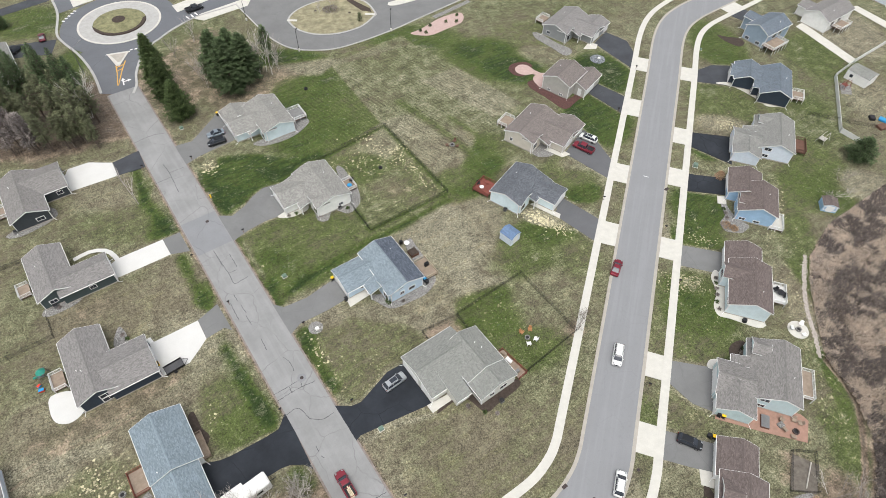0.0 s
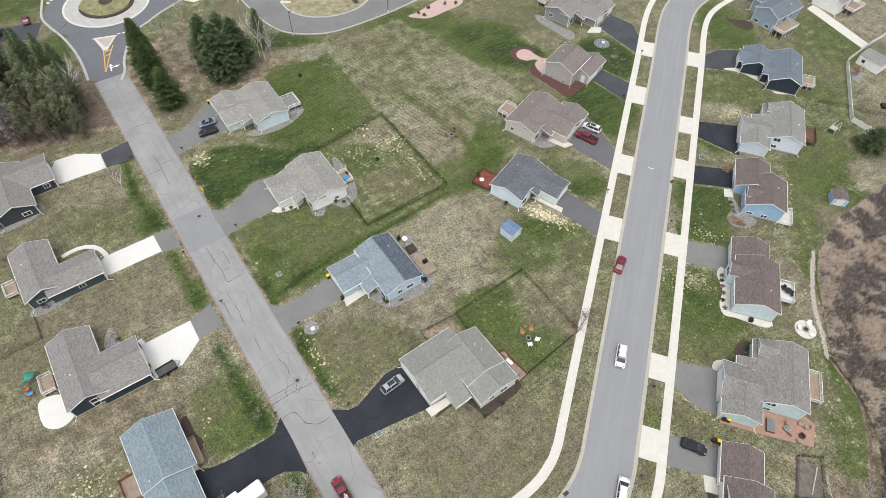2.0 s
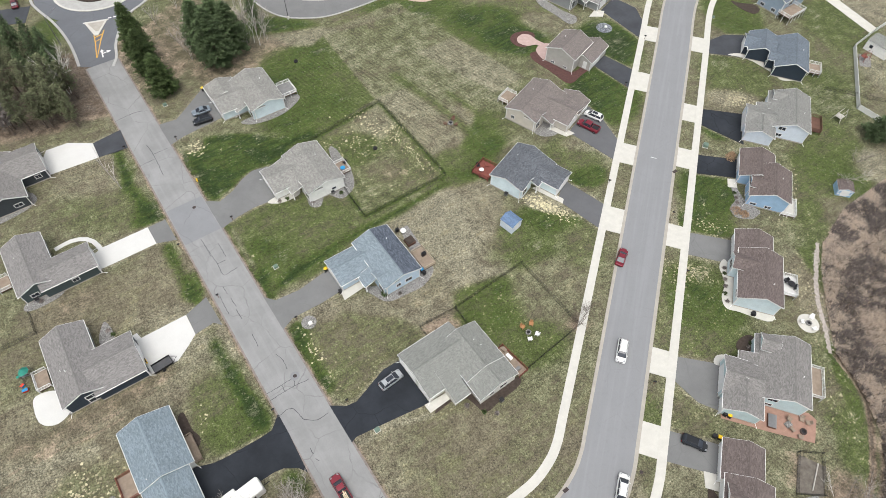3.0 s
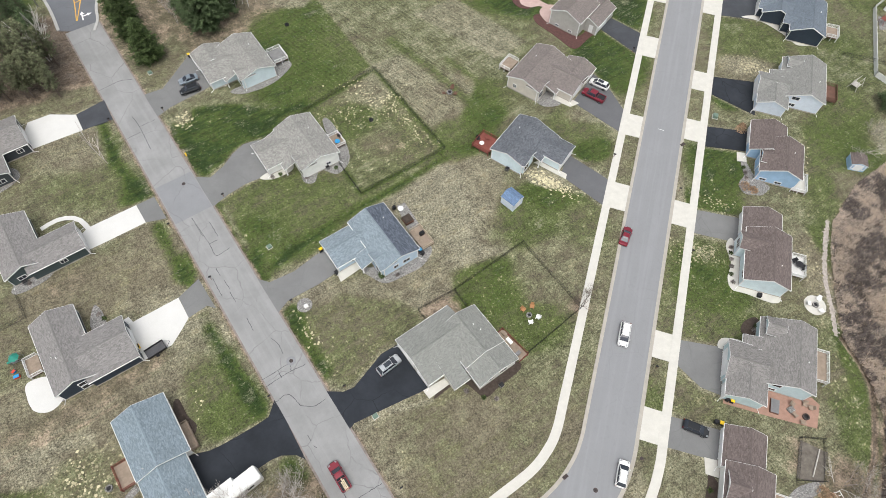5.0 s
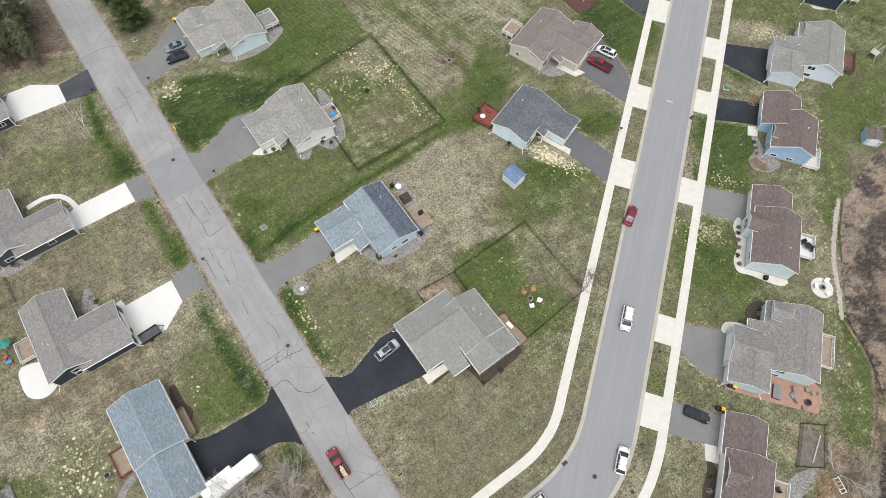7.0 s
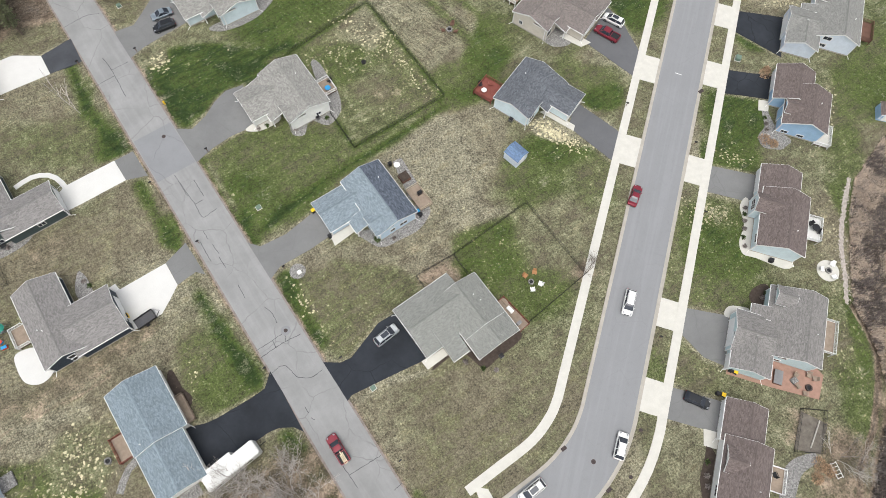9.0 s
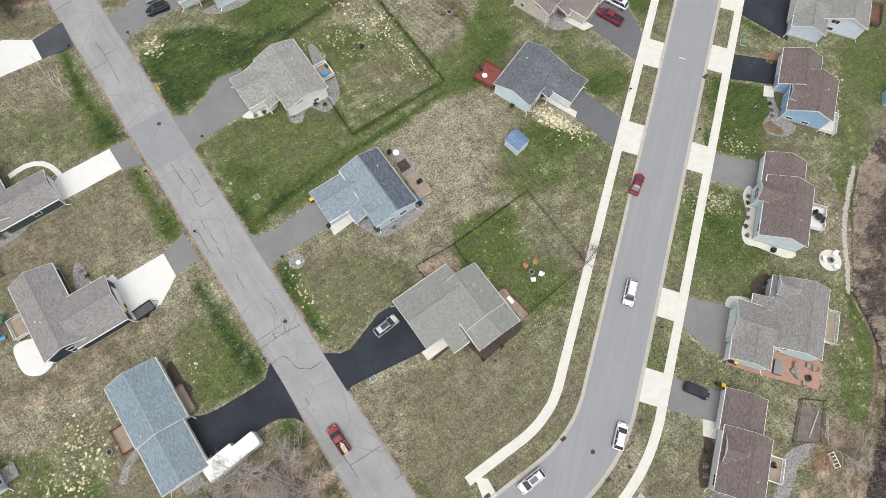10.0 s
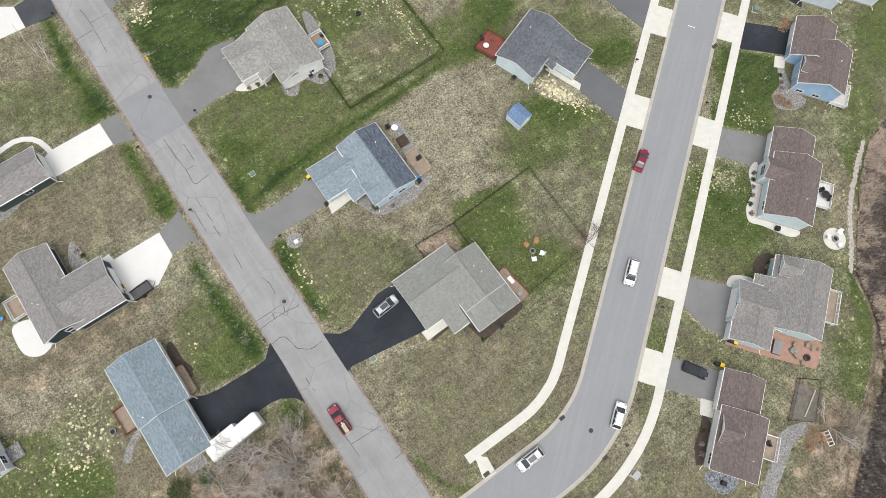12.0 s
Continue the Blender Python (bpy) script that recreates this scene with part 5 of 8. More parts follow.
house("tall two-level house with blue-grey shingle roof and steel-blue siding", [(149.5, 96.5, -153, 12.4, 8.4, 0, 4.6, 6.4, 0), (147.6, 101.6, 117, 5.0, 5.0, 0, 4.2, 5.4, 2.0)],
      V["steel"], R["denim"], [(0, "window", "+x", -2.2, 0.5, 1.3, 0.9), (0, "window", "+x", 1.6, 0.5, 1.3, 0.9), (0, "window", "+y", 1.0, 2.6, 1.6, 1.3), (0, "window", "+y", -2.0, 2.4, 1.8, 2.0)], vents=[(-2, 2)])
house("house with charcoal-grey shingle roof and cream siding", [(174.6, 103.0, -153, 15.0, 9.1, 0, 4.0, 5.9, 0), (170.5, 107.6, 117, 5.0, 6.0, 0, 3.2, 4.6, 2.0)],
      V["white"], R["drift"], [(0, "window", "+y", 0, 1.8, 1.6, 1.3), (0, "window", "+y", -4, 1.8, 1.8, 2.0)], vents=[(2, 2)])
house("house with grey shingle roof and pale siding", [(204, 115, -153, 11.0, 9.0, 0, 3.8, 5.6, 0)], V["pale"], R["drift"], [(0, "window", "+y", 0, 1.6, 1.6, 1.3)])
house("house with warm grey shingle roof and charcoal siding", [(-59.4, 53.0, -64, 15.9, 8.3, 0, 3.0, 4.85, 0), (-54.4, 58.3, 26, 5.3, 9.6, 0.3, 3.0, 4.75, 4.3)],
      V["char"], R["grey"], [(1, *GD), (0, "window", "+x", 1.6, 1.0, 1.6, 0.9), (1, "window", "-y", 0.4, 1.2, 1.2, 0.9), (0, "door", "+y", 1.0, 0.2)], vents=[(-3, -1.8)])
house("house with grey shingle roof and dark green-grey siding", [(-48.0, 29.5, -63, 13.9, 7.8, 0, 3.0, 4.7, 0), (-39.0, 28.8, 26, 6.6, 7.1, 0, 3.0, 4.5, 4.3)],
      V["forest"], R["drift"], [(1, *GD), (0, "window", "+x", -1.4, 1.0, 1.4, 0.9), (1, "window", "-y", -1.5, 1.2, 1.2, 0.9), (0, "door", "+y", -3.0, 0.2)], vents=[(-2, -1.8)])
house("house with grey shingle roof and navy siding", [(-35.5, 6.2, -64.5, 15.6, 7.9, 0, 3.0, 4.8, 0), (-26.4, 6.0, 25, 4.8, 9.1, 0.45, 3.0, 4.65, 4.3)],
      V["navy"], R["drift"], [(1, *GD), (0, "window", "+x", 0.9, 1.75, 2.2, 0.95), (0, "window", "+x", 0.9, 0.4, 2.2, 1.0), (0, "window", "+y", -5.6, 1.0, 1.8, 1.3), (0, "door", "+y", -2.0, 0.2)], vents=[(1, -2), (1.8, -1.2)])
house("long house with pale blue shingle roof and white siding", [(-19.4, -11.5, -64, 11.5, 8.9, -0.4, 3.0, 4.9, 0), (-15.4, -20.6, -64, 8.9, 7.9, -0.3, 2.85, 4.45, 0.3)],
      V["white"], R["sky"], [(1, "garage", "+y", -0.6, 0, 4.9), (0, "window", "+y", 3.6, 1.0, 1.6, 1.3), (0, "door", "+y", -2.6, 0.3), (0, "window", "-y", 0, 1.0, 1.8, 1.9)], vents=[(4.6, -2.6)])
house("house with grey shingle roof and pale blue-grey siding", [(-48.1, -17.8, -63, 12.0, 8.4, 0, 3.0, 4.8, 0)], V["pale"], R["drift"], [(0, "window", "+y", -4.0, 1.0, 1.4, 1.2), (0, "door", "+y", -2.0, 0.2), (0, "window", "+x", 1.6, 1.0, 1.4, 1.1)])
house("long white house with pale grey roof", [(-81.5, 108.6, -63, 18.0, 10.0, 0, 3.2, 5.0, 0)], V["white"], R["sage"], [(0, "garage", "+y", 3.0, 0, 4.9), (0, "window", "+x", 0, 1.0, 1.6, 1.2)])

# ---- road details ----
def crack_lines():
    lines = [
        [(-1.3, -5.1), (2.2, -3.3), (5.7, -2.0)], [(-2.1, -3.8), (0.8, -2.4), (3.0, -1.3), (4.0, -1.3)], [(0.8, -2.4), (1.4, -3.9)], [(3.0, -1.3), (3.1, -2.9)],
        [(0.0, -8.3), (2.5, -7.1), (4.7, -9.4), (7.0, -9.8), (8.9, -8.9)], [(11.7, -26.5), (14.6, -25.3), (17.1, -24.3)], [(10.8, -24.9), (11.7, -26.5), (12.8, -28.6)],
        [(9.3, -21.7), (9.8, -22.7)], [(8.9, -20.2), (9.7, -19.8)], [(5.5, -14.6), (6.0, -15.7)], [(6.4, -16.5), (6.9, -17.0)],
    ]
    more = [
        [(-14.8, 31.1), (-13.1, 27.9), (-12.0, 25.9), (-10.7, 23.2), (-9.1, 23.9), (-8.0, 24.6)], [(-12.0, 26.1), (-10.5, 26.8)], [(-10.6, 20.2), (-9.8, 18.5)], [(-11.2, 18.1), (-9.3, 13.9)],
        [(-9.0, 17.3), (-7.9, 15.3)], [(-7.9, 14.6), (-6.7, 12.3)], [(-4.7, 8.7), (-3.5, 6.0)], [(-0.2, 3.9), (1.1, 2.4), (1.8, 0.6)], [(-30.4, 62.8), (-28.5, 59.5), (-25.5, 52.5)],
        [(-31.5, 55.9), (-28.0, 57.9)], [(-28.5, 59.5), (-25.2, 61.1)], [(-15.8, 32.9), (-13.4, 28.0)], [(-12.2, 31.3), (-10.4, 27.6)], [(18.6, -29.9), (19.9, -29.1)], [(-38.8, 72.0), (-34.5, 74.5), (-31.6, 74.8)],
    ]
    for pts in lines + more:
        bm = bmesh.new()
        p = smooth_line(pts, 0.35)
        prev = None
        for k, q in enumerate(p):
            d = (p[min(k + 1, len(p) - 1)] - p[max(k - 1, 0)]).normalized()
            w = 0.05 + 0.03 * noise.noise((q.x, q.y, 3.0))
            o = Vector((-d.y, d.x)) * w
            j = Vector((-d.y, d.x)) * 0.12 * noise.noise((q.x * 2, q.y * 2, 7.0))
            row = [bm.verts.new((*(q + j + s * o), 0.005)) for s in (-1, 1)]
            if prev:
                bm.faces.new((prev[0], prev[1], row[1], row[0]))
            prev = row
        bmesh.ops.recalc_face_normals(bm, faces=bm.faces)
        part("crack_seal", bm, M["tar"], road_left, "dark tar sealing a crack")


crack_lines()
sp0, sp1 = LEFT.station(-20.8, 43.0), LEFT.station(-15.6, 33.4)
a, b = sorted((sp0, sp1))
ribbon("road_patch", LEFT, -4.0, 4.0, 0.0005, 0.004, M["road_patch"], "darker relaid stretch of asphalt", "", a, b, parent=road_left)


def iron_cover(x, y, z, r, label, sq=False):
    bm = bmesh.new()
    if sq:
        box(bm, -r, r, -r * 0.6, r * 0.6, z - 0.05, z)
    else:
        disc(bm, 0, 0, z - 0.05, z, r, 18)
    t = thing("manhole_cover" if not sq else "storm_drain", x, y, 28 if sq else 0, label, "manhole cover" if not sq else "drain")
    part("cover", bm, M["rust"], t)
    bm = bmesh.new()
    for k in range(-2, 3):
        box(bm, k * r * 0.35 - 0.03, k * r * 0.35 + 0.03, -r * 0.5, r * 0.5, z, z + 0.008)
    part("grate", bm, M["dark"], t)


flat("road_repair", arc_points(3.2, -1.0, 0.85, 0, 345, 23), -0.05, 0.007, M["road_patch"], "round darker asphalt repair in the road", "repair")
iron_cover(3.2, -1.0, 0.012, 0.36, "round iron manhole cover in the road")
iron_cover(-17.9, 41.9, 0.01, 0.4, "round iron manhole cover in the road")
iron_cover(51.6, -30.9, 0.008, 0.4, "round iron manhole cover in the street")
iron_cover(47.2, -28.1, 0.13, 0.5, "rusty iron storm drain in the kerb", True)
iron_cover(53.0, -35.5, 0.13, 0.5, "rusty iron storm drain in the kerb", True)
iron_cover(57.1, -34.2, -0.02, 0.33, "round iron cover in the verge")
iron_cover(60.8, -27.3, -0.02, 0.33, "round iron cover in the verge")
iron_cover(92.3, 36.6, 0.13, 0.6, "iron storm drain in the kerb", True)

# ---- roundabout and car park ----
RX, RY = -52.5, 131.7
circle = [(RX + r * math.cos(a), RY + r * math.sin(a)) for r in (17.6,) for a in np.linspace(0, math.tau, 72, endpoint=False)]
flat("roundabout", circle, -0.3, -0.005, M["road_dark"], "dark asphalt roundabout", "roundabout")
flat("road_approach", [(-50.9, 94.3), (-42.4, 93.0), (-42.2, 97.4), (-43.3, 103), (-43, 111.5), (-41.5, 117.6), (-46, 116.2), (-52, 114.4), (-60.2, 116.2), (-61.0, 115.2), (-56.8, 108.1), (-53.6, 101.7)], -0.3, -0.009, M["road_dark"], "dark asphalt approach road", "road")
flat("road_east", [(-36.5, 124.9), (-32.7, 128.9), (-28.7, 132.4), (-16.5, 138.2), (40, 172), (28, 178), (-28, 144), (-36.0, 138.6)], -0.3, -0.013, M["road_dark"], "dark asphalt road leaving the roundabout", "road")
flat("road_north", [(-66.0, 144.2), (-72.5, 139.3), (-76.5, 148.4), (-96, 190), (-86, 194), (-70.2, 156)][::-1], -0.3, -0.013, M["road_dark"], "dark asphalt road leaving the roundabout", "road")
flat("road_west", [(-69.6, 124.0), (-69.2, 116.0), (-82, 115.2), (-96, 112), (-98, 120), (-81, 122.6)][::-1], -0.3, -0.017, M["drive_dark"], "dark asphalt side road", "road")
flat("road_lane", [(-77.5, 148.0), (-93, 138.0), (-120, 128), (-122, 133), (-94, 143), (-79.5, 152.5)][::-1], -0.3, -0.017, M["drive_dark"], "dark asphalt lane", "road")


def ring(name, r0, r1, z0, z1, material, parent, seg=72):
    bm = bmesh.new()
    v = [[bm.verts.new((r * math.cos(a), r * math.sin(a), z)) for a in np.linspace(0, math.tau, seg, endpoint=False)] for r, z in ((r1, z0), (r1, z1), (r0, z1), (r0, z0))]
    for k in range(seg):
        for j in range(3):
            bm.faces.new((v[j][k], v[j][(k + 1) % seg], v[j + 1][(k + 1) % seg], v[j + 1][k]))
    bmesh.ops.recalc_face_normals(bm, faces=bm.faces)
    return part(name, bm, material, parent)


island = thing("traffic_island", RX, RY, 0, "round roundabout island with pale concrete apron and grass", "traffic island", kind="structure")
ring("apron", 8.0, 12.6, -0.1, 0.09, M["concrete_old"], island)
ring("outer_kerb", 12.0, 12.62, 0.0, 0.13, M["concrete"], island)
bm = bmesh.new()
rows = []
for j, (r, z) in enumerate(((8.0, 0.1), (6.8, 0.42), (4.5, 0.75), (2.0, 0.9), (0.05, 0.95))):
    rows.append([bm.verts.new((r * math.cos(a), r * math.sin(a), z + (0.05 * random.random() if j else 0))) for a in np.linspace(0, math.tau, 40, endpoint=False)])
for p_, q_ in zip(rows, rows[1:]):
    for k in range(40):
        bm.faces.new((p_[k], p_[(k + 1) % 40], q_[(k + 1) % 40], q_[k]))
part("grass_mound", bm, mottled("island_grass", (0.19, 0.185, 0.1), 0.95, 2.0, 0.4, 3, 0, 0.6), island, "olive-green grass mound")
bm = bmesh.new()
prism(bm, arc_points(0, 0, 8.04, 195, 375, 30) + arc_points(-0.9, 1.6, 7.6, 352, 222, 24), 0.06, 0.4)
part("mulch_border", bm, M["mulch"], island, "brown mulch along the island's edge")
bm = bmesh.new()
disc(bm, 0, 0, 0.85, 1.02, 2.0, 20)
part("planting_bed", bm, M["mulch"], island, "brown mulched planting bed")

splitter = thing("traffic_island", -48.9, 108.6, 0, "triangular concrete splitter island with yellow paint", "traffic island", kind="structure")
bm = bmesh.new()
prism(bm, [(-4.2, 5.0), (2.0, 6.0), (0.6, -1.2), (-0.4, -1.2)][::-1], -0.1, 0.12)
part("slab", bm, M["concrete"], splitter)
bm = bmesh.new()
prism(bm, [(-3.2, 4.5), (1.4, 5.3), (0.45, 0.6), (-0.25, 0.6)][::-1], 0.1, 0.126)
part("infill", bm, M["kerb"], splitter, "tan textured concrete infill")
for pts in ([(-4.6, 4.7), (-4.2, 5.3), (2.3, 6.3), (2.2, 5.7)], [(-0.7, -1.0), (0.25, -4.5), (1.6, -11.0), (1.8, -10.9), (0.5, -4.5), (-0.4, -1.0)], [(1.9, 1.2), (1.75, -3.5), (1.98, -10.9), (1.8, -11.0), (1.48, -3.5), (1.6, 1.2)], [(-0.3, -1.9), (1.6, -0.5), (1.6, -0.8), (1.58, -0.9), (0.6, -1.7), (-0.2, -2.3)], [(0.3, -3.7), (1.5, -2.6), (1.5, -2.9), (1.5, -3.0), (0.9, -3.5), (0.35, -4.0)]):
    bm = bmesh.new()
    prism(bm, pts, -0.02, 0.004)
    part("painted_line", bm, M["paint_yellow"] if len(pts) > 4 else M["paint_white"], splitter, "yellow painted line" if len(pts) > 4 else "white painted line")


def road_mark(x, y, yaw, w, l, material, label):
    bm = bmesh.new()
    box(bm, -l / 2, l / 2, -w / 2, w / 2, -0.04, 0.003)
    t = tagged(new("road_marking", finish(bm, "road_marking", material)), label, "road marking", "road markings")
    t.matrix_basis = pose(x, y, 0, 0, 0, yaw)


for k in range(5):
    road_mark(-70.0 + 0.55 * k, 134.4 + 1.45 * k, -20, 0.5, 1.0, M["paint_white"], "white dashed yield line on the road")
for k in range(2):
    road_mark(-46.4 + 1.3 * k, 115.4 + 0.25 * k, 10, 0.45, 0.8, M["paint_white"], "white dashed yield line on the road")
for k in range(3):
    road_mark(-31.6 + 1.2 * k, 131.6 + 1.0 * k, -55, 0.5, 1.8, M["paint_white"], "white crossing stripe on the road")
road_mark(88.9, 41.6, -30, 0.15, 1.4, M["paint_white"], "short white mark on the street")
for dx, dy, yaw, l in ((0, 0, 106, 2.6), (0.5, 0.6, 30, 1.6)):
    road_mark(-45.9 + dx, 98.9 + dy, yaw, 0.35, l, M["paint_white"], "white painted lane arrow shaft")
for dx, dy, yaw in ((-0.4, 1.6, 106), (1.5, 1.2, 25)):
    bm = bmesh.new()
    prism(bm, [(-0.5, -0.6), (0.6, 0), (-0.5, 0.6)], -0.04, 0.004)
    t = tagged(new("road_marking", finish(bm, "road_marking", M["paint_white"])), "white painted arrow head on the road", "road marking", "road markings")
    t.matrix_basis = pose(-45.9 + dx, 98.9 + dy, 0, 0, 0, yaw)


def kerb_line(pts, w=0.45, z=0.12, label="pale concrete kerb"):
    ln = Line(pts, 1.0)
    ribbon("kerb", ln, -w / 2, w / 2, -0.2, z, M["concrete_old"], label, "kerb", step=1.2)


kerb_line([(-77.2, 149.5), (-72.8, 139.1), (-70.3, 127.2), (-67.2, 121.9), (-61.7, 115.2), (-57.1, 108.0), (-53.9, 101.6), (-51.1, 94.5)], 0.7)
kerb_line([(-42.3, 93.4), (-42.0, 97.4), (-43.0, 103), (-42.7, 111.5), (-40.8, 117.6), (-38.9, 120.1), (-36.2, 124.3), (-32.4, 128.6)], 0.7)
kerb_line([(-32.4, 128.6), (-28.4, 132.0), (-22, 135.2), (-16.5, 138)], 0.5)
flat("pavement_path", [(-29.4, 130.6), (-26.4, 129.2), (-13.0, 136.6), (-12, 141), (-14.9, 140.8), (-28, 133.2)], -0.3, 0.03, M["concrete"], "pale concrete path by the crossing", "pavement")
flat("splitter_pad", [(-37.4, 139.6), (-35.2, 135.2), (-30.0, 138.8), (-20, 146), (-22, 150)][::-1], -0.2, 0.1, M["concrete"], "pale concrete splitter island", "island")
flat("splitter_pad", [(-68.8, 142.6), (-63.4, 146.4), (-70, 158), (-74.6, 156)], -0.2, 0.1, M["concrete"], "pale concrete splitter island", "island")

lot = [(-16.5, 137.1), (-12.5, 129.6), (-9.6, 124.2), (-5.0, 116.2), (-0.7, 111.3), (3.6, 108.8), (9.5, 107.7), (15.5, 108.1), (24.4, 111.6), (33.8, 116.5), (42.7, 122.1), (54.1, 129.1), (90, 152), (80, 175), (0, 178), (-16, 150)]
flat("car_park", lot, -0.3, -0.021, M["drive_grey"], "grey asphalt car park loop", "car park")
kerb_line(lot[:12] + [(88, 150)], 0.45, 0.1)
inner = rounded([(0.1, 127), (1, 122.9), (3.7, 119.2), (8.9, 116.3), (15.9, 116), (23.2, 119), (27.8, 124.5), (28.6, 127.1), (24.4, 135.6), (12.2, 137.1), (3.8, 132.8)], 1.2)
loop_island = thing("traffic_island", 14, 126, 0, "kerbed grass island in the car park with dead brush", "traffic island", kind="structure")
bm = bmesh.new()
prism(bm, [(x - 14, y - 126) for x, y in inner], -0.2, 0.1)
part("kerb_rim", bm, M["concrete_old"], loop_island)
bm = bmesh.new()
prism(bm, [((x - 14) * 0.955, (y - 126) * 0.95) for x, y in inner], 0.0, 0.13)
part("turf", bm, mottled("island_turf", (0.24, 0.22, 0.14), 0.95, 1.2, 0.45, 3, 0, 0.6), loop_island, "olive and straw turf")
bm = bmesh.new()
prism(bm, [(x - 14, y - 126) for x, y in [(24.0, 128.5), (27.2, 127.2), (26.8, 129.4), (21.0, 136.2), (19.5, 135.4)]], 0.1, 0.18)
part("mulch_bed", bm, M["mulch"], loop_island)
for sx, sy in ((1.5, 125.4), (26.5, 126.0)):
    bm = bmesh.new()
    box(bm, -1.6, 1.6, -0.5, 0.5, 0.1, 0.16)
    part("ramp_slab", bm, M["concrete"], loop_island).matrix_basis = pose(sx - 14, sy - 126, 0, 0, 0, -10)
small_island = rounded([(33.6, 130.5), (38, 131.2), (46, 134.6), (45, 136.4), (38, 134.2), (33.2, 132.4)], 0.8)
flat("traffic_island", small_island, -0.2, 0.12, M["concrete"], "narrow concrete island in the car park", "traffic island")
flat("swale_stones", [(46.5, 122.4), (52.5, 126.2), (60, 131), (60.6, 129.6), (53, 124.6), (47.4, 121.0)][::-1], -0.2, -0.02, M["stone"], "grey stone drain strip by the car park", "stones")


def street_lamp(x, y, h, yaw, label):
    t = thing("street_lamp", x, y, yaw, label, "street lamp", "street lamps")
    bm = bmesh.new()
    disc(bm, 0, 0, -0.1, 0.75, 0.3, 14)
    part("base", bm, M["concrete"], t, "round concrete base")
    bm = bmesh.new()
    rod(bm, (0, 0, 0.7), (0, 0, h), 0.09, 0.06, 8)
    part("pole", bm, M["black_metal"], t, "dark slender pole")
    bm = bmesh.new()
    rod(bm, (0, 0, h - 0.1), (0.6, 0, h + 0.05), 0.05, seg=6)
    part("arm", bm, M["black_metal"], t)
    bm = bmesh.new()
    box(bm, 0.4, 1.15, -0.2, 0.2, h, h + 0.12)
    part("lamp_head", bm, M["black_metal"], t)


for x, y, h in ((3.6, 108.2, 6.8), (32.4, 115.6, 6.8), (-12.9, 127.6, 6.6)):
    street_lamp(x, y, h, 70, "dark car park lamp on a concrete base")
t = thing("street_lamp", -57.5, 104.4, 60, "grey street lamp with a long arm over the roundabout", "street lamp", "street lamps")
bm = bmesh.new()
rod(bm, (0, 0, -0.1), (0, 0, 8.3), 0.13, 0.08, 8)
part("pole", bm, M["steel"], t)
bm = bmesh.new()
rod(bm, (0, 0, 8.2), (3.6, 0, 8.7), 0.06, 0.04, 6)
part("arm", bm, M["steel"], t)
bm = bmesh.new()
box(bm, 3.3, 4.1, -0.16, 0.16, 8.64, 8.78)
part("lamp_head", bm, M["steel"], t)

# ---- garden ground ----
def bed(name, pts, mat_name, label, category, z=0.022, curved=True):
    pts = rounded(pts, 0.6) if curved else pts
    area = sum(p[0] * q[1] - q[0] * p[1] for p, q in zip(pts, pts[1:] + pts[:1]))
    return flat(name, pts if area > 0 else pts[::-1], -0.3, z, M[mat_name], label, category)


bed("garden_bed", [(38.4, 113.1), (41.8, 115.3), (49.1, 121), (56, 123.3), (55.8, 118.1), (49.8, 114.2), (44, 111.4)], "paver_pink", "pink gravel bed with small evergreen shrubs", "garden bed")
bed("patio", [(12.3, 55.6), (13.9, 55.4), (15.8, 51), (17.4, 46.5), (17.2, 42.5), (14.5, 39.8), (11, 41.4), (9.6, 38.3), (7.4, 38.6), (6.9, 41.4), (9, 43), (13, 48)], "stone", "grey stone bed curving round the house", "garden bed")
bed("path", [(-1.9, 41.0), (0.5, 40.4), (3.2, 41.2), (5.2, 42.6), (4.6, 44.4), (0.2, 42.6)], "concrete", "pale curved concrete front walk", "path", 0.025)
bed("path", [(26.0, -10.1), (30.3, -8.4), (31.0, -9.6), (26.9, -11.7)], "concrete", "pale concrete front walk", "path", 0.03, False)
bed("path", [(12.6, 15.9), (17.2, 18.0), (18.0, 16.4), (13.3, 13.6)], "concrete", "pale concrete front walk", "path", 0.03, False)
bed("garden_bed", [(17.5, 15.8), (19.4, 13.6), (22, 12.0), (26, 13.2), (29.6, 14.8), (32.0, 18.2), (30.0, 20), (26, 17), (21, 16)], "stone", "grey stone bed along the house wall", "garden bed")
bed("garden_bed", [(-8.5, 67.6), (-6.0, 66.4), (-1.5, 67.4), (2.8, 70), (6, 74.5), (4, 76), (0, 73), (-4, 70)], "stone", "grey stone bed along the house wall", "garden bed")
bed("path", [(-13.4, 70.0), (-9.6, 69.4), (-8.6, 71.0), (-12.6, 71.4)], "concrete", "pale concrete front walk", "path", 0.03, False)
bed("path", [(57.6, 36.6), (63.4, 31.2), (64.0, 32.4), (59.2, 37.0)], "concrete", "pale concrete front walk", "path", 0.03, False)
bed("path", [(66.0, 54.8), (70.0, 51.4), (72.4, 52.2), (68.6, 56.0)], "concrete", "pale concrete front walk", "path", 0.03, False)
bed("garden_bed", [(61.8, 55.2), (64, 52.4), (67.6, 52.4), (69, 54.6), (66, 57), (63, 57)], "stone", "grey stone bed by the front wall", "garden bed")
bed("garden_bed", [(68.9, 83.6), (69.2, 80.6), (72.4, 75.8), (75.5, 70.6), (77.6, 70.6), (79.2, 72.0), (81.4, 73.8), (83.6, 75.2), (82.4, 77.2), (78, 74.6), (73, 80), (71.6, 84)], "mulch_red", "red mulch bed edged with pavers", "garden bed")
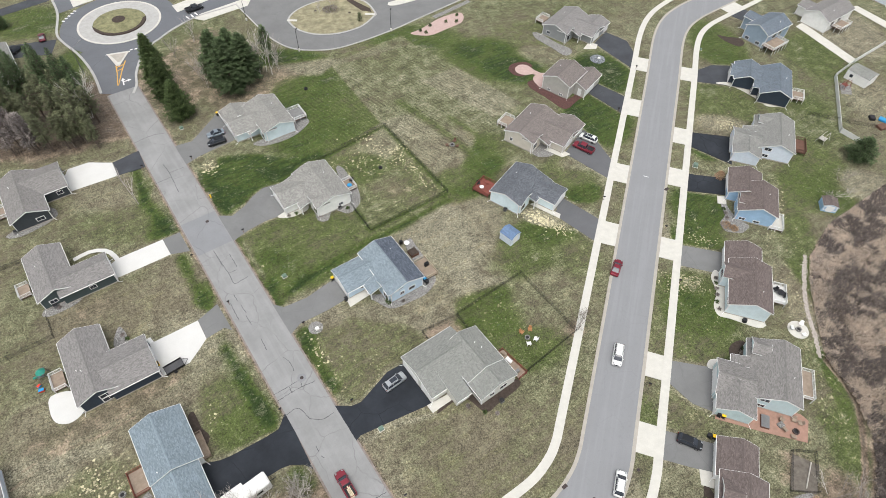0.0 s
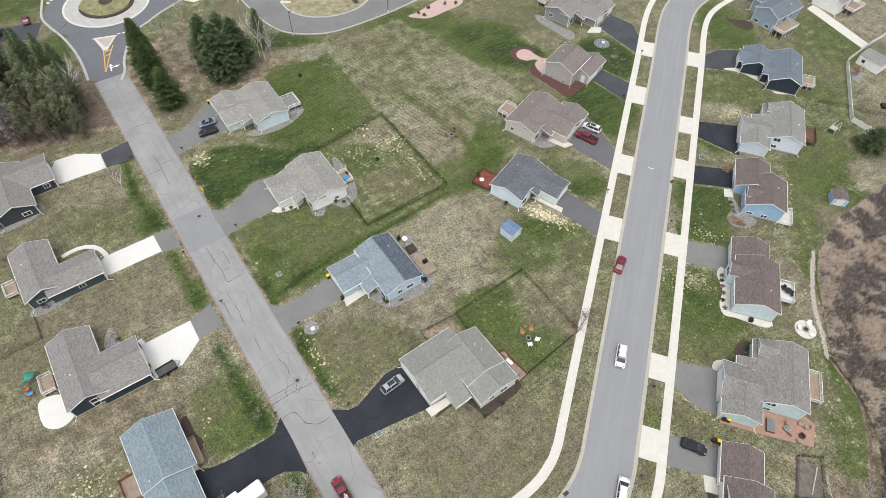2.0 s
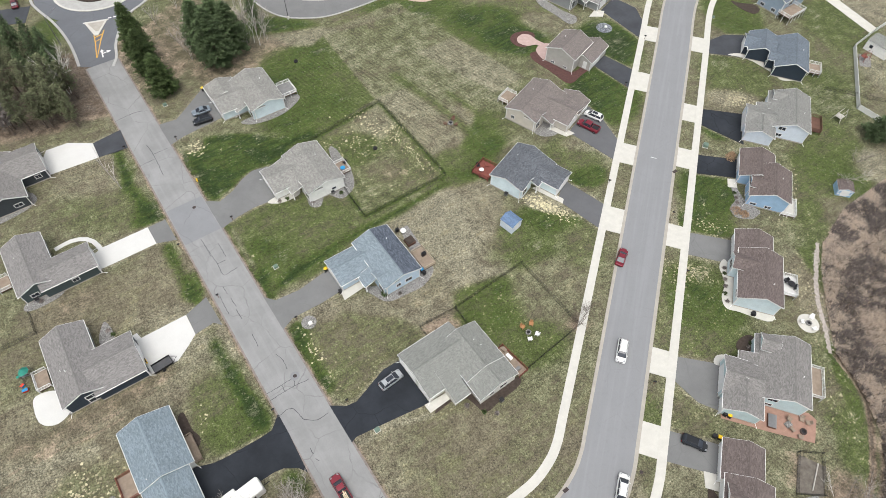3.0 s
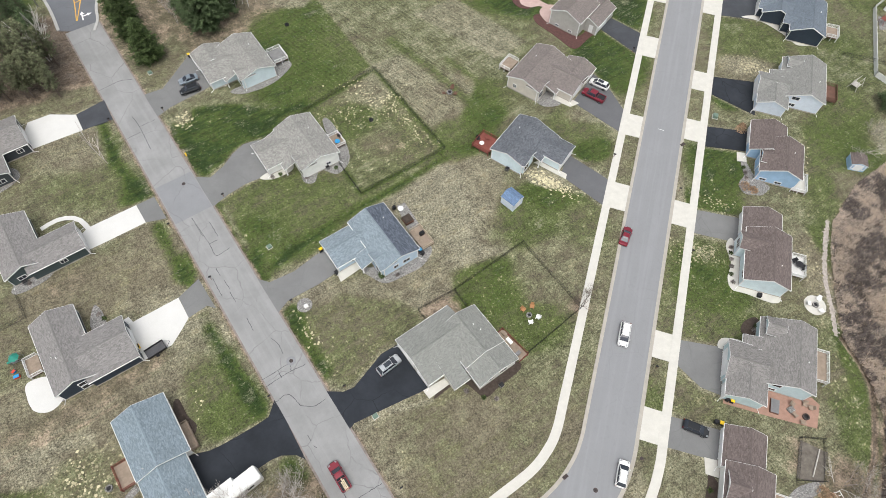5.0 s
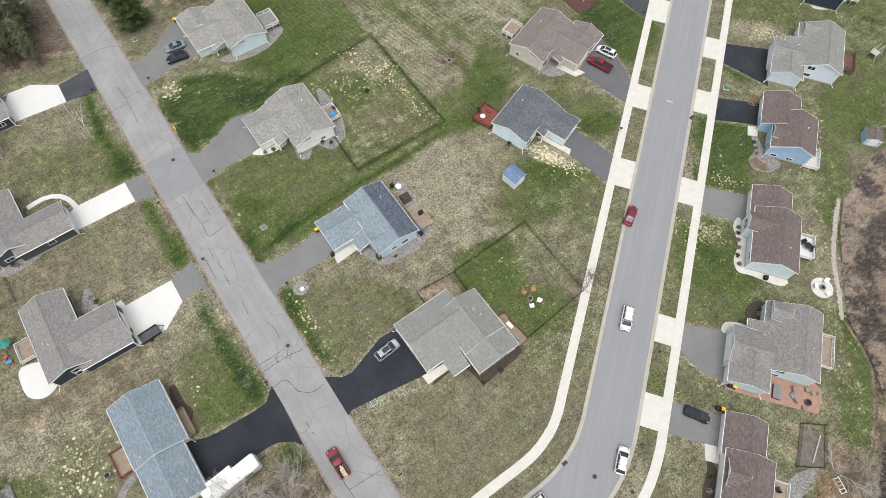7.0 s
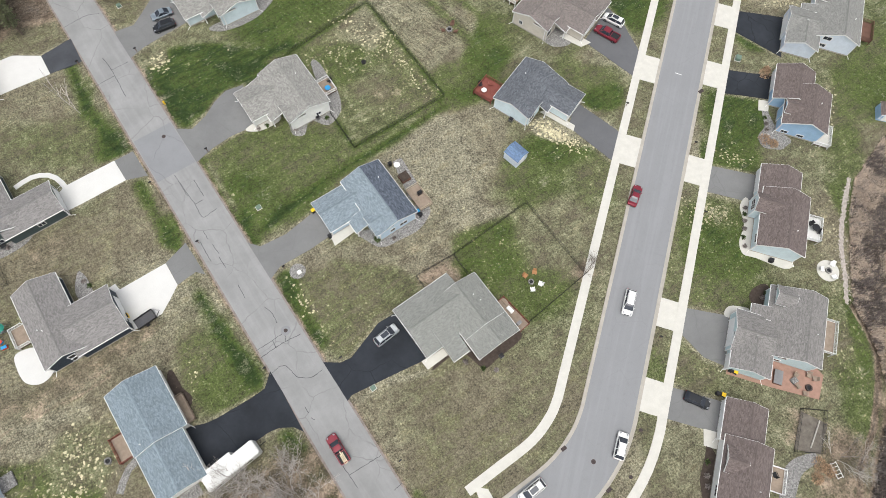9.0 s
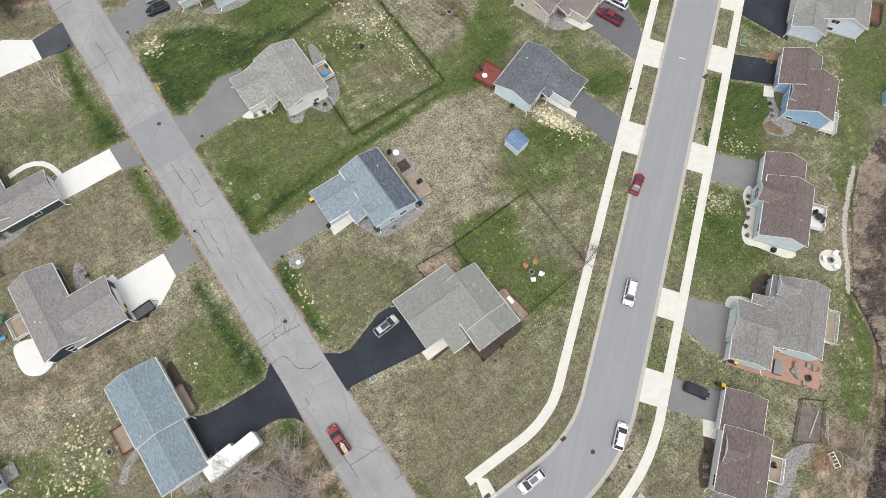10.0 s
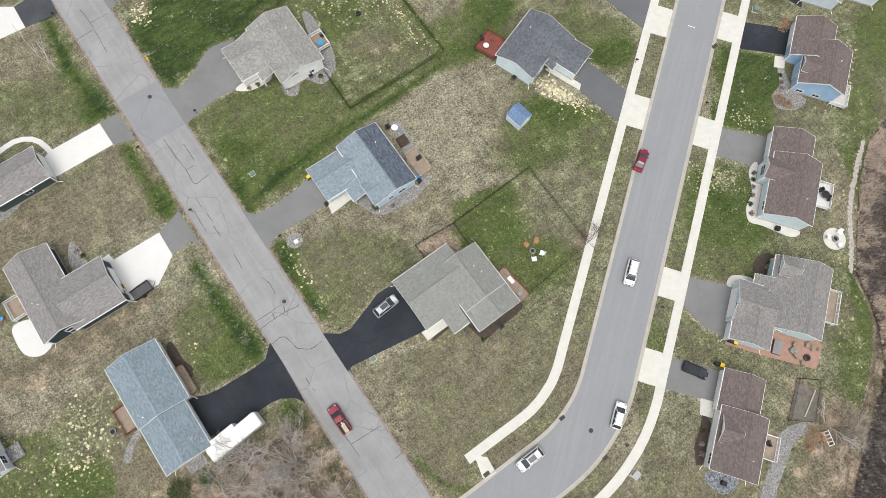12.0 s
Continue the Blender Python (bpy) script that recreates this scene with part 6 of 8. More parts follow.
bed("patio", [(72.4, 86.8), (70.8, 84.6), (72.0, 80.6), (75.6, 80.6), (77.4, 84.6), (75, 87.2)], "paver_pink", "pink paver patio behind the house", "patio", 0.06)
bed("garden_bed", [(66.6, 93.0), (64.8, 90.6), (65.8, 87.6), (68.4, 86.6), (69.4, 88.4), (72.2, 91.0), (70.6, 93.4)], "mulch_red", "red mulch border round a paved circle", "garden bed", 0.02)
bed("patio", [(70.8, 91.6), (68.6, 92.2), (66.8, 90.6), (66.9, 88.4), (69.0, 87.0), (71.4, 87.2), (73.6, 85.4), (74.4, 86.6), (72.2, 89.2)], "paver_pink", "round pink paver patio", "patio", 0.05)
bed("garden_bed", [(76.8, 108.6), (77.4, 104.8), (80.5, 100.0), (83.2, 95.4), (85.6, 95.8), (86.2, 98.4), (83, 102), (79, 108)], "stone", "grey stone bed along the house wall", "garden bed")
bed("path", [(90.2, 97.8), (94.2, 97.2), (95.4, 99.6), (93, 101)], "concrete", "pale concrete front walk", "path", 0.03, False)
bed("garden_bed", arc_points(92.9, 92.0, 2.3, 0, 330, 11), "stone_blue", "oval grey stone bed in the lawn", "garden bed", 0.02)
bed("garden_bed", arc_points(6.1, 9.7, 1.5, 0, 330, 11), "stone", "round grey stone bed in the lawn", "garden bed", 0.02)
bed("patio", [(87.0, -18.8), (94.4, -22.2), (95.2, -23.6), (92.8, -27.4), (85.6, -24.2), (78.2, -20.6), (79.0, -19.0)], "paver_orange", "orange clay paver patio with firepit", "patio", 0.02, False)
bed("garden_bed", [(87.0, -8.2), (88.4, -6.4), (91.0, -6.0), (91.4, -9.0), (88.2, -10.4)], "mulch", "round brown mulch bed by the wall", "garden bed")
bed("path", [(81.4, -10.6), (82.2, -9.2), (83.6, -9.0), (86.2, -10.0), (86.0, -11.4), (83.4, -11.4)], "concrete", "pale curved concrete front walk", "path", 0.03)
bed("garden_bed", [(93.6, 11.4), (91.6, 10.0), (91.0, 6), (89.0, 3.0), (88.8, 0.4), (91, -0.8), (95.7, -3.7), (97.4, -2.8), (94, 1), (93.2, 6)], "concrete", "pale gravel bed along the house wall", "garden bed")
bed("garden_bed", [(104.6, 32.2), (103.2, 29.0), (102.8, 26.5), (100.6, 24.4), (100.8, 21.9), (103, 21.0), (104.4, 20.8), (106, 21.6), (107, 22.6), (105, 26)], "stone", "grey stone bed along the house wall", "garden bed")
bed("path", [(103.8, 32.8), (105.8, 32.2), (104.8, 29.8), (102.8, 30.4)], "concrete", "pale concrete front step walk", "path", 0.04, False)
bed("garden_bed", [(71.4, -30.6), (70.3, -33.0), (68.2, -36.4), (67.8, -39.2), (71.6, -40.0), (73, -36)], "mulch", "dark mulch bed with paver edging", "garden bed", 0.02, False)
bed("garden_bed", [(68.6, -41.0), (69.2, -42.8), (71.2, -44.4), (73.6, -43.6), (74.2, -41.4), (71, -40.4)], "stone_blue", "blue-grey river stone bed by the wall", "garden bed", 0.02)
bed("stone_strip", [(76.0, -48.0), (78.4, -43.6), (80.6, -40.6), (82.4, -37.4), (85.2, -35.8), (88.8, -35.6), (88.6, -37.0), (85.4, -38.4), (83.2, -41.2), (80.2, -45.2), (78.6, -48.4)], "stone", "blue-grey river stone drain strip", "stones", 0.0)
bed("path", [(71.4, -28.8), (73.7, -29.8), (72.7, -32.4), (70.6, -31.4)], "concrete", "pale concrete front walk", "path", 0.03, False)
bed("patio", arc_points(103.6, -5.3, 2.1, 0, 330, 11), "concrete", "round pale paver patio with firepit", "patio", 0.0)
bed("garden_bed", [(135.4, 99.6), (137.0, 95.2), (139.6, 92.6), (142.2, 94.4), (141.6, 97.0), (138, 98.4)], "mulch", "brown mulch bed edged with stones", "garden bed", 0.0)
bed("path", [(163.6, 101.0), (167.0, 103.0), (172.6, 80.6), (169.2, 79.2)], "concrete", "pale concrete path beside the fence", "path", 0.02, False)
bed("path", [(188.4, 109.6), (191.6, 110.4), (197.0, 96.0), (193.4, 94.8)], "concrete", "pale concrete path", "path", 0.02, False)
bed("path", [(123.6, 75.8), (128.4, 73.0), (132.4, 66.6), (133.6, 63.6), (138.4, 62.9), (138.6, 64.2), (134.6, 65.2), (132.5, 70.5), (129.2, 75.2)], "concrete", "pale concrete walk along the house", "path", 0.02)
bed("patio", [(-42.6, 2.0), (-42.2, -0.6), (-40.6, -3.2), (-38.2, -3.8), (-36.4, -2.6), (-36, -0.6), (-39.0, 2.6)], "concrete_new", "white concrete patio at the house corner", "patio", 0.02)
bed("garden_bed", [(-33.0, 15.6), (-31.4, 14.2), (-30.0, 11.4), (-27.6, 10.6), (-29.4, 8.4), (-33, 11)], "stone", "grey stone bed by the front wall", "garden bed")
bed("garden_bed", [(-36.4, -2.2), (-34.4, -1.6), (-29, 1.0), (-27.8, 2.6), (-30, 3.8), (-35, 0)], "stone", "grey stone bed along the house wall", "garden bed", 0.01)
bed("garden_bed", [(-61.8, 43.4), (-58.6, 43.2), (-53.6, 46.6), (-52.2, 49.4), (-55, 51.4), (-60, 46)], "stone", "grey stone bed along the house wall", "garden bed")
bed("garden_bed", [(-48.6, 20.6), (-46.6, 20.4), (-42.6, 22.6), (-41.4, 25.0), (-44, 26.4), (-48, 23)], "stone", "grey stone bed along the house wall", "garden bed")
walk_w = Line([(-45.6, 34.6), (-43.0, 36.3), (-40.2, 36.6), (-37.8, 35.4), (-36.0, 33.0)], 0.6)
ribbon("path", walk_w, -0.5, 0.5, -0.2, 0.02, M["concrete_new"], "white curved concrete front walk", "path")
bed("patio", [(-15.5, -25.0), (-12.4, -23.6), (-11.5, -25.5), (-14.4, -26.9)], "stone", "grey slab patio at the house end", "patio", 0.02, False)
bed("garden_bed", [(-17.2, -5.4), (-16.4, -4.9), (-15.4, -6.7), (-14.6, -8.3), (-13.6, -9.2), (-13.0, -10.2), (-13.5, -11.6), (-15.2, -11.0), (-16.8, -8.4)], "mulch", "dark mulch bed along the house front", "garden bed", 0.0)
steps = Line([(-22.0, -18.6), (-23.6, -20.4), (-24.6, -23.4)], 0.5)
ribbon("path", steps, -0.6, 0.6, -0.2, 0.01, M["stone"], "curved grey stone path", "path")
bed("garden_bed", [(27.6, -11.9), (31.6, -9.9), (34.0, -10.3), (36.6, -13.0), (39.4, -11.6), (44.0, -8.9), (43.4, -7.4), (38, -9.6), (34.6, -8.6), (30.8, -8.6)], "mulch", "dark mulch bed along the house front", "garden bed", 0.015)
stones = Line([(115.6, 12.6), (112.2, 7.0), (108.6, 0.1), (106.6, -6.4), (104.6, -12.0)], 0.8)
rnd = random.Random(77)
bm = bmesh.new()
rows = []
for s in np.arange(0, stones.s[-1], 0.3):
    rows.append([bm.verts.new((*stones.at(s, o), z)) for o, z in ((-0.35 + rnd.uniform(-0.15, 0.1), -0.2), (-0.3 + rnd.uniform(-0.15, 0.1), -0.04), (0.3 + rnd.uniform(-0.1, 0.4), -0.04), (0.4 + rnd.uniform(-0.1, 0.4), -0.2))])
for a, b in zip(rows, rows[1:]):
    for k in range(3):
        bm.faces.new((a[k], a[k + 1], b[k + 1], b[k]))
bmesh.ops.recalc_face_normals(bm, faces=bm.faces)
tagged(new("stone_edge", finish(bm, "stone_edge", M["stone_pale"])), "pinkish stone border of the wild ground", "stones", kind="structure")
border = tagged(new("stone_border"), "loose pinkish field stones edging the wild ground", "stones", kind="structure")
pebbles = []
for k in range(5):
    bm = bmesh.new()
    bmesh.ops.create_icosphere(bm, subdivisions=1, radius=0.2)
    for v in bm.verts:
        v.co *= rnd.uniform(0.75, 1.2)
        v.co.z *= 0.6
    pebbles.append(finish(bm, "stone", M["stone_pale"]))
for k in range(240):
    q = stones.at(rnd.uniform(0, stones.s[-1]), rnd.gauss(0.05, 0.4))
    ob = new("stone", rnd.choice(pebbles))
    ob.parent = border
    size = rnd.uniform(0.3, 0.9)
    ob.matrix_basis = pose(q[0], q[1], -0.02, rnd.uniform(-20, 20), 0, rnd.uniform(0, 360)) @ Matrix.Diagonal((size, size * rnd.uniform(0.7, 1.2), size, 1))

# ---- fences ----
def chain_fence(name, pts, h=1.2, label="dark wire mesh fence round a back yard"):
    t = thing(name, *pts[0], 0, label, "fence")
    o = Vector(pts[0]).to_3d()
    wires = bmesh.new()
    for p, q in zip(pts, pts[1:]):
        p, q = Vector(p).to_3d() - o, Vector(q).to_3d() - o
        L = (q - p).length
        n = max(1, round(L / 2.6))
        for k in range(n + 1):
            c = p.lerp(q, k / n)
            bm = bmesh.new()
            rod(bm, c + Vector((0, 0, -0.4)), c + Vector((0, 0, h + 0.05)), 0.035, seg=6)
            part("post", bm, M["black_metal"], t)
        for z in (h, 0.03):
            bm = bmesh.new()
            rod(bm, p + Vector((0, 0, z)), q + Vector((0, 0, z)), 0.022, seg=5)
            part("rail", bm, M["black_metal"], t)
        m = int(L / 0.16)
        for k in range(m):
            for s in (0, 1):
                a_, b_ = p.lerp(q, min(1, (k + s * 2.2) / m)), p.lerp(q, min(1, (k + (1 - s) * 2.2) / m))
                rod(wires, a_ + Vector((0, 0, 0.0)), b_ + Vector((0, 0, h)), 0.009, seg=3)
    tagged(part("wire_mesh", wires, M["black_metal"], t), kind="stuff")


chain_fence("wire_fence", [(15.2, 42.3), (19.1, 33.8), (38.7, 43.2), (25.7, 70.0), (9.6, 59.6), (4.0, 55.4)])
chain_fence("wire_fence", [(36.9, 3.9), (34.8, 8.4), (50.4, 16.8), (58.2, 1.0), (45.7, -6.4)])
chain_fence("wire_fence", [(34.8, 8.4), (27.3, 5.4), (29.8, 0.4)], 0.9, "low wire fence round the garden bed")
chain_fence("wire_fence", [(89.0, -28.3), (93.0, -29.3), (89.9, -35.8), (85.3, -34.8), (89.0, -28.3)], 1.0, "weathered garden fence of wire and posts")
chain_fence("wire_fence", [(-47.2, 19.6), (-45.0, 15.0), (-55.0, 10.0), (-70, 3)], 1.2, "grey wire fence behind the house")
chain_fence("wire_fence", [(-51.2, 37.6), (-54.4, 36.2), (-62, 33)], 1.2, "grey wire fence behind the house")
chain_fence("wire_fence", [(143.0, 58.6), (158.6, 50.6)], 1.1, "thin wire fence between two yards")


def vinyl_fence(pts, h=1.5):
    t = thing("vinyl_fence", *pts[0], 0, "white vinyl privacy fence of solid panels", "fence")
    o = Vector(pts[0]).to_3d()
    for p, q in zip(pts, pts[1:]):
        p, q = Vector(p).to_3d() - o, Vector(q).to_3d() - o
        L, yaw = (q - p).length, math.degrees(math.atan2(q.y - p.y, q.x - p.x))
        n = max(1, round(L / 2.4))
        for k in range(n + 1):
            c = p.lerp(q, k / n)
            bm = bmesh.new()
            box(bm, -0.08, 0.08, -0.08, 0.08, -0.3, h + 0.08)
            box(bm, -0.1, 0.1, -0.1, 0.1, h + 0.08, h + 0.13)
            part("post", bm, M["vinyl"], t).matrix_basis = pose(c.x, c.y, 0)
            if k < n:
                bm = bmesh.new()
                w = L / n
                prism(bm, [(0.08, -0.05), (w - 0.08, -0.05), (w - 0.08, 0.05), (0.08, 0.05)], 0.06, h)
                for f in [f for f in bm.faces if abs(f.normal.y) > 0.5]:
                    bmesh.ops.inset_region(bm, faces=[f], thickness=0.13, depth=-0.025)
                part("panel", bm, M["vinyl"], t).matrix_basis = pose(c.x, c.y, 0, 0, 0, yaw)


vinyl_fence([(150.9, 44.2), (147.6, 50.5), (153.4, 61), (160.4, 73.7), (170.1, 79.4), (187, 87.9), (205, 97)])

# ---- decks ----
def deck(x, y, yaw, lx, ly, z, mat_name, rail_name, label, open_sides=("-y",)):
    """lx along the house wall, ly away from it; the wall is on the side -y."""
    t = thing("deck", x, y, yaw, label, "deck", "decks")
    n = max(3, round(ly / 0.28))
    for k in range(n):
        bm = bmesh.new()
        y0 = -ly / 2 + ly * k / n
        box(bm, -lx / 2, lx / 2, y0 + 0.006, y0 + ly / n - 0.006, z - 0.05, z)
        part("plank", bm, M[mat_name], t)
    bm = bmesh.new()
    box(bm, -lx / 2 + 0.02, lx / 2 - 0.02, -ly / 2 + 0.02, ly / 2 - 0.02, z - 0.25, z - 0.052)
    part("joist_frame", bm, M["wood_brown"], t)
    corners = {"-x": ((-lx / 2, -ly / 2), (-lx / 2, ly / 2)), "+y": ((-lx / 2, ly / 2), (lx / 2, ly / 2)), "+x": ((lx / 2, -ly / 2), (lx / 2, ly / 2)), "-y": ((-lx / 2, -ly / 2), (lx / 2, -ly / 2))}
    for side, (p, q) in corners.items():
        if side in open_sides:
            continue
        p, q = Vector((*p, 0)), Vector((*q, 0))
        L = (q - p).length
        n = max(1, round(L / 1.8))
        for k in range(n + 1):
            c = p.lerp(q, k / n)
            bm = bmesh.new()
            box(bm, c.x - 0.06, c.x + 0.06, c.y - 0.06, c.y + 0.06, -0.3, z + 1.0)
            part("post", bm, M[rail_name], t)
        d = (q - p).normalized()
        for zz in (z + 0.92, z + 0.12):
            bm = bmesh.new()
            rod(bm, p + Vector((0, 0, zz)), q + Vector((0, 0, zz)), 0.055, seg=4)
            part("rail", bm, M[rail_name], t)
        m = int(L / 0.14)
        bm = bmesh.new()
        for k in range(1, m):
            c = p.lerp(q, k / m)
            box(bm, c.x - 0.018, c.x + 0.018, c.y - 0.018, c.y + 0.018, z + 0.1, z + 0.92)
        tagged(part("rail_infill", bm, M[rail_name], t), kind="stuff")
    return t


deck(15.2, 48.6, -64.5, 3.6, 2.4, 0.6, "wood_deck", "white", "small grey wooden deck with white railing")
deck(30.2, 20.9, -64, 5.0, 2.6, 0.5, "wood_deck", "wood_pale", "weathered wooden deck with pale pine railing")
bed("patio", [(26.2, 29.6), (28.0, 30.2), (31.2, 22.0), (28.4, 20.8)], "stone", "grey slab patio behind the house", "patio", 0.05, False)
deck(43.2, -4.4, -57, 6.6, 2.0, 0.5, "wood_deck", "wood_red", "weathered deck with reddish wooden railing")
deck(47.9, 43.0, 45.7, 4.6, 4.2, 0.7, "wood_red", "wood_red", "red-stained wooden deck with railing")
deck(58.4, 66.4, 45, 4.2, 2.8, 0.9, "wood_deck", "white", "small deck with white railing")
deck(2.9, 77.0, -65, 4.6, 3.4, 1.0, "wood_grey", "white", "deck with bright white railing")
deck(81.6, 114.8, 43, 4.0, 2.6, 0.9, "wood_deck", "white", "small deck with white railing")
deck(103.0, 2.7, -116.5, 4.8, 2.4, 1.3, "concrete_new", "white", "pale deck with white railing")
deck(97.8, -17.4, -117.3, 6.0, 2.0, 1.3, "wood_deck", "white", "narrow grey deck with white railing and stairs")
deck(80.4, -38.4, -117.3, 4.0, 2.6, 0.4, "wood_deck", "white", "small deck with white railing")
deck(132.6, 45.8, -118, 5.2, 2.6, 1.0, "wood_brown", "wood_brown", "brown-stained wooden deck with stairs")
deck(143.4, 65.6, -118.8, 4.0, 2.8, 1.1, "wood_deck", "white", "deck with white railing")
deck(149.0, 89.8, 207, 7.4, 4.0, 1.9, "wood_deck", "white", "raised deck with white railing")
deck(176.6, 97.6, 207, 6.0, 3.4, 1.6, "wood_deck", "white", "raised deck with white railing")
deck(-23.9, -16.4, 116, 4.4, 2.6, 0.4, "wood_deck", "wood_red", "small deck with reddish railing")
deck(-14.2, -11.8, -64, 5.0, 1.7, 0.35, "wood_deck", "wood_deck", "tan wooden entrance ramp with railing")
deck(-41.6, 4.8, 115.5, 3.8, 2.2, 0.6, "wood_deck", "white", "small deck with white railing")
deck(-64.8, 50.4, 116, 3.6, 2.2, 0.6, "wood_deck", "white", "small deck with white railing")
deck(113.2, 22.2, -118, 4.6, 3.0, 0.5, "concrete", "white", "covered corner porch with white railing")
deck(-53.4, 27.0, 117, 3.4, 2.2, 0.6, "wood_deck", "white", "small deck with white railing")

# ---- trees and brush ----
def mesh_from(name, verts, faces, mats, index=None):
    me = bpy.data.meshes.new(name)
    me.from_pydata(verts, [], faces)
    for m in mats:
        me.materials.append(m)
    if index is not None:
        me.polygons.foreach_set("material_index", index)
    return me


def conifer_meshes(seed, h, r, full=1.0, bare=0.12, spread=1.0):
    """A tapered trunk with whorled limbs, and sprays of needles along them."""
    rnd = random.Random(seed)
    bm = bmesh.new()
    rod(bm, (0, 0, -0.3), (0, 0, h * 0.97), 0.022 * h, 0.02, 7)
    verts, faces = [], []
    z = h * bare
    while z < h * 0.985:
        k = (z / h - bare) / (1 - bare)
        reach = r * (1 - k) ** 0.75 * (0.55 + 0.45 * min(1, k * 6)) + 0.15
        n = max(4, int(7 * full))
        a0 = rnd.random() * 6.28
        for j in range(n):
            a = a0 + j * 6.283 / n + rnd.uniform(-0.35, 0.35)
            L = reach * rnd.uniform(0.65, 1.15)
            rise = rnd.uniform(-0.1, 0.3) * (0.4 + k) * spread
            tip = Vector((math.cos(a) * L, math.sin(a) * L, z + rise * L))
            base = Vector((0, 0, z))
            if L > 0.9:
                rod(bm, base, tip, 0.035 + 0.01 * L, 0.01, 3)
            m = max(2, int(L * 4.2 * full))
            for i in range(m):
                f = 0.22 + 0.8 * (i + rnd.random() * 0.6) / m
                c = base.lerp(tip, f) + Vector((rnd.uniform(-1, 1), rnd.uniform(-1, 1), rnd.uniform(-0.5, 0.6))) * 0.16 * (1 + 0.25 * L)
                for s in range(6):
                    b = a + rnd.uniform(-1.5, 1.5)
                    ln, w = rnd.uniform(0.3, 0.66), rnd.uniform(0.05, 0.1)
                    d = Vector((math.cos(b), math.sin(b), rnd.uniform(-0.35, 0.6))).normalized()
                    sd = d.cross(Vector((rnd.uniform(-0.6, 0.6), rnd.uniform(-0.6, 0.6), 1))).normalized()
                    i0 = len(verts)
                    verts += [tuple(c - d * 0.1), tuple(c + d * ln * 0.5 + sd * w), tuple(c + d * ln), tuple(c + d * ln * 0.5 - sd * w)]
                    faces.append((i0, i0 + 1, i0 + 2, i0 + 3))
        z += rnd.uniform(0.42, 0.62) * (0.75 if full > 1 else 1.0)
    return bm, verts, faces


def conifer(name, seed, h, r, needle, label, x, y, **kw):
    bm, verts, faces = conifer_meshes(seed, h, r, **kw)
    t = thing(name, x, y, 0, label, "tree", "evergreen trees", -0.1)
    part("trunk", bm, M["bark"], t)
    crown = new("crown", mesh_from("crown", verts, faces, [needle]))
    crown.parent = t
    return t


def branch(bm, rnd, p, d, length, radius, depth, wild, up, twigs):
    steps = 3
    for k in range(steps):
        q = p + d * (length / steps)
        rod(bm, p, q, radius * (1 - 0.25 * k / steps), radius * (1 - 0.25 * (k + 1) / steps), 4 if radius > 0.03 else 3)
        p = q
        d = (d + Vector((rnd.uniform(-1, 1), rnd.uniform(-1, 1), rnd.uniform(-0.6, 0.8) * up)) * wild * 0.35).normalized()
        if depth > 0 and (k > 0 or depth < 3):
            side = (d + Vector((rnd.uniform(-1, 1), rnd.uniform(-1, 1), rnd.uniform(-0.3, 0.6))) * 0.95).normalized()
            branch(bm, rnd, p, side, length * rnd.uniform(0.55, 0.8), radius * 0.6, depth - 1, wild, up, twigs)
    if depth > 0:
        branch(bm, rnd, p, d, length * 0.75, radius * 0.7, depth - 1, wild, up, twigs)


def bare_tree(x, y, h, seed, label, mat_name="twig", stems=1, depth=3, lean=0.2, wild=0.6, thick=0.016):
    rnd = random.Random(seed)
    t = thing("bare_tree", x, y, rnd.uniform(0, 360), label, "tree", "bare trees", -0.1)
    for s in range(stems):
        bm = bmesh.new()
        a = rnd.uniform(0, 6.28)
        base = Vector((0.25 * math.cos(a), 0.25 * math.sin(a), -0.2)) if stems > 1 else Vector((0, 0, -0.2))
        d = Vector((lean * math.cos(a), lean * math.sin(a), 1)).normalized()
        branch(bm, rnd, base, d, h * 0.42, h * thick, depth, wild, 0.7, None)
        part("trunk", bm, M[mat_name], t, "leafless grey trunk and limbs")
    return t


# spruces and pines by the roundabout
for x, y, h, r, seed in ((-35.0, 96.2, 16.5, 4.3, 11), (-32.0, 89.0, 13.5, 3.9, 12), (-27.6, 81.0, 12.0, 4.2, 13)):
    conifer("spruce_tree", seed, h, r, M["spruce"], "tall dark green spruce on brown litter", x, y, full=1.45, bare=0.03)
for x, y, h, r, seed in ((-14.6, 90.6, 17.0, 6.2, 21), (-18.6, 96.0, 16.5, 5.0, 22), (-10.6, 95.5, 15.0, 5.2, 23), (-15.0, 101.0, 13.5, 4.6, 24)):
    conifer("pine_tree", seed, h, r, M["pine"], "full green white pine in the lawn", x, y, full=1.35, bare=0.06, spread=1.5)
conifer("pine_tree", 25, 12.0, 2.2, M["pine"], "slender green pine beside bare birches", -5.2, 104.0, full=1.0, bare=0.35)
for x, y, h, seed in ((-5.8, 98.6, 12, 31), (-4.2, 97.2, 13, 32), (-7.4, 97.0, 11, 33)):
    bare_tree(x, y, h, seed, "tall leafless birch with pale bark", "bark_pale", 1, 2, 0.12, 0.35, 0.009)
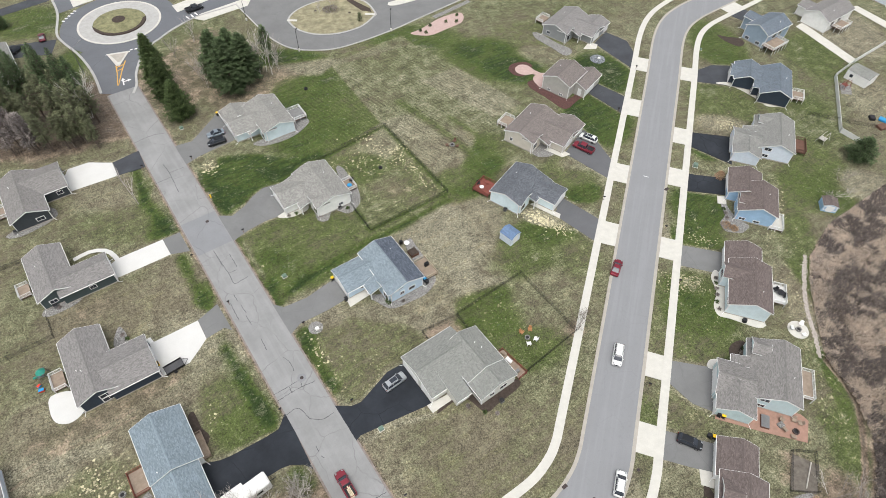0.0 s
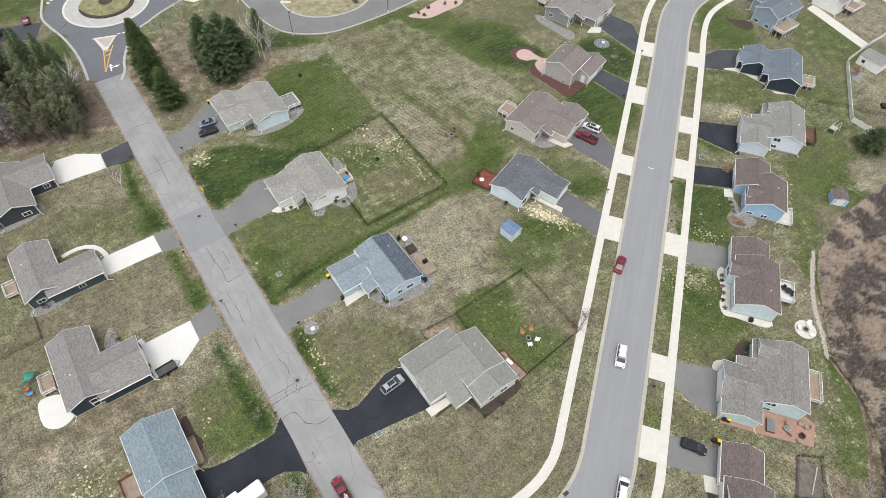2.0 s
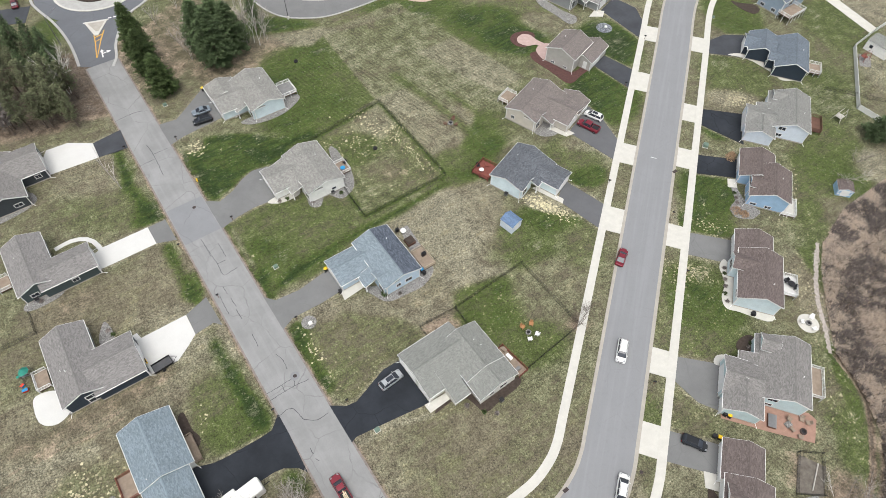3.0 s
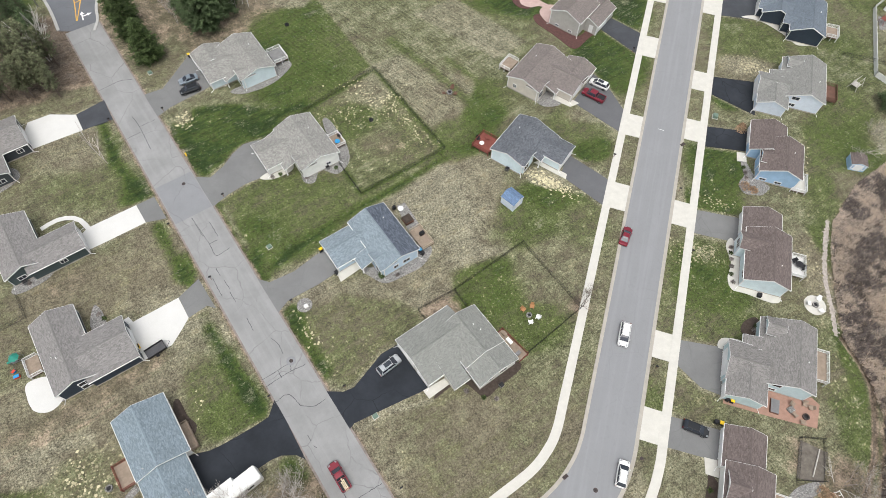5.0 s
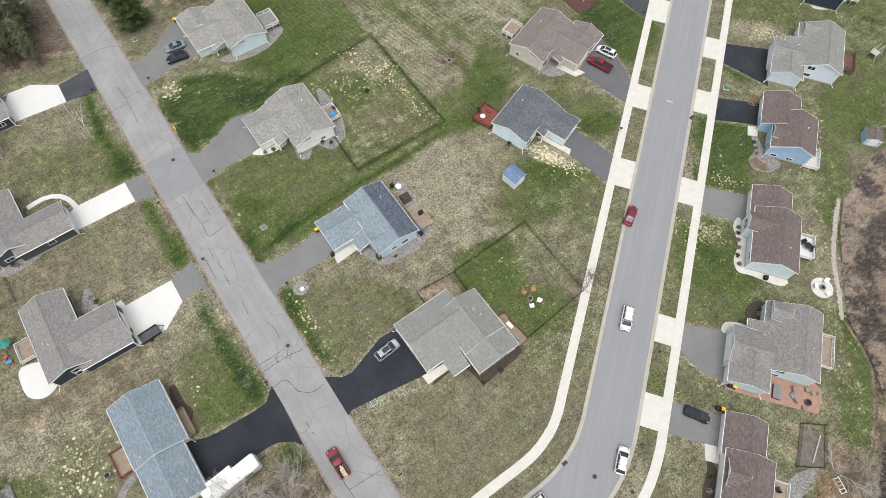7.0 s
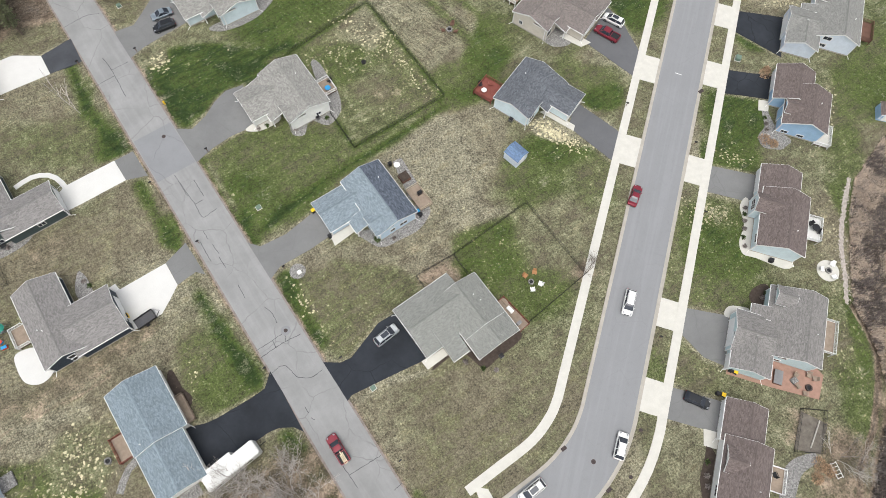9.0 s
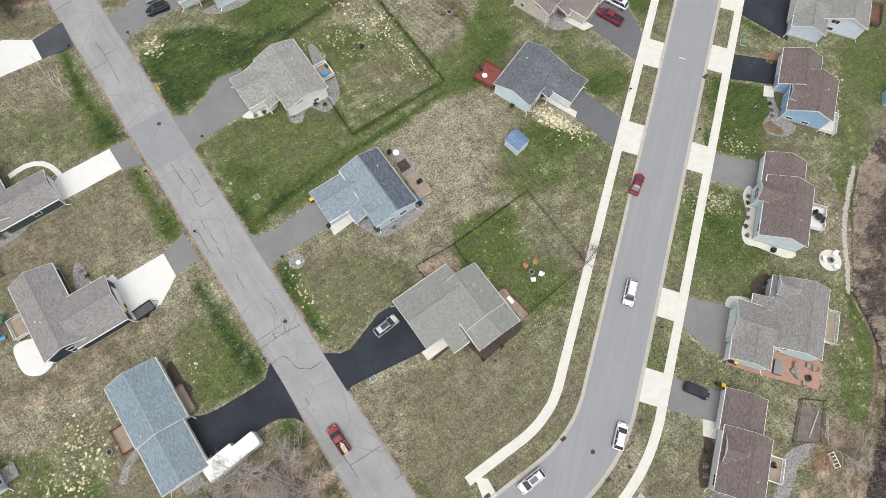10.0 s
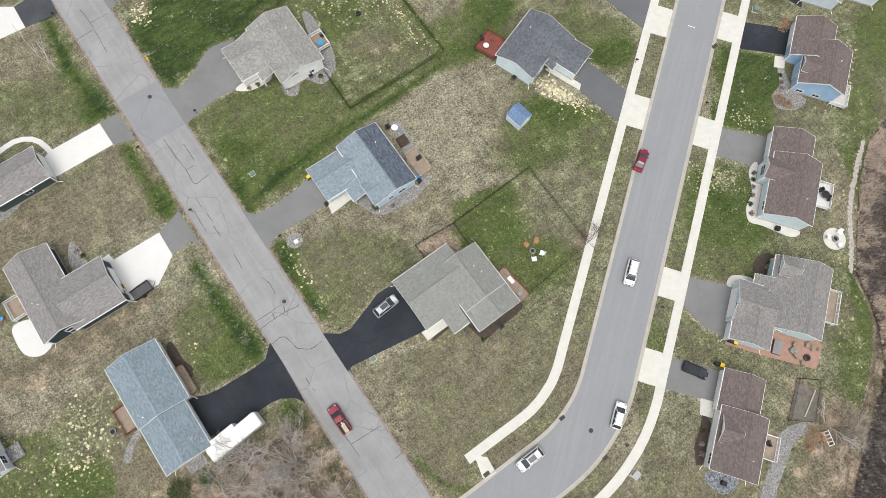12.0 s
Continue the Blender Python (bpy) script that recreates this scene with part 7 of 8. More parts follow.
for x, y, h, seed in ((-23.5, 97, 8, 134), (-22.0, 93.0, 7, 135), (-24.5, 101.5, 8, 136), (-20.0, 105.5, 8, 137), (-7.0, 100.5, 11, 138), (-9.0, 103.0, 11, 139), (-3.0, 103.5, 8, 140), (-3.2, 100.6, 9, 34), (-2.0, 99.0, 6, 35), (-21.5, 101, 9, 36), (-33.0, 110, 8, 37), (-28.5, 117.5, 8, 38)):
    bare_tree(x, y, h, seed, "leafless young tree in the lawn", "twig", 2, 3, 0.25, 0.5, 0.008)

# the wood
wood = [conifer("pine_tree", 40 + k, h, r, M[m], text, x, y, full=0.85, bare=b)
        for k, (h, r, m, b, text, x, y) in enumerate(((12.5, 2.7, "pine_olive", 0.3, "olive-green pine with a bare lower trunk", -50.5, 73.5), (11.0, 2.4, "pine_olive", 0.35, "olive-green pine with a bare lower trunk", -54.5, 72.0),
                                                      (13.5, 3.0, "pine", 0.15, "dark green pine at the wood's edge", -58.0, 92.0), (12.0, 2.2, "scrub", 0.25, "grey half-dead pine in the wood", -62.0, 72.5)))]
rnd = random.Random(5)
spots = []
for k in range(900):
    x, y = rnd.uniform(-92, -44), rnd.uniform(69, 112)
    inside = y > 70.0 + max(0, (-60 - x) * -0.02) and (x - -44) * 0.86 + (y - 73) * 0.5 < 0.5 and y < 113 - (x + 92) * 0.42
    if inside and all((x - a) ** 2 + (y - b) ** 2 > 2.9 ** 2 for a, b in spots):
        spots.append((x, y))
for x, y in spots[:85]:
    dark = y > 87 and x > -75
    grey_one = x < -60 and y < 82 and rnd.random() < 0.45
    src = wood[2] if dark and rnd.random() < 0.8 else wood[3] if grey_one else wood[rnd.randint(0, 1)]
    s = rnd.uniform(0.78, 1.1)
    copy_thing(src, Matrix.Translation((x, y, -0.1)) @ Euler((rnd.uniform(-0.04, 0.04), rnd.uniform(-0.04, 0.04), rnd.uniform(0, 6.28))).to_matrix().to_4x4() @ Matrix.Diagonal((s, s, s, 1)))
bare_tree(-51.5, 84.0, 13, 61, "leafless birch with pale bark among pines", "bark_pale", 2, 3, 0.2, 0.5, 0.011)
bare_tree(-55.0, 82.0, 10, 62, "leafless birch with pale bark among pines", "bark_pale", 1, 3, 0.2, 0.5, 0.011)

# garden and roadside trees
bare_tree(-34.3, 49.8, 12.5, 63, "thin leafless tree beside the ditch", "twig", 1, 2, 0.1, 0.3, 0.007)
bare_tree(58.2, 1.0, 5.5, 64, "small leafless tree at the fence corner", "bark", 5, 4, 0.6, 0.7, 0.008)
for x, y, h, seed in ((-1.5, -24.5, 8.5, 71), (1.8, -25.0, 7.5, 76), (-6.0, -28.6, 8.0, 72), (0.4, -29.6, 9.0, 73), (4.8, -31.0, 8.0, 74), (7.6, -34.6, 8.0, 75), (-2.2, -33.6, 8.0, 77), (3.0, -37.0, 8.5, 78), (8.2, -39.0, 8.0, 79), (-4.0, -38, 8, 80), (-8.5, -25.6, 6.5, 170), (-4.4, -26.2, 7, 171), (2.8, -28.0, 7.5, 172), (-1.6, -30.6, 7.5, 173), (-9.0, -32.0, 7.5, 174), (6.4, -29.4, 6, 175), (10.4, -36.4, 7, 176), (1.2, -33.4, 8, 177), (5.4, -35.0, 8, 178), (-6.4, -34.6, 8, 179)):
    bare_tree(x, y, h, seed, "spreading leafless grey tree in the roadside thicket", "twig", 3, 4, 0.75, 0.75, 0.011)
conifer("pine_tree", 26, 7.0, 4.3, M["pine"], "bushy green pine in the yard", 146.2, 40.2, full=1.3, bare=0.03, spread=1.6)
for x, y, h, seed in ((92.6, -36.8, 5, 81), (96.5, -38.5, 6, 82), (101.5, -41.0, 7, 83), (106.0, -36.0, 7, 84), (110, -30, 7, 85), (112, -22, 6, 86), (99, -46, 7, 87), (131.0, 27.5, 5, 88), (137, 33.5, 4, 89)):
    bare_tree(x, y, h, seed, "leafless grey scrub tree in the wild ground", "scrub" if seed % 2 else "twig", 3, 4, 0.6, 0.7, 0.009)


def scrub(name, count, region, mat_name, label, low, high, seed, wide=0.5, blades=14):
    """Clumps of thin upright stalks."""
    rnd = random.Random(seed)
    verts, faces = [], []
    made = 0
    while made < count:
        x, y = rnd.uniform(84, 150), rnd.uniform(-55, 34)
        w = region(x, y)
        if rnd.random() > w:
            continue
        made += 1
        h = rnd.uniform(low, high) * (0.6 + 0.4 * w)
        for k in range(blades):
            a, f = rnd.uniform(0, 6.28), rnd.uniform(0.1, 1) * wide
            bx, by = x + 0.3 * f * math.cos(a), y + 0.3 * f * math.sin(a)
            tx, ty = x + 1.5 * f * math.cos(a), y + 1.5 * f * math.sin(a)
            c, s = 0.035 * math.cos(a + 1.57), 0.035 * math.sin(a + 1.57)
            i = len(verts)
            verts += [(bx - c, by - s, -0.1), (bx + c, by + s, -0.1), (tx, ty, h * rnd.uniform(0.5, 1))]
            faces.append((i, i + 1, i + 2))
    me = mesh_from(name, verts, faces, [M[mat_name]])
    tagged(new(name, me), label, "scrub", kind="stuff")


def wild(x, y):
    edge = wild_edge(y)
    return 0.0 if x < edge + 0.7 else min(1.0, 0.55 + (x - edge) / 5)


def reedy(x, y):
    return wild(x, y) * (0.35 + 0.65 * min(1.0, max(0.0, 0.5 + 3 * thicket(x, y)))) * min(1.0, max(0.12, (y + 31) / 4))


def brushy(x, y):
    return wild(x, y) * (1.0 if y < -29 else 0.2 + 0.8 * min(1.0, max(0.0, 0.5 - 3 * thicket(x, y))))


scrub("dead_reeds", 34000, reedy, "reed", "tan dead reeds and grass in the wild ground", 0.4, 1.0, 91, 0.36)
scrub("brown_scrub", 24000, brushy, "brush", "brown leafless scrub in the wild ground", 0.6, 1.8, 92, 0.46)
rnd = random.Random(8)
source = [bare_tree(112 + 4 * k, -14 - 9 * k, 3.2, 300 + k, "low leafless thorn bush in the wild ground", m, 4, 3, 1.0, 0.9, 0.011) for k, m in enumerate(("scrub", "twig", "bark"))]
for k in range(210):
    x, y = rnd.uniform(86, 140), rnd.uniform(-50, 26)
    if x > wild_edge(y) + 2.0 and noise.noise((x * 0.09, y * 0.09, 4.0)) > -0.15:
        s = rnd.uniform(0.6, 1.25)
        copy_thing(rnd.choice(source), pose(x, y, -0.1, 0, 0, rnd.uniform(0, 360)) @ Matrix.Diagonal((s, s, s * 0.9, 1)))


def shrub(x, y, r, h, mat_name, label, seed, leaves=260):
    rnd = random.Random(seed)
    t = thing("shrub", x, y, 0, label, "shrub", "shrubs", -0.05)
    bm = bmesh.new()
    for k in range(5):
        a = rnd.uniform(0, 6.28)
        rod(bm, (0, 0, 0), (0.5 * r * math.cos(a), 0.5 * r * math.sin(a), h * 0.6), 0.02, 0.008, 3)
    part("stems", bm, M["bark"], t)
    verts, faces = [], []
    for k in range(leaves):
        d = Vector((rnd.gauss(0, 1), rnd.gauss(0, 1), abs(rnd.gauss(0, 1)) * 1.1)).normalized()
        c = Vector((d.x * r, d.y * r, d.z * h)) * rnd.uniform(0.55, 1.05)
        e = (d + Vector((rnd.uniform(-1, 1), rnd.uniform(-1, 1), rnd.uniform(-1, 1))) * 0.8).normalized()
        s = e.cross(d + Vector((0.1, 0.2, 0))).normalized() * rnd.uniform(0.05, 0.1)
        e *= rnd.uniform(0.14, 0.3)
        i = len(verts)
        verts += [tuple(c - e * 0.5), tuple(c + s), tuple(c + e), tuple(c - s)]
        faces.append((i, i + 1, i + 2, i + 3))
    leaf = new("foliage", mesh_from("foliage", verts, faces, [M[mat_name]]))
    leaf.parent = t
    return t


shrub(-16.2, -29.0, 2.0, 2.4, "spruce", "round grey-green evergreen shrub by the house", 1, 900)
shrub(-11.8, -27.8, 1.3, 1.5, "pine", "green evergreen shrub by the patio", 2, 500)
shrub(21.3, 13.7, 0.7, 1.5, "spruce", "upright dark evergreen by the front window", 3, 350)
for k, (x, y) in enumerate(((41.6, 114.2), (45, 116.6), (50.4, 118.2), (54.6, 121.6), (53.8, 118.0), (43.2, 112.8))):
    shrub(x, y, 0.55, 0.9, "spruce", "small dark evergreen shrub in a gravel bed", 10 + k, 160)
for k, (x, y, r) in enumerate(((101.6, 23.4, 1.3), (103.0, 22.2, 1.0), (107.2, 38.9, 1.3), (108.2, 39.8, 0.9), (88.8, -37.4, 1.3), (90.0, -38.6, 1.1), (87.6, -39.4, 1.0))):
    shrub(x, y, r, 0.9, "orange_grass", "clump of orange dried ornamental grass", 20 + k, 320)
for k, (x, y) in enumerate(((103.4, 28.4), (103.2, 27.0), (102.8, 25.6), (91.8, 8.2), (91.4, 6.8), (90.8, 5.2), (89.9, 3.6), (89.6, 1.8), (92.4, 9.4), (90.2, -7.6), (89.4, -8.4), (0.8, 40.9), (2.4, 41.4), (10.5, 41.2), (12.4, 42.0), (14.4, 41.4), (8.0, 39.6), (38.6, -13.6), (36.4, -13.0), (33.6, -11.4), (24.4, 13.4), (-30.8, 12.6), (-31.8, 13.6), (-45.6, 22.2), (-44.0, 23.6), (69.6, -36.0), (69.2, -37.6), (70.4, -34.0), (12.0, 131.0), (9.0, 130.2), (14.0, 130.6), (20.0, 127.6))):
    shrub(x, y, 0.45, 0.5, "scrub" if k % 3 else "spruce", "small round shrub in a planted bed", 40 + k, 120)
shrub(14.0, 130.2, 3.0, 1.0, "scrub", "sprawling dead brush on the car park island", 90, 900)
bare_tree(10.5, 129.0, 4.0, 95, "small leafless tree on the car park island", "twig", 2, 3, 0.4, 0.6, 0.008)
bare_tree(15.0, 131.5, 4.0, 96, "small leafless tree on the car park island", "twig", 2, 3, 0.4, 0.6, 0.008)
conifer("spruce_tree", 97, 3.0, 0.9, M["pine_olive"], "small yellowish spruce on the car park island", 23.0, 122.6, full=0.9, bare=0.05)
conifer("spruce_tree", 98, 6.0, 2.6, M["pine"], "bushy green spruce by the lane", -88.0, 133.0, full=1.2, bare=0.03)
conifer("spruce_tree", 99, 6.0, 2.4, M["pine"], "bushy green spruce by the lane", -91.0, 129.5, full=1.2, bare=0.03)

# ---- vehicles ----
PAINT = {k: car_paint(f"{k}_car_paint", c, m) for k, c, m in (("white", (0.62, 0.62, 0.6), 0.0), ("silver", (0.34, 0.36, 0.37), 0.5), ("red", (0.17, 0.018, 0.03), 0.2), ("maroon", (0.13, 0.03, 0.04), 0.3), ("black", (0.015, 0.017, 0.02), 0.3), ("slate", (0.2, 0.24, 0.27), 0.5))}
M["lamp_red"] = mottled("red_tail_lens", (0.2, 0.008, 0.008), 0.25, 3, 0.05, 9, 0, 0)
M["lamp_clear"] = mottled("clear_headlamp", (0.3, 0.31, 0.32), 0.15, 3, 0.05, 9, 0, 0)


def tapered(bm, x0, x1, hw, z0, z1, i0, i1, iw, mat=0):
    """A block whose top is drawn in by i0 at the rear, i1 at the front and iw at the sides."""
    lo = [bm.verts.new(v) for v in ((x0, -hw, z0), (x1, -hw, z0), (x1, hw, z0), (x0, hw, z0))]
    hi = [bm.verts.new(v) for v in ((x0 + i0, -hw + iw, z1), (x1 - i1, -hw + iw, z1), (x1 - i1, hw - iw, z1), (x0 + i0, hw - iw, z1))]
    for f in [list(reversed(lo)), hi] + [[lo[k], lo[(k + 1) % 4], hi[(k + 1) % 4], hi[k]] for k in range(4)]:
        bm.faces.new(f).material_index = mat


def loft(bm, rings, cap=True):
    """Skin over rings of points, each ring closed."""
    vs = [[bm.verts.new(p) for p in ring] for ring in rings]
    n = len(vs[0])
    for lo, hi in zip(vs, vs[1:]):
        for k in range(n):
            bm.faces.new((lo[k], lo[(k + 1) % n], hi[(k + 1) % n], hi[k]))
    if cap:
        bm.faces.new(list(reversed(vs[0])))
        bm.faces.new(vs[-1])
    bmesh.ops.recalc_face_normals(bm, faces=bm.faces)


def plan_ring(x0, x1, hw, z, round0=0.35, round1=0.45, rise=None):
    """A car's outline from above with rounded corners. rise: the height as a function of x."""
    pts = []
    for cx, cy, r, a0 in ((x1, hw, round1, 0), (x0, hw, round0, 90), (x0, -hw, round0, 180), (x1, -hw, round1, 270)):
        ox, oy = (cx - r if cx == x1 else cx + r), (cy - 0.6 * r if cy > 0 else cy + 0.6 * r)
        for k in range(5):
            a = radians(a0 + 90 * k / 4)
            pts.append((ox + r * math.cos(a), oy + 0.6 * r * math.sin(a)))
    return [(px, py, rise(px) if rise else z) for px, py in pts]


def vehicle(x, y, yaw, kind, colour, label, name="car", L=4.7, W=1.85, H=1.55):
    t = thing(name, x, y, yaw, label, "car" if kind != "pickup" else "pickup truck", "vehicles")
    paint = PAINT[colour]
    hw, f, r = W / 2, L / 2, -L / 2
    zs = {"suv": 0.6, "sedan": 0.6, "pickup": 0.58}[kind] * H
    hood = f - {"suv": 1.05, "sedan": 1.25, "pickup": 1.35}[kind]
    c0 = {"suv": r + 0.16, "sedan": r + 0.75, "pickup": r + 2.0}[kind]
    i0, i1 = {"suv": (0.5, 0.95), "sedan": (0.95, 1.0), "pickup": (0.28, 0.85)}[kind]

    def deck_z(px):
        return np.interp(px, [r, r + 0.25, c0, hood, f - 0.25, f], [zs - 0.12, zs, zs + 0.02, zs + 0.02, zs - 0.12, zs - 0.26])

    bm = bmesh.new()
    loft(bm, [plan_ring(r + 0.1, f - 0.12, hw - 0.08, 0.22), plan_ring(r, f, hw, 0.45), plan_ring(r + 0.02, f - 0.02, hw, 0, rise=lambda q: deck_z(q) - 0.16), plan_ring(r + 0.1, f - 0.12, hw - 0.09, 0, rise=deck_z)])
    for face in bm.faces:
        face.smooth = len(face.verts) == 4
    body = part("body", bm, paint, t)
    bm = bmesh.new()
    loft(bm, [plan_ring(c0, hood + 0.1, hw - 0.1, zs - 0.02, 0.25, 0.3), plan_ring(c0 + i0 * 0.62, hood + 0.1 - i1 * 0.62, hw - 0.2, zs + (H - zs) * 0.66, 0.25, 0.3), plan_ring(c0 + i0, hood + 0.1 - i1, hw - 0.29, H - 0.05, 0.25, 0.3)])
    part("window_glass", bm, M["glass"], t, "dark tinted window glass")
    bm = bmesh.new()
    x0, x1 = c0 + i0 - 0.06, hood + 0.1 - i1 + 0.06
    loft(bm, [plan_ring(x0, x1, hw - 0.27, H - 0.07, 0.22, 0.25), plan_ring(x0 + 0.03, x1 - 0.03, hw - 0.29, H - 0.02, 0.22, 0.25), plan_ring(x0 + 0.2, x1 - 0.2, hw - 0.42, H, 0.2, 0.2)])
    roof = part("roof", bm, paint, t)
    mid = (x0 + x1) / 2 - 0.1
    for s in (-1, 1):
        for xa, xb in ((c0 + 0.1, x0 + 0.08), (hood + 0.02, x1 - 0.08), (mid, mid)):
            bm = bmesh.new()
            rod(bm, (xa, s * (hw - 0.105), zs), (xb, s * (hw - 0.285), H - 0.05), 0.045, seg=5)
            part("pillar", bm, paint, t)
        bm = bmesh.new()
        loft(bm, [[(hood - 0.42, s * (hw - 0.1), zs), (hood - 0.3, s * (hw - 0.1), zs), (hood - 0.3, s * (hw - 0.1), zs + 0.12), (hood - 0.42, s * (hw - 0.1), zs + 0.12)], [(hood - 0.46, s * (hw + 0.14), zs + 0.02), (hood - 0.34, s * (hw + 0.12), zs + 0.02), (hood - 0.34, s * (hw + 0.12), zs + 0.17), (hood - 0.46, s * (hw + 0.14), zs + 0.17)]])
        part("mirror", bm, paint, t)
        bm = bmesh.new()
        loft(bm, [[(f - 0.5, s * (hw - 0.1), zs - 0.16), (f - 0.42, s * (hw - 0.42), zs - 0.13), (f - 0.12, s * (hw - 0.5), zs - 0.2), (f - 0.1, s * (hw - 0.26), zs - 0.24)], [(f - 0.5, s * (hw - 0.12), zs - 0.07), (f - 0.42, s * (hw - 0.42), zs - 0.04), (f - 0.16, s * (hw - 0.5), zs - 0.13), (f - 0.16, s * (hw - 0.3), zs - 0.16)]])
        part("headlight", bm, M["lamp_clear"], t)
        bm = bmesh.new()
        box(bm, r + 0.02, r + 0.12, s * (hw - 0.25) - 0.13, s * (hw - 0.25) + 0.13, zs - 0.3, zs - 0.15)
        part("taillight", bm, M["lamp_red"], t)
        for xw in (r + 0.85, f - 0.9):
            bm = bmesh.new()
            rod(bm, (xw, s * (hw - 0.22), 0.33), (xw, s * (hw + 0.012), 0.33), 0.33, seg=16)
            tyre = part("wheel", bm, M["dark"], t, "black tyre")
            bm = bmesh.new()
            rod(bm, (xw, s * (hw - 0.02), 0.33), (xw, s * (hw + 0.022), 0.33), 0.2, seg=12)
            part("rim", bm, M["steel"], tyre)
    bm = bmesh.new()
    box(bm, f - 0.1, f - 0.01, -hw * 0.5, hw * 0.5, 0.46, zs - 0.3)
    part("grille", bm, M["dark"], t, "dark front grille")
    if kind == "suv":
        for s in (-1, 1):
            bm = bmesh.new()
            rod(bm, (x0 + 0.2, s * (hw - 0.36), H + 0.03), (x1 - 0.25, s * (hw - 0.36), H + 0.03), 0.025, seg=4)
            part("roof_rail", bm, M["black_metal"], roof)
    if kind == "pickup":
        bm = bmesh.new()
        box(bm, r + 0.14, r + 1.85, -hw + 0.2, hw - 0.2, zs - 0.02, zs + 0.03)
        part("bed_liner", bm, M["dark"], t, "black cargo bed liner")
        for s in (-1, 1):
            bm = bmesh.new()
            box(bm, r + 0.1, r + 2.0, s * (hw - 0.15) - 0.06, s * (hw - 0.15) + 0.06, zs - 0.1, zs + 0.22)
            part("bed_side", bm, paint, t)
        bm = bmesh.new()
        box(bm, r + 0.03, r + 0.13, -hw + 0.12, hw - 0.12, zs - 0.3, zs + 0.22)
        part("tailgate", bm, paint, t)
    return t, roof, H


def sunroof(t, roof, H):
    bm = bmesh.new()
    box(bm, -0.95, 0.45, -0.42, 0.42, H - 0.005, H + 0.012)
    part("sunroof", bm, M["glass"], roof, "dark glass sunroof")


sunroof(*vehicle(20.6, -4.7, 30, "suv", "silver", "silver SUV with glass sunroof on black asphalt", L=4.75, H=1.68))
vehicle(71.5, -24.1, 327, "suv", "black", "black estate car parked on the driveway", L=4.5, H=1.5)
vehicle(71.6, 15.0, 56, "sedan", "red", "dark red saloon parked at the kerb", L=4.75, H=1.45)
vehicle(56.6, -29.2, 62, "suv", "white", "white SUV parked at the kerb", L=4.6, H=1.65)
sunroof(*vehicle(40.5, -33.6, 207, "suv", "white", "white SUV with glass sunroof by the kerb", L=4.9, H=1.65))
vehicle(64.6, -5.6, 243, "suv", "white", "white minivan on the street", L=5.0, W=1.95, H=1.75)
vehicle(76.2, 53.6, 135, "pickup", "red", "red pickup truck parked on the driveway", "pickup_truck", 5.8, 2.0, 1.85)
sunroof(*vehicle(78.6, 57.0, 138, "suv", "white", "white SUV parked on the driveway", L=4.9, H=1.65))
vehicle(-18.2, 72.3, 200, "sedan", "slate", "grey-blue saloon parked on the driveway", L=4.7, H=1.45)
vehicle(-17.6, 68.9, 199, "suv", "black", "dark brown-black SUV parked on the driveway", L=4.8, H=1.7)
vehicle(-29.8, 135.8, 29, "pickup", "black", "black pickup truck at the roundabout", "pickup_truck", 5.8, 2.0, 1.9)
vehicle(-73.9, 124.9, 110, "sedan", "maroon", "maroon saloon parked by the side road", L=4.6, H=1.45)
vehicle(-79.4, 119.2, 60, "suv", "black", "black car beside the white house", L=4.6, H=1.6)
vehicle(35.5, 137.5, 200, "suv", "black", "black car in the car park", L=4.6, H=1.6)
vehicle(10.4, -22.2, 116, "pickup", "red", "red pickup truck on the worn road", "pickup_truck", 5.2, 1.86, 1.78)
load = thing("timber_load", 10.4, -22.2, 116, "pale timber boards lying in the pickup's bed", "timber", z=1.063)
for k, (yy, length) in enumerate(((-0.35, 2.1), (-0.12, 2.6), (0.1, 1.9))):
    bm = bmesh.new()
    box(bm, -2.75, -2.75 + length * 0.9, yy, yy + 0.2, 0.0, 0.06 + 0.03 * k)
    part("board", bm, M["straw"], load)

rv = thing("camper_trailer", -6.0, -22.0, 31, "long white camper trailer beside the house", "camper", "vehicles")
bm = bmesh.new()
box(bm, -4.9, 4.4, -1.25, 1.25, 0.55, 3.2)
bmesh.ops.bevel(bm, geom=list(bm.edges), offset=0.18, segments=3, affect="EDGES")
part("body", bm, M["vinyl"], rv)
bm = bmesh.new()
box(bm, -3.6, 0.6, 1.2, 1.95, 0.9, 2.9)
part("slide_out", bm, M["vinyl"], rv)
for xx in (-2.2, 0.5, 2.2):
    bm = bmesh.new()
    box(bm, xx - 0.35, xx + 0.35, -0.35, 0.35, 3.19, 3.27)
    part("roof_vent", bm, M["white"], rv)
bm = bmesh.new()
rod(bm, (4.3, 0, 0.6), (5.6, 0, 0.5), 0.08, seg=6)
part("hitch", bm, M["black_metal"], rv)
for xx in (-0.9, 0.1):
    for s in (-1, 1):
        bm = bmesh.new()
        rod(bm, (xx, s * 1.0, 0.36), (xx, s * 1.27, 0.36), 0.37, seg=14)
        part("wheel", bm, M["dark"], rv, "black tyre")
for xx, w in ((-3.4, 1.0), (2.2, 1.2)):
    bm = bmesh.new()
    box(bm, xx - w / 2, xx + w / 2, -1.27, -1.24, 1.7, 2.4)
    part("window", bm, M["glass"], rv)

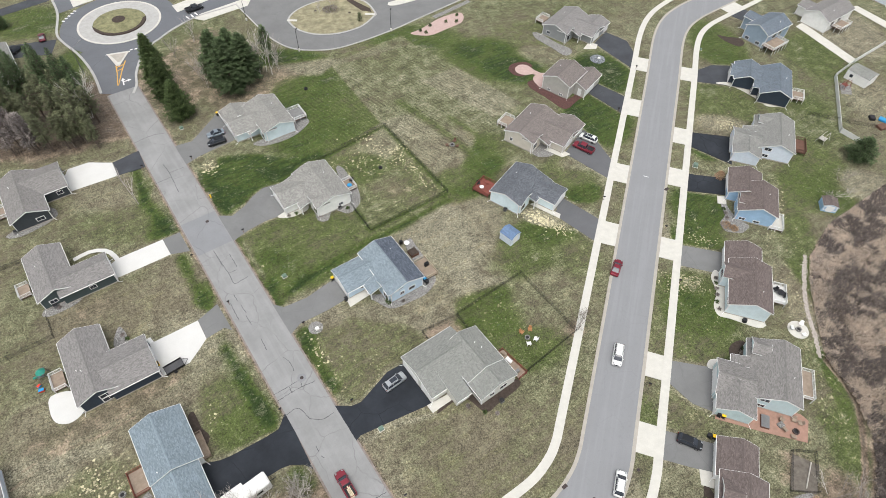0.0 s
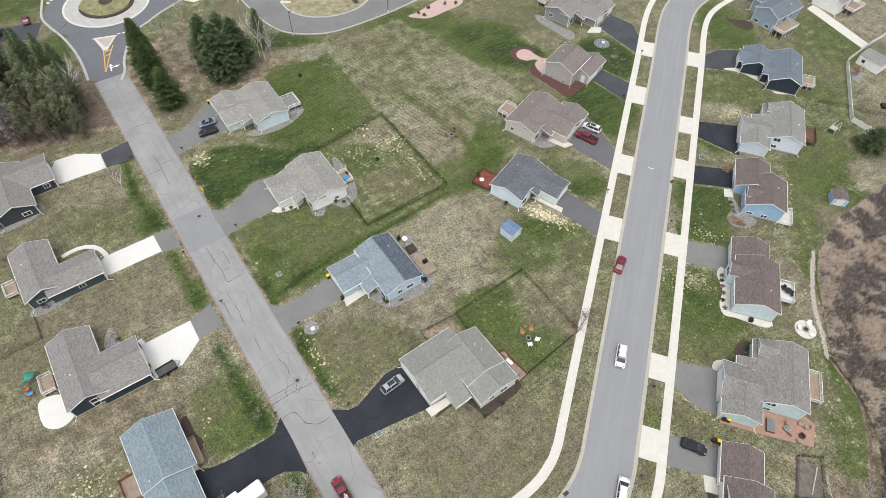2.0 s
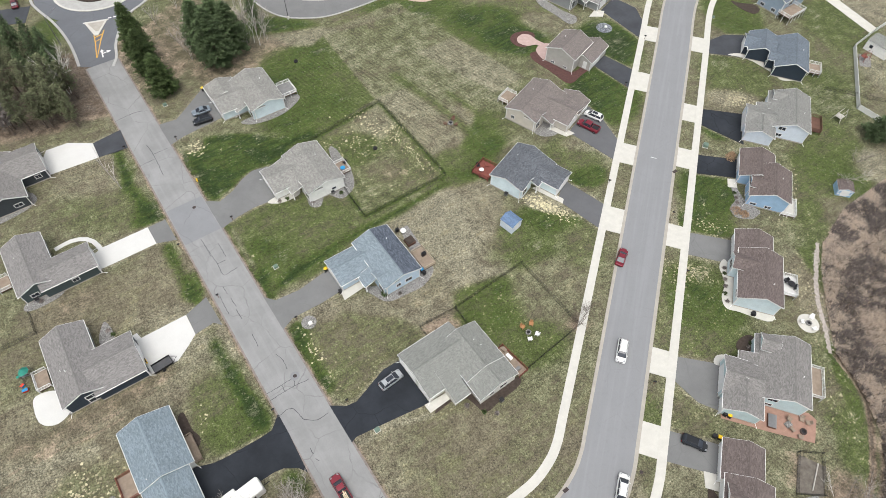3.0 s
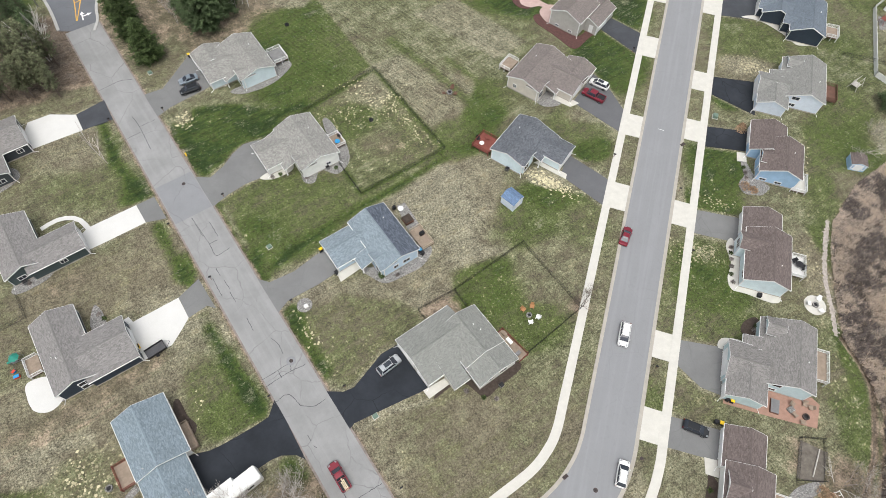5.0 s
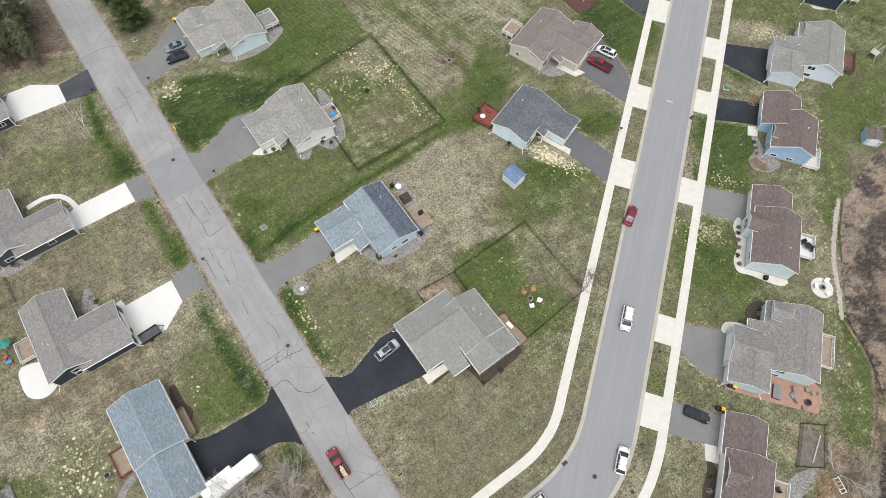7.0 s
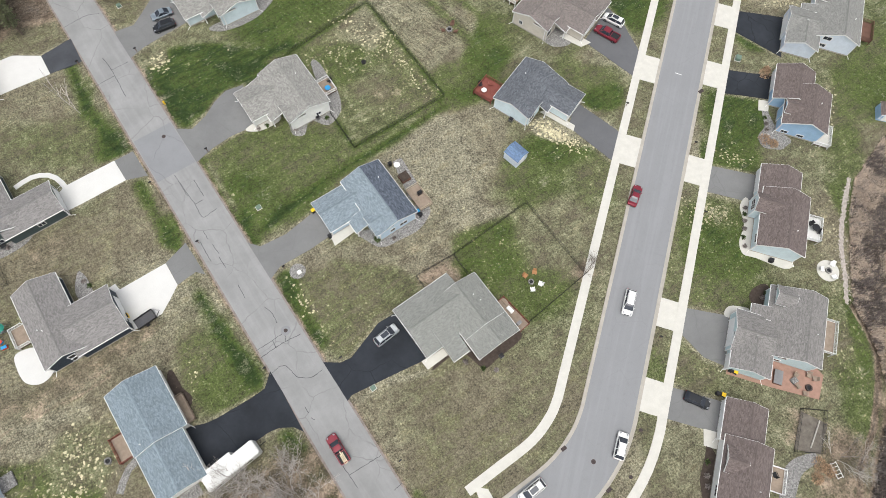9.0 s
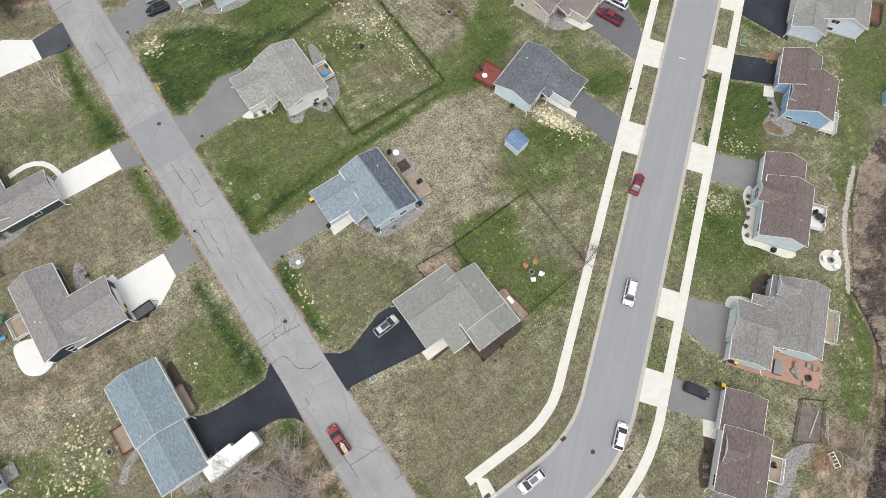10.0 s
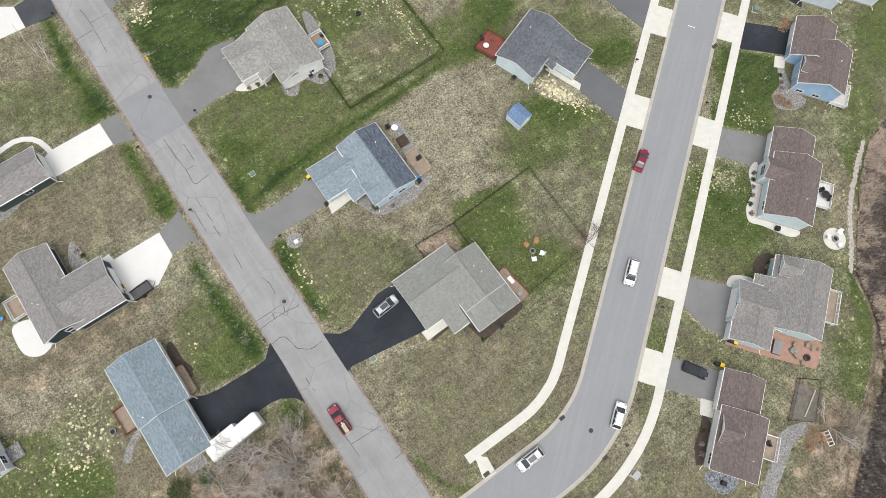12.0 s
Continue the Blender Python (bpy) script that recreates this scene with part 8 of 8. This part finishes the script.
tr = thing("utility_trailer", -20.6, 4.7, 30, "black open utility trailer on white concrete", "trailer", "vehicles")
bm = bmesh.new()
box(bm, -1.9, 1.6, -0.95, 0.95, 0.5, 0.58)
part("bed", bm, M["tar"], tr, "dark mesh bed")
for s in (-1, 1):
    bm = bmesh.new()
    box(bm, -1.9, 1.6, s * 0.95 - 0.04, s * 0.95 + 0.04, 0.5, 0.95)
    part("side_rail", bm, M["black_metal"], tr)
    bm = bmesh.new()
    rod(bm, (-0.3, s * 1.0, 0.32), (-0.3, s * 1.22, 0.32), 0.32, seg=12)
    part("wheel", bm, M["dark"], tr)
    bm = bmesh.new()
    rod(bm, (1.6, s * 0.8, 0.54), (2.6, 0, 0.54), 0.05, seg=5)
    part("drawbar", bm, M["black_metal"], tr)
bm = bmesh.new()
box(bm, 1.56, 1.64, -0.95, 0.95, 0.5, 0.95)
part("front_rail", bm, M["black_metal"], tr)

# ---- sheds and small things ----
def shed(x, y, yaw, L, W, ze, zr, wall, roof, label, face=1):
    t = thing("shed", x, y, yaw, label, "shed")
    bm = bmesh.new()
    wing_walls(bm, L, W, 0, ze, zr, 0, 0.12, 0.14, 0.09)
    part("wall", bm, wall, t)
    bm = bmesh.new()
    wing_roof(bm, L, W, 0, ze, zr, (0, 0), 0, 0.09)
    part("roof", bm, [roof, roof, M["white"]], t)
    for s in (-1, 1):
        bm = bmesh.new()
        box(bm, L / 2 - 0.12, L / 2 - 0.07, min(0, s * 0.75) + 0.01, max(0, s * 0.75) - 0.01, 0.1, 1.95)
        door = part("door", bm, M["white"], t, "white shed door")
    bm = bmesh.new()
    yw = face * (W / 2 - 0.125)
    box(bm, -L / 2 + 2.2 - 0.9, -L / 2 + 2.2, yw - 0.03, yw + 0.03, 1.0, 1.9)
    part("window", bm, M["glass"], t)
    return t


shed(50.3, 26.9, -53.4, 3.6, 3.4, 2.2, 3.0, V["pale"], shingle("sky_blue_shingles", (0.12, 0.18, 0.28), 0.15), "small garden shed with sky-blue roof, pale siding")
shed(167.0, 71.6, -63, 6.8, 5.6, 2.7, 3.6, V["white"], R["taupe"], "white garden shed with taupe shingle roof", -1)


def bin_(x, y, yaw, lid="yellow", label="black wheeled bin with a yellow lid"):
    t = thing("wheelie_bin", x, y, yaw, label, "bin", "wheeled bins")
    bm = bmesh.new()
    tapered(bm, -0.3, 0.3, 0.3, 1.0, 0.05, 0.07, 0.07, 0.07)
    bmesh.ops.recalc_face_normals(bm, faces=bm.faces)
    part("body", bm, M["dark"], t)
    bm = bmesh.new()
    box(bm, -0.34, 0.36, -0.33, 0.33, 1.0, 1.1)
    bmesh.ops.bevel(bm, geom=list(bm.edges), offset=0.03, segments=2, affect="EDGES")
    part("lid", bm, M[lid], t, f"{'yellow' if lid == 'yellow' else 'dark' if lid == 'dark' else 'blue'} lid")
    for s in (-1, 1):
        bm = bmesh.new()
        rod(bm, (-0.3, s * 0.2, 0.12), (-0.3, s * 0.28, 0.12), 0.12, seg=10)
        part("wheel", bm, M["dark"], t)


for x, y, yaw in ((-24.2, 5.6, 25), (79.6, -20.6, 150), (76.2, -24.0, 150), (-18.4, 80.4, 116), (10.0, 21.0, 26)):
    bin_(x, y, yaw)
for x, y, yaw in ((-23.7, 4.7, 25), (78.9, -20.2, 150), (75.4, -23.6, 150), (12.6, 15.4, 26), (29.9, 17.2, 26)):
    bin_(x, y, yaw, "dark", "dark wheeled bin with closed lid")
bin_(29.5, 17.9, 26, "blue_plastic", "dark wheeled bin with a blue lid")


def utility_box(x, y, yaw, s, mat_name, label):
    t = thing("utility_box", x, y, yaw, label, "utility box")
    bm = bmesh.new()
    box(bm, -s, s, -s * 0.9, s * 0.9, -0.1, s * 1.2)
    bmesh.ops.bevel(bm, geom=list(bm.edges), offset=0.05, segments=2, affect="EDGES")
    part("cabinet", bm, M[mat_name], t)
    bm = bmesh.new()
    box(bm, -s * 1.2, s * 1.2, -s * 1.1, s * 1.1, -0.2, 0.03)
    part("pad", bm, M["concrete"], t)


for x, y, yaw, s, m in ((17.2, -13.3, 26, 0.45, "green_box"), (-0.2, 23.5, 26, 0.45, "green_box"), (102.9, 43.5, 63, 0.6, "green_box"), (57.4, -38.9, 40, 0.6, "steel"), (-27.4, 76.2, 26, 0.45, "green_box"), (126.6, 92.6, 63, 0.35, "green_box"), (6.4, 9.4, 26, 0.35, "white"), (93.4, 92.2, 0, 0.35, "white")):
    utility_box(x, y, yaw, s, m, "square utility box in the grass" if m != "green_box" else "green electrical box in the grass")


def mailbox(x, y, yaw):
    t = thing("mailbox", x, y, yaw, "black mailbox on a post by the road", "mailbox", "mailboxes")
    bm = bmesh.new()
    box(bm, -0.05, 0.05, -0.05, 0.05, -0.2, 1.05)
    part("post", bm, M["wood_brown"], t)
    bm = bmesh.new()
    box(bm, -0.3, 0.3, -0.13, 0.13, 1.05, 1.35)
    bmesh.ops.bevel(bm, geom=list(bm.edges), offset=0.06, segments=2, affect="EDGES")
    part("box", bm, M["black_metal"], t)


for x, y, yaw in ((12.4, -7.4, 26), (-0.6, -7.2, 206), (20.2, -25.6, 26), (3.8, 10.6, 26), (-9.4, 37.2, 26), (-23.4, 63.4, 26), (-35.0, 61.8, 206), (-20.0, 31.4, 206), (-11.4, 17.9, 206), (90.6, 67.2, -27), (102.6, 85.4, -27), (75.6, 35.4, -27), (83.9, 9.4, 153), (86.8, 24.4, 153), (68.4, -12.6, 153)):
    mailbox(x, y, yaw)
hyd = thing("hydrant", -17.7, 49.6, 0, "orange-yellow fire hydrant in the green lawn", "hydrant")
bm = bmesh.new()
rod(bm, (0, 0, -0.1), (0, 0, 0.75), 0.16, 0.14, 10)
part("barrel", bm, M["yellow"], hyd)
bm = bmesh.new()
rod(bm, (0, 0, 0.75), (0, 0, 0.95), 0.18, 0.05, 10)
part("bonnet", bm, M["yellow"], hyd)
for s in (-1, 1):
    bm = bmesh.new()
    rod(bm, (0, 0, 0.5), (0, s * 0.32, 0.5), 0.09, seg=8)
    part("outlet", bm, M["yellow"], hyd)


def lawn_chair(x, y, yaw, mat_name, label):
    t = thing("garden_chair", x, y, yaw, label, "chair", "garden chairs")
    bm = bmesh.new()
    box(bm, -0.35, 0.35, -0.35, 0.35, 0.36, 0.42)
    part("seat", bm, M[mat_name], t)
    bm = bmesh.new()
    box(bm, -0.03, 0.03, -0.33, 0.33, 0, 0.65)
    part("backrest", bm, M[mat_name], t).matrix_basis = pose(-0.34, 0, 0.38, 0, -20, 0)
    for sx in (-0.3, 0.3):
        for sy in (-0.32, 0.32):
            bm = bmesh.new()
            box(bm, sx - 0.04, sx + 0.04, sy - 0.04, sy + 0.04, -0.05, 0.38)
            part("leg", bm, M[mat_name], t)
    for sy in (-0.38, 0.38):
        bm = bmesh.new()
        box(bm, -0.35, 0.38, sy - 0.06, sy + 0.06, 0.58, 0.62)
        part("armrest", bm, M[mat_name], t)


def firepit(x, y, r, label, mat_name="stone"):
    t = thing("firepit", x, y, 0, label, "firepit", "firepits")
    n = 12
    for k in range(n):
        bm = bmesh.new()
        a0, a1 = math.tau * k / n + 0.03, math.tau * (k + 1) / n - 0.03
        prism(bm, [(r * math.cos(a0), r * math.sin(a0)), (r * math.cos(a1), r * math.sin(a1)), (0.65 * r * math.cos(a1), 0.65 * r * math.sin(a1)), (0.65 * r * math.cos(a0), 0.65 * r * math.sin(a0))][::1], -0.05, 0.32)
        part("stone_block", bm, M[mat_name], t)
    bm = bmesh.new()
    disc(bm, 0, 0, -0.05, 0.08, r * 0.64, 16)
    part("ash_bed", bm, M["dark"], t, "black ash")


firepit(48.0, 1.1, 0.55, "round stone firepit in the fenced lawn")
for x, y, yaw, m in ((47.1, 2.3, -50, "wood_orange"), (48.9, 2.7, -110, "wood_orange"), (49.5, 0.4, 150, "white"), (47.9, -0.4, 90, "white")):
    lawn_chair(x, y, yaw, m, "white garden chair by the firepit" if m == "white" else "orange-brown garden chair by the firepit")
firepit(42.6, 59.9, 0.7, "round stone firepit in the open field")
for x, y, yaw in ((41.2, 59.6, 0), (43.4, 61.0, -120), (43.8, 59.0, 150)):
    lawn_chair(x, y, yaw, "wood_brown", "dark garden chair by the firepit")
firepit(5.3, 88.9, 0.55, "dark iron firepit ring in the lawn", "dark")
firepit(-26.5, -18.1, 0.6, "round stone firepit on bare ground")
firepit(103.6, -5.3, 0.6, "round stone firepit on the paved circle")
for x, y, yaw in ((102.3, -4.9, -15), (104.6, -4.3, 225), (103.9, -6.7, 100)):
    lawn_chair(x, y, yaw, "white", "white garden chair on the paved circle")
firepit(91.7, -25.2, 0.6, "round dark firepit on the clay patio", "rust")
firepit(23.3, 54.0, 0.5, "dark firepit ring in the fenced yard", "dark")
for x, y, yaw in ((92.4, -23.2, -120), (93.2, -23.9, 160), (90.2, -22.8, -60), (89.8, -24.6, 20), (90.6, -26.0, 70)):
    lawn_chair(x, y, yaw, "wood_deck", "weathered garden chair on the clay patio")


def round_table(x, y, z, r, mat_name, label, name="garden_table"):
    t = thing(name, x, y, 0, label, "table", "", z)
    bm = bmesh.new()
    disc(bm, 0, 0, 0.68, 0.73, r, 20)
    part("tabletop", bm, M[mat_name], t)
    for k in range(4):
        a = 0.78 + k * 1.5708
        bm = bmesh.new()
        rod(bm, (0.7 * r * math.cos(a), 0.7 * r * math.sin(a), -0.02), (0.6 * r * math.cos(a), 0.6 * r * math.sin(a), 0.69), 0.03, seg=5)
        part("leg", bm, M["black_metal"], t)


round_table(26.9, 28.4, 0.05, 0.62, "white", "round white patio table")
round_table(46.9, 42.6, 0.7, 0.55, "white", "round table on the red deck")
round_table(103.2, 2.8, 1.3, 0.75, "dark", "dark round table on the white deck")
round_table(15.3, 47.8, 0.6, 0.6, "blue_plastic", "blue-covered table on the small deck")


def block_thing(name, x, y, yaw, sx, sy, h, mat_name, label, category, z=0.0, top=None):
    t = thing(name, x, y, yaw, label, category, "", z)
    bm = bmesh.new()
    box(bm, -sx, sx, -sy, sy, 0, h)
    bmesh.ops.bevel(bm, geom=list(bm.edges), offset=min(0.06, h * 0.2), segments=2, affect="EDGES")
    part("body", bm, M[mat_name], t)
    bm = bmesh.new()
    box(bm, -sx * 0.96, sx * 0.96, -sy * 0.96, sy * 0.96, h, h + 0.05)
    part("top", bm, M[top or mat_name], t)
    return t


block_thing("hot_tub", 28.0, 25.6, -64, 0.95, 0.95, 0.85, "wood_brown", "brown covered hot tub on the patio", "hot tub", 0.05, "mulch")
block_thing("grill", 30.4, 21.6, 26, 0.5, 0.3, 0.95, "black_metal", "black barbecue grill on the deck", "grill", 0.5)
block_thing("grill", 25.6, 28.9, 26, 0.35, 0.3, 0.9, "black_metal", "black barbecue grill on the patio", "grill", 0.05)
block_thing("grill", 44.0, -6.3, 30, 0.45, 0.3, 0.9, "steel", "pale barbecue grill on the deck", "grill", 0.5)
block_thing("bench", 43.0, -3.6, -57, 0.7, 0.35, 0.45, "white", "white cushioned bench on the deck", "bench", 0.5)
block_thing("bench", 42.4, -2.0, -57, 0.5, 0.35, 0.45, "wood_deck", "wooden bench on the deck", "bench", 0.5)
block_thing("air_conditioner", 39.9, -11.4, 27, 0.4, 0.4, 0.75, "steel", "grey air conditioner beside the wall", "air conditioner", 0.0, "dark")
block_thing("air_conditioner", 12.6, 41.6, 26, 0.4, 0.4, 0.75, "steel", "grey air conditioner beside the wall", "air conditioner", 0.0, "dark")
block_thing("air_conditioner", 51.2, 35.4, 46, 0.4, 0.4, 0.75, "steel", "grey air conditioner beside the wall", "air conditioner", 0.0, "dark")
block_thing("air_conditioner", 93.4, -1.8, 63, 0.4, 0.4, 0.75, "dark", "dark air conditioner beside the wall", "air conditioner", 0.0, "dark")
block_thing("air_conditioner", -46.2, 22.4, 27, 0.4, 0.4, 0.75, "steel", "grey air conditioner beside the wall", "air conditioner", 0.0, "dark")
block_thing("air_conditioner", -59.8, 44.4, 27, 0.4, 0.4, 0.75, "steel", "grey air conditioner beside the wall", "air conditioner", 0.0, "dark")
block_thing("air_conditioner", 71.4, -42.6, 63, 0.4, 0.4, 0.75, "dark", "dark air conditioner on river stones", "air conditioner", 0.0, "dark")
block_thing("garden_swing", 86.9, -22.6, 62, 1.3, 0.75, 0.5, "wood_brown", "dark garden swing seat with pale canopy", "swing seat", 0.0, "steel")
block_thing("stone_pile", 89.6, -23.6, 20, 0.6, 0.5, 0.35, "stone", "pile of grey stones on the clay patio", "stones")
block_thing("crate", 160.4, 50.6, 10, 1.4, 1.0, 0.6, "wood_brown", "brown wooden crate among yard clutter", "crate")
block_thing("crate", 162.6, 53.2, 40, 0.8, 1.2, 0.5, "blue_plastic", "blue tarpaulin heap in the yard", "clutter")
block_thing("crate", 159.8, 54.4, 70, 0.9, 0.7, 0.7, "dark", "dark heap of yard clutter", "clutter")
block_thing("crate", 163.4, 50.0, 0, 0.9, 0.7, 0.6, "white", "white box among yard clutter", "clutter")
block_thing("toy_slide", -44.4, 3.4, 20, 0.5, 0.3, 0.5, "red_plastic", "red and blue plastic toy on the grass", "toy", 0.0, "blue_plastic")
block_thing("toy_car", -45.1, 4.4, 60, 0.35, 0.25, 0.45, "blue_plastic", "small blue plastic toy on the grass", "toy", 0.0, "red_plastic")


def frame_set(x, y, yaw, w, d, h, mat_name, label, name, roof=None):
    t = thing(name, x, y, yaw, label, "play set")
    for sx in (-w / 2, w / 2):
        for sy in (-d / 2, d / 2):
            bm = bmesh.new()
            rod(bm, (sx, sy, -0.1), (sx * 0.9, sy * (0.35 if roof is None else 0.95), h), 0.06, seg=5)
            part("post", bm, M[mat_name], t)
    for z, f in ((h, 0.35 if roof is None else 0.95), (h * 0.5, 0.7)):
        for sy in (-d / 2, d / 2):
            bm = bmesh.new()
            rod(bm, (-w / 2, sy * f, z), (w / 2, sy * f, z), 0.05, seg=5)
            part("crossbar", bm, M[mat_name], t)
    bm = bmesh.new()
    box(bm, -w * 0.45, w * 0.1, -d * 0.35, d * 0.35, h * 0.5, h * 0.53)
    part("platform", bm, M[mat_name], t)
    if roof:
        bm = bmesh.new()
        top = bm.verts.new((0, 0, h + 0.8))
        base = [bm.verts.new(((w / 2 + 0.1) * math.cos(a), (d / 2 + 0.1) * math.sin(a), h)) for a in np.linspace(0, math.tau, 8, endpoint=False)]
        for k in range(8):
            bm.faces.new((base[k], base[(k + 1) % 8], top))
        bm.faces.new(list(reversed(base)))
        part("canopy", bm, M[roof], t, "green pointed canopy")
    return t


block_thing("lawn_mower", -24.4, 5.7, 30, 0.7, 0.5, 0.55, "yellow", "yellow and black ride-on mower by the garage", "mower", 0.0, "dark")
for x, y, z, m, text in ((46.4, 44.2, 0.7, "dark", "dark chair on the red deck"), (48.6, 44.0, 0.7, "wood_red", "red-stained chair on the deck"), (102.6, 3.8, 1.3, "dark", "dark chair on the white deck"), (103.8, 1.8, 1.3, "dark", "dark chair on the white deck"), (15.8, 49.6, 0.6, "dark", "dark chair on the small deck"), (80.4, -37.6, 0.4, "dark", "dark chair on the small deck")):
    lawn_chair(x, y, (x * 37) % 360, m, text)
    bpy.context.view_layer.update()
    seat = bpy.data.objects[max((o.name for o in bpy.data.objects if o.name.startswith("garden_chair")))]
    seat.matrix_basis = Matrix.Translation((0, 0, z)) @ seat.matrix_basis


def straw_clumps(spots, label, seed):
    """Flat tussocks of last year's grass lying about on the lawn."""
    rnd = random.Random(seed)
    verts, faces = [], []
    for x, y, rx, ry, yaw, n, big in spots:
        c, s = math.cos(radians(yaw)), math.sin(radians(yaw))
        for k in range(n):
            u, v = rnd.gauss(0, 0.5) * rx, rnd.gauss(0, 0.5) * ry
            r = big * rnd.uniform(0.35, 1.0) ** 1.5
            px, py = x + u * c - v * s, y + u * s + v * c
            i = len(verts)
            verts.append((px, py, -0.02 + 0.12 * r))
            m = 7
            for j in range(m):
                a, q = math.tau * j / m, r * rnd.uniform(0.55, 1.25)
                verts.append((px + q * math.cos(a), py + q * math.sin(a), -0.075))
            faces += [(i, i + 1 + j, i + 1 + (j + 1) % m) for j in range(m)]
    tagged(new("straw_clumps", mesh_from("straw_clumps", verts, faces, [M["tussock"]])), label, "dry grass", kind="stuff")


straw_clumps([(59.2, 31.2, 4.6, 1.5, -41, 260, 0.4), (62.6, 28.0, 2.6, 2.2, -41, 60, 0.28)], "pale straw spread beside the front walk", 3)
straw_clumps([(22, 62, 7, 4, -26, 120, 0.34), (28, 58.6, 3, 5, -26, 70, 0.32), (31.5, 52.5, 1.6, 8, 26, 80, 0.3), (16, 57, 4, 2, 26, 30, 0.3)], "yellow tussocks of dry grass in the fenced yard", 4)
straw_clumps([(85.5, 9.4, 5, 2.4, -27, 130, 0.34), (116.4, 27, 1.8, 7, -27, 130, 0.36), (117.9, 58.7, 3.6, 2.4, -27, 130, 0.42), (107, 3, 2, 6, -27, 40, 0.3), (93.6, 20.4, 3.6, 1.6, -27, 50, 0.3)], "pale tussocks of dry grass on the lawn", 5)
straw_clumps([(-30.4, -17.4, 4.4, 6.4, 26, 130, 0.36), (-34, -23, 4, 3, 26, 50, 0.36), (-18.8, 60.4, 2.2, 2.4, 26, 60, 0.4), (0.5, 2.0, 1.6, 5, 26, 0, 0.3), (6.5, 4.6, 1.2, 5, 26, 50, 0.26), (-13, -7.4, 2.0, 2.4, 26, 14, 0.26)], "pale yellow tussocks of dry grass on the lawn", 6)
block_thing("door_step", -42.3, -18.9, 27, 1.5, 1.3, 0.25, "stone", "grey stone step at the house door", "step")
bare_tree(91.4, -36.9, 4.6, 401, "fallen pale branch lying on leaf litter", "bark_pale", 2, 3, 2.6, 0.5, 0.012)
bare_tree(92.6, -38.6, 4.0, 402, "fallen pale branch lying on leaf litter", "bark_pale", 2, 3, 3.0, 0.5, 0.012)
bed("garden_plot", [(89.0, -28.7), (92.7, -31.5), (89.6, -36.0), (85.5, -34.4)], "plot", "bare grey-brown earth of a fenced vegetable plot", "garden bed", -0.02, False)
block_thing("edging_board", 89.9, -32.7, 51, 2.6, 0.09, 0.14, "bark_pale", "pale board lying across the vegetable plot", "board")
frame_set(140.8, 47.8, 30, 3.2, 2.4, 2.4, "bark_pale", "white wooden swing set in the yard", "swing_set")
frame_set(160.4, 68.6, 20, 2.6, 2.0, 2.4, "wood_red", "red-brown wooden play set on a slab", "play_set")
bed("slab_pad", [(158.0, 66.2), (160.8, 65.2), (163.2, 69.6), (160.4, 71.0)], "stone", "grey slab under the play set", "slab", 0.0, False)
frame_set(-44.6, 6.4, 20, 1.6, 1.6, 1.9, "steel", "play tower with a green pointed roof", "play_tower", "green_plastic")
coop = shed(128.6, 25.4, -113, 3.4, 3.6, 1.9, 2.5, V["blue"], R["brown"], "blue hen house with white-framed windows by the scrub")
for yy in (-0.85, 0.85):
    bm = bmesh.new()
    for q in ((-0.62, -0.52, 0.5, 1.75), (0.52, 0.62, 0.5, 1.75), (-0.52, 0.52, 0.5, 0.6), (-0.52, 0.52, 1.65, 1.75), (-0.05, 0.05, 0.6, 1.65)):
        box(bm, 1.58, 1.68, yy + q[0], yy + q[1], q[2], q[3])
    part("window_frame", bm, M["white"], coop, "white-painted window frame")
bm = bmesh.new()
rod(bm, (0, 0, 0.9), (-1.9, 0.6, 0.05), 0.25, seg=6)
part("slide", bm, M["green_plastic"], bpy.data.objects["play_tower"], "green plastic slide")
lad = thing("ladder", 91.15, -38.7, -82, "white wooden ladder frame lying in scrub", "ladder")
for s in (-1, 1):
    bm = bmesh.new()
    box(bm, -1.3, 1.3, s * 0.5 - 0.05, s * 0.5 + 0.05, 0.3, 0.36)
    part("rail", bm, M["vinyl"], lad)
for k in range(5):
    bm = bmesh.new()
    box(bm, -1.2 + 0.58 * k, -1.1 + 0.58 * k, -0.5, 0.5, 0.29, 0.35)
    part("rung", bm, M["vinyl"], lad)
for s in (-1, 1):
    bm = bmesh.new()
    box(bm, -1.2 * s - 0.05, -1.2 * s + 0.05, -0.45, 0.45, -0.1, 0.3)
    part("foot", bm, M["wood_brown"], lad)
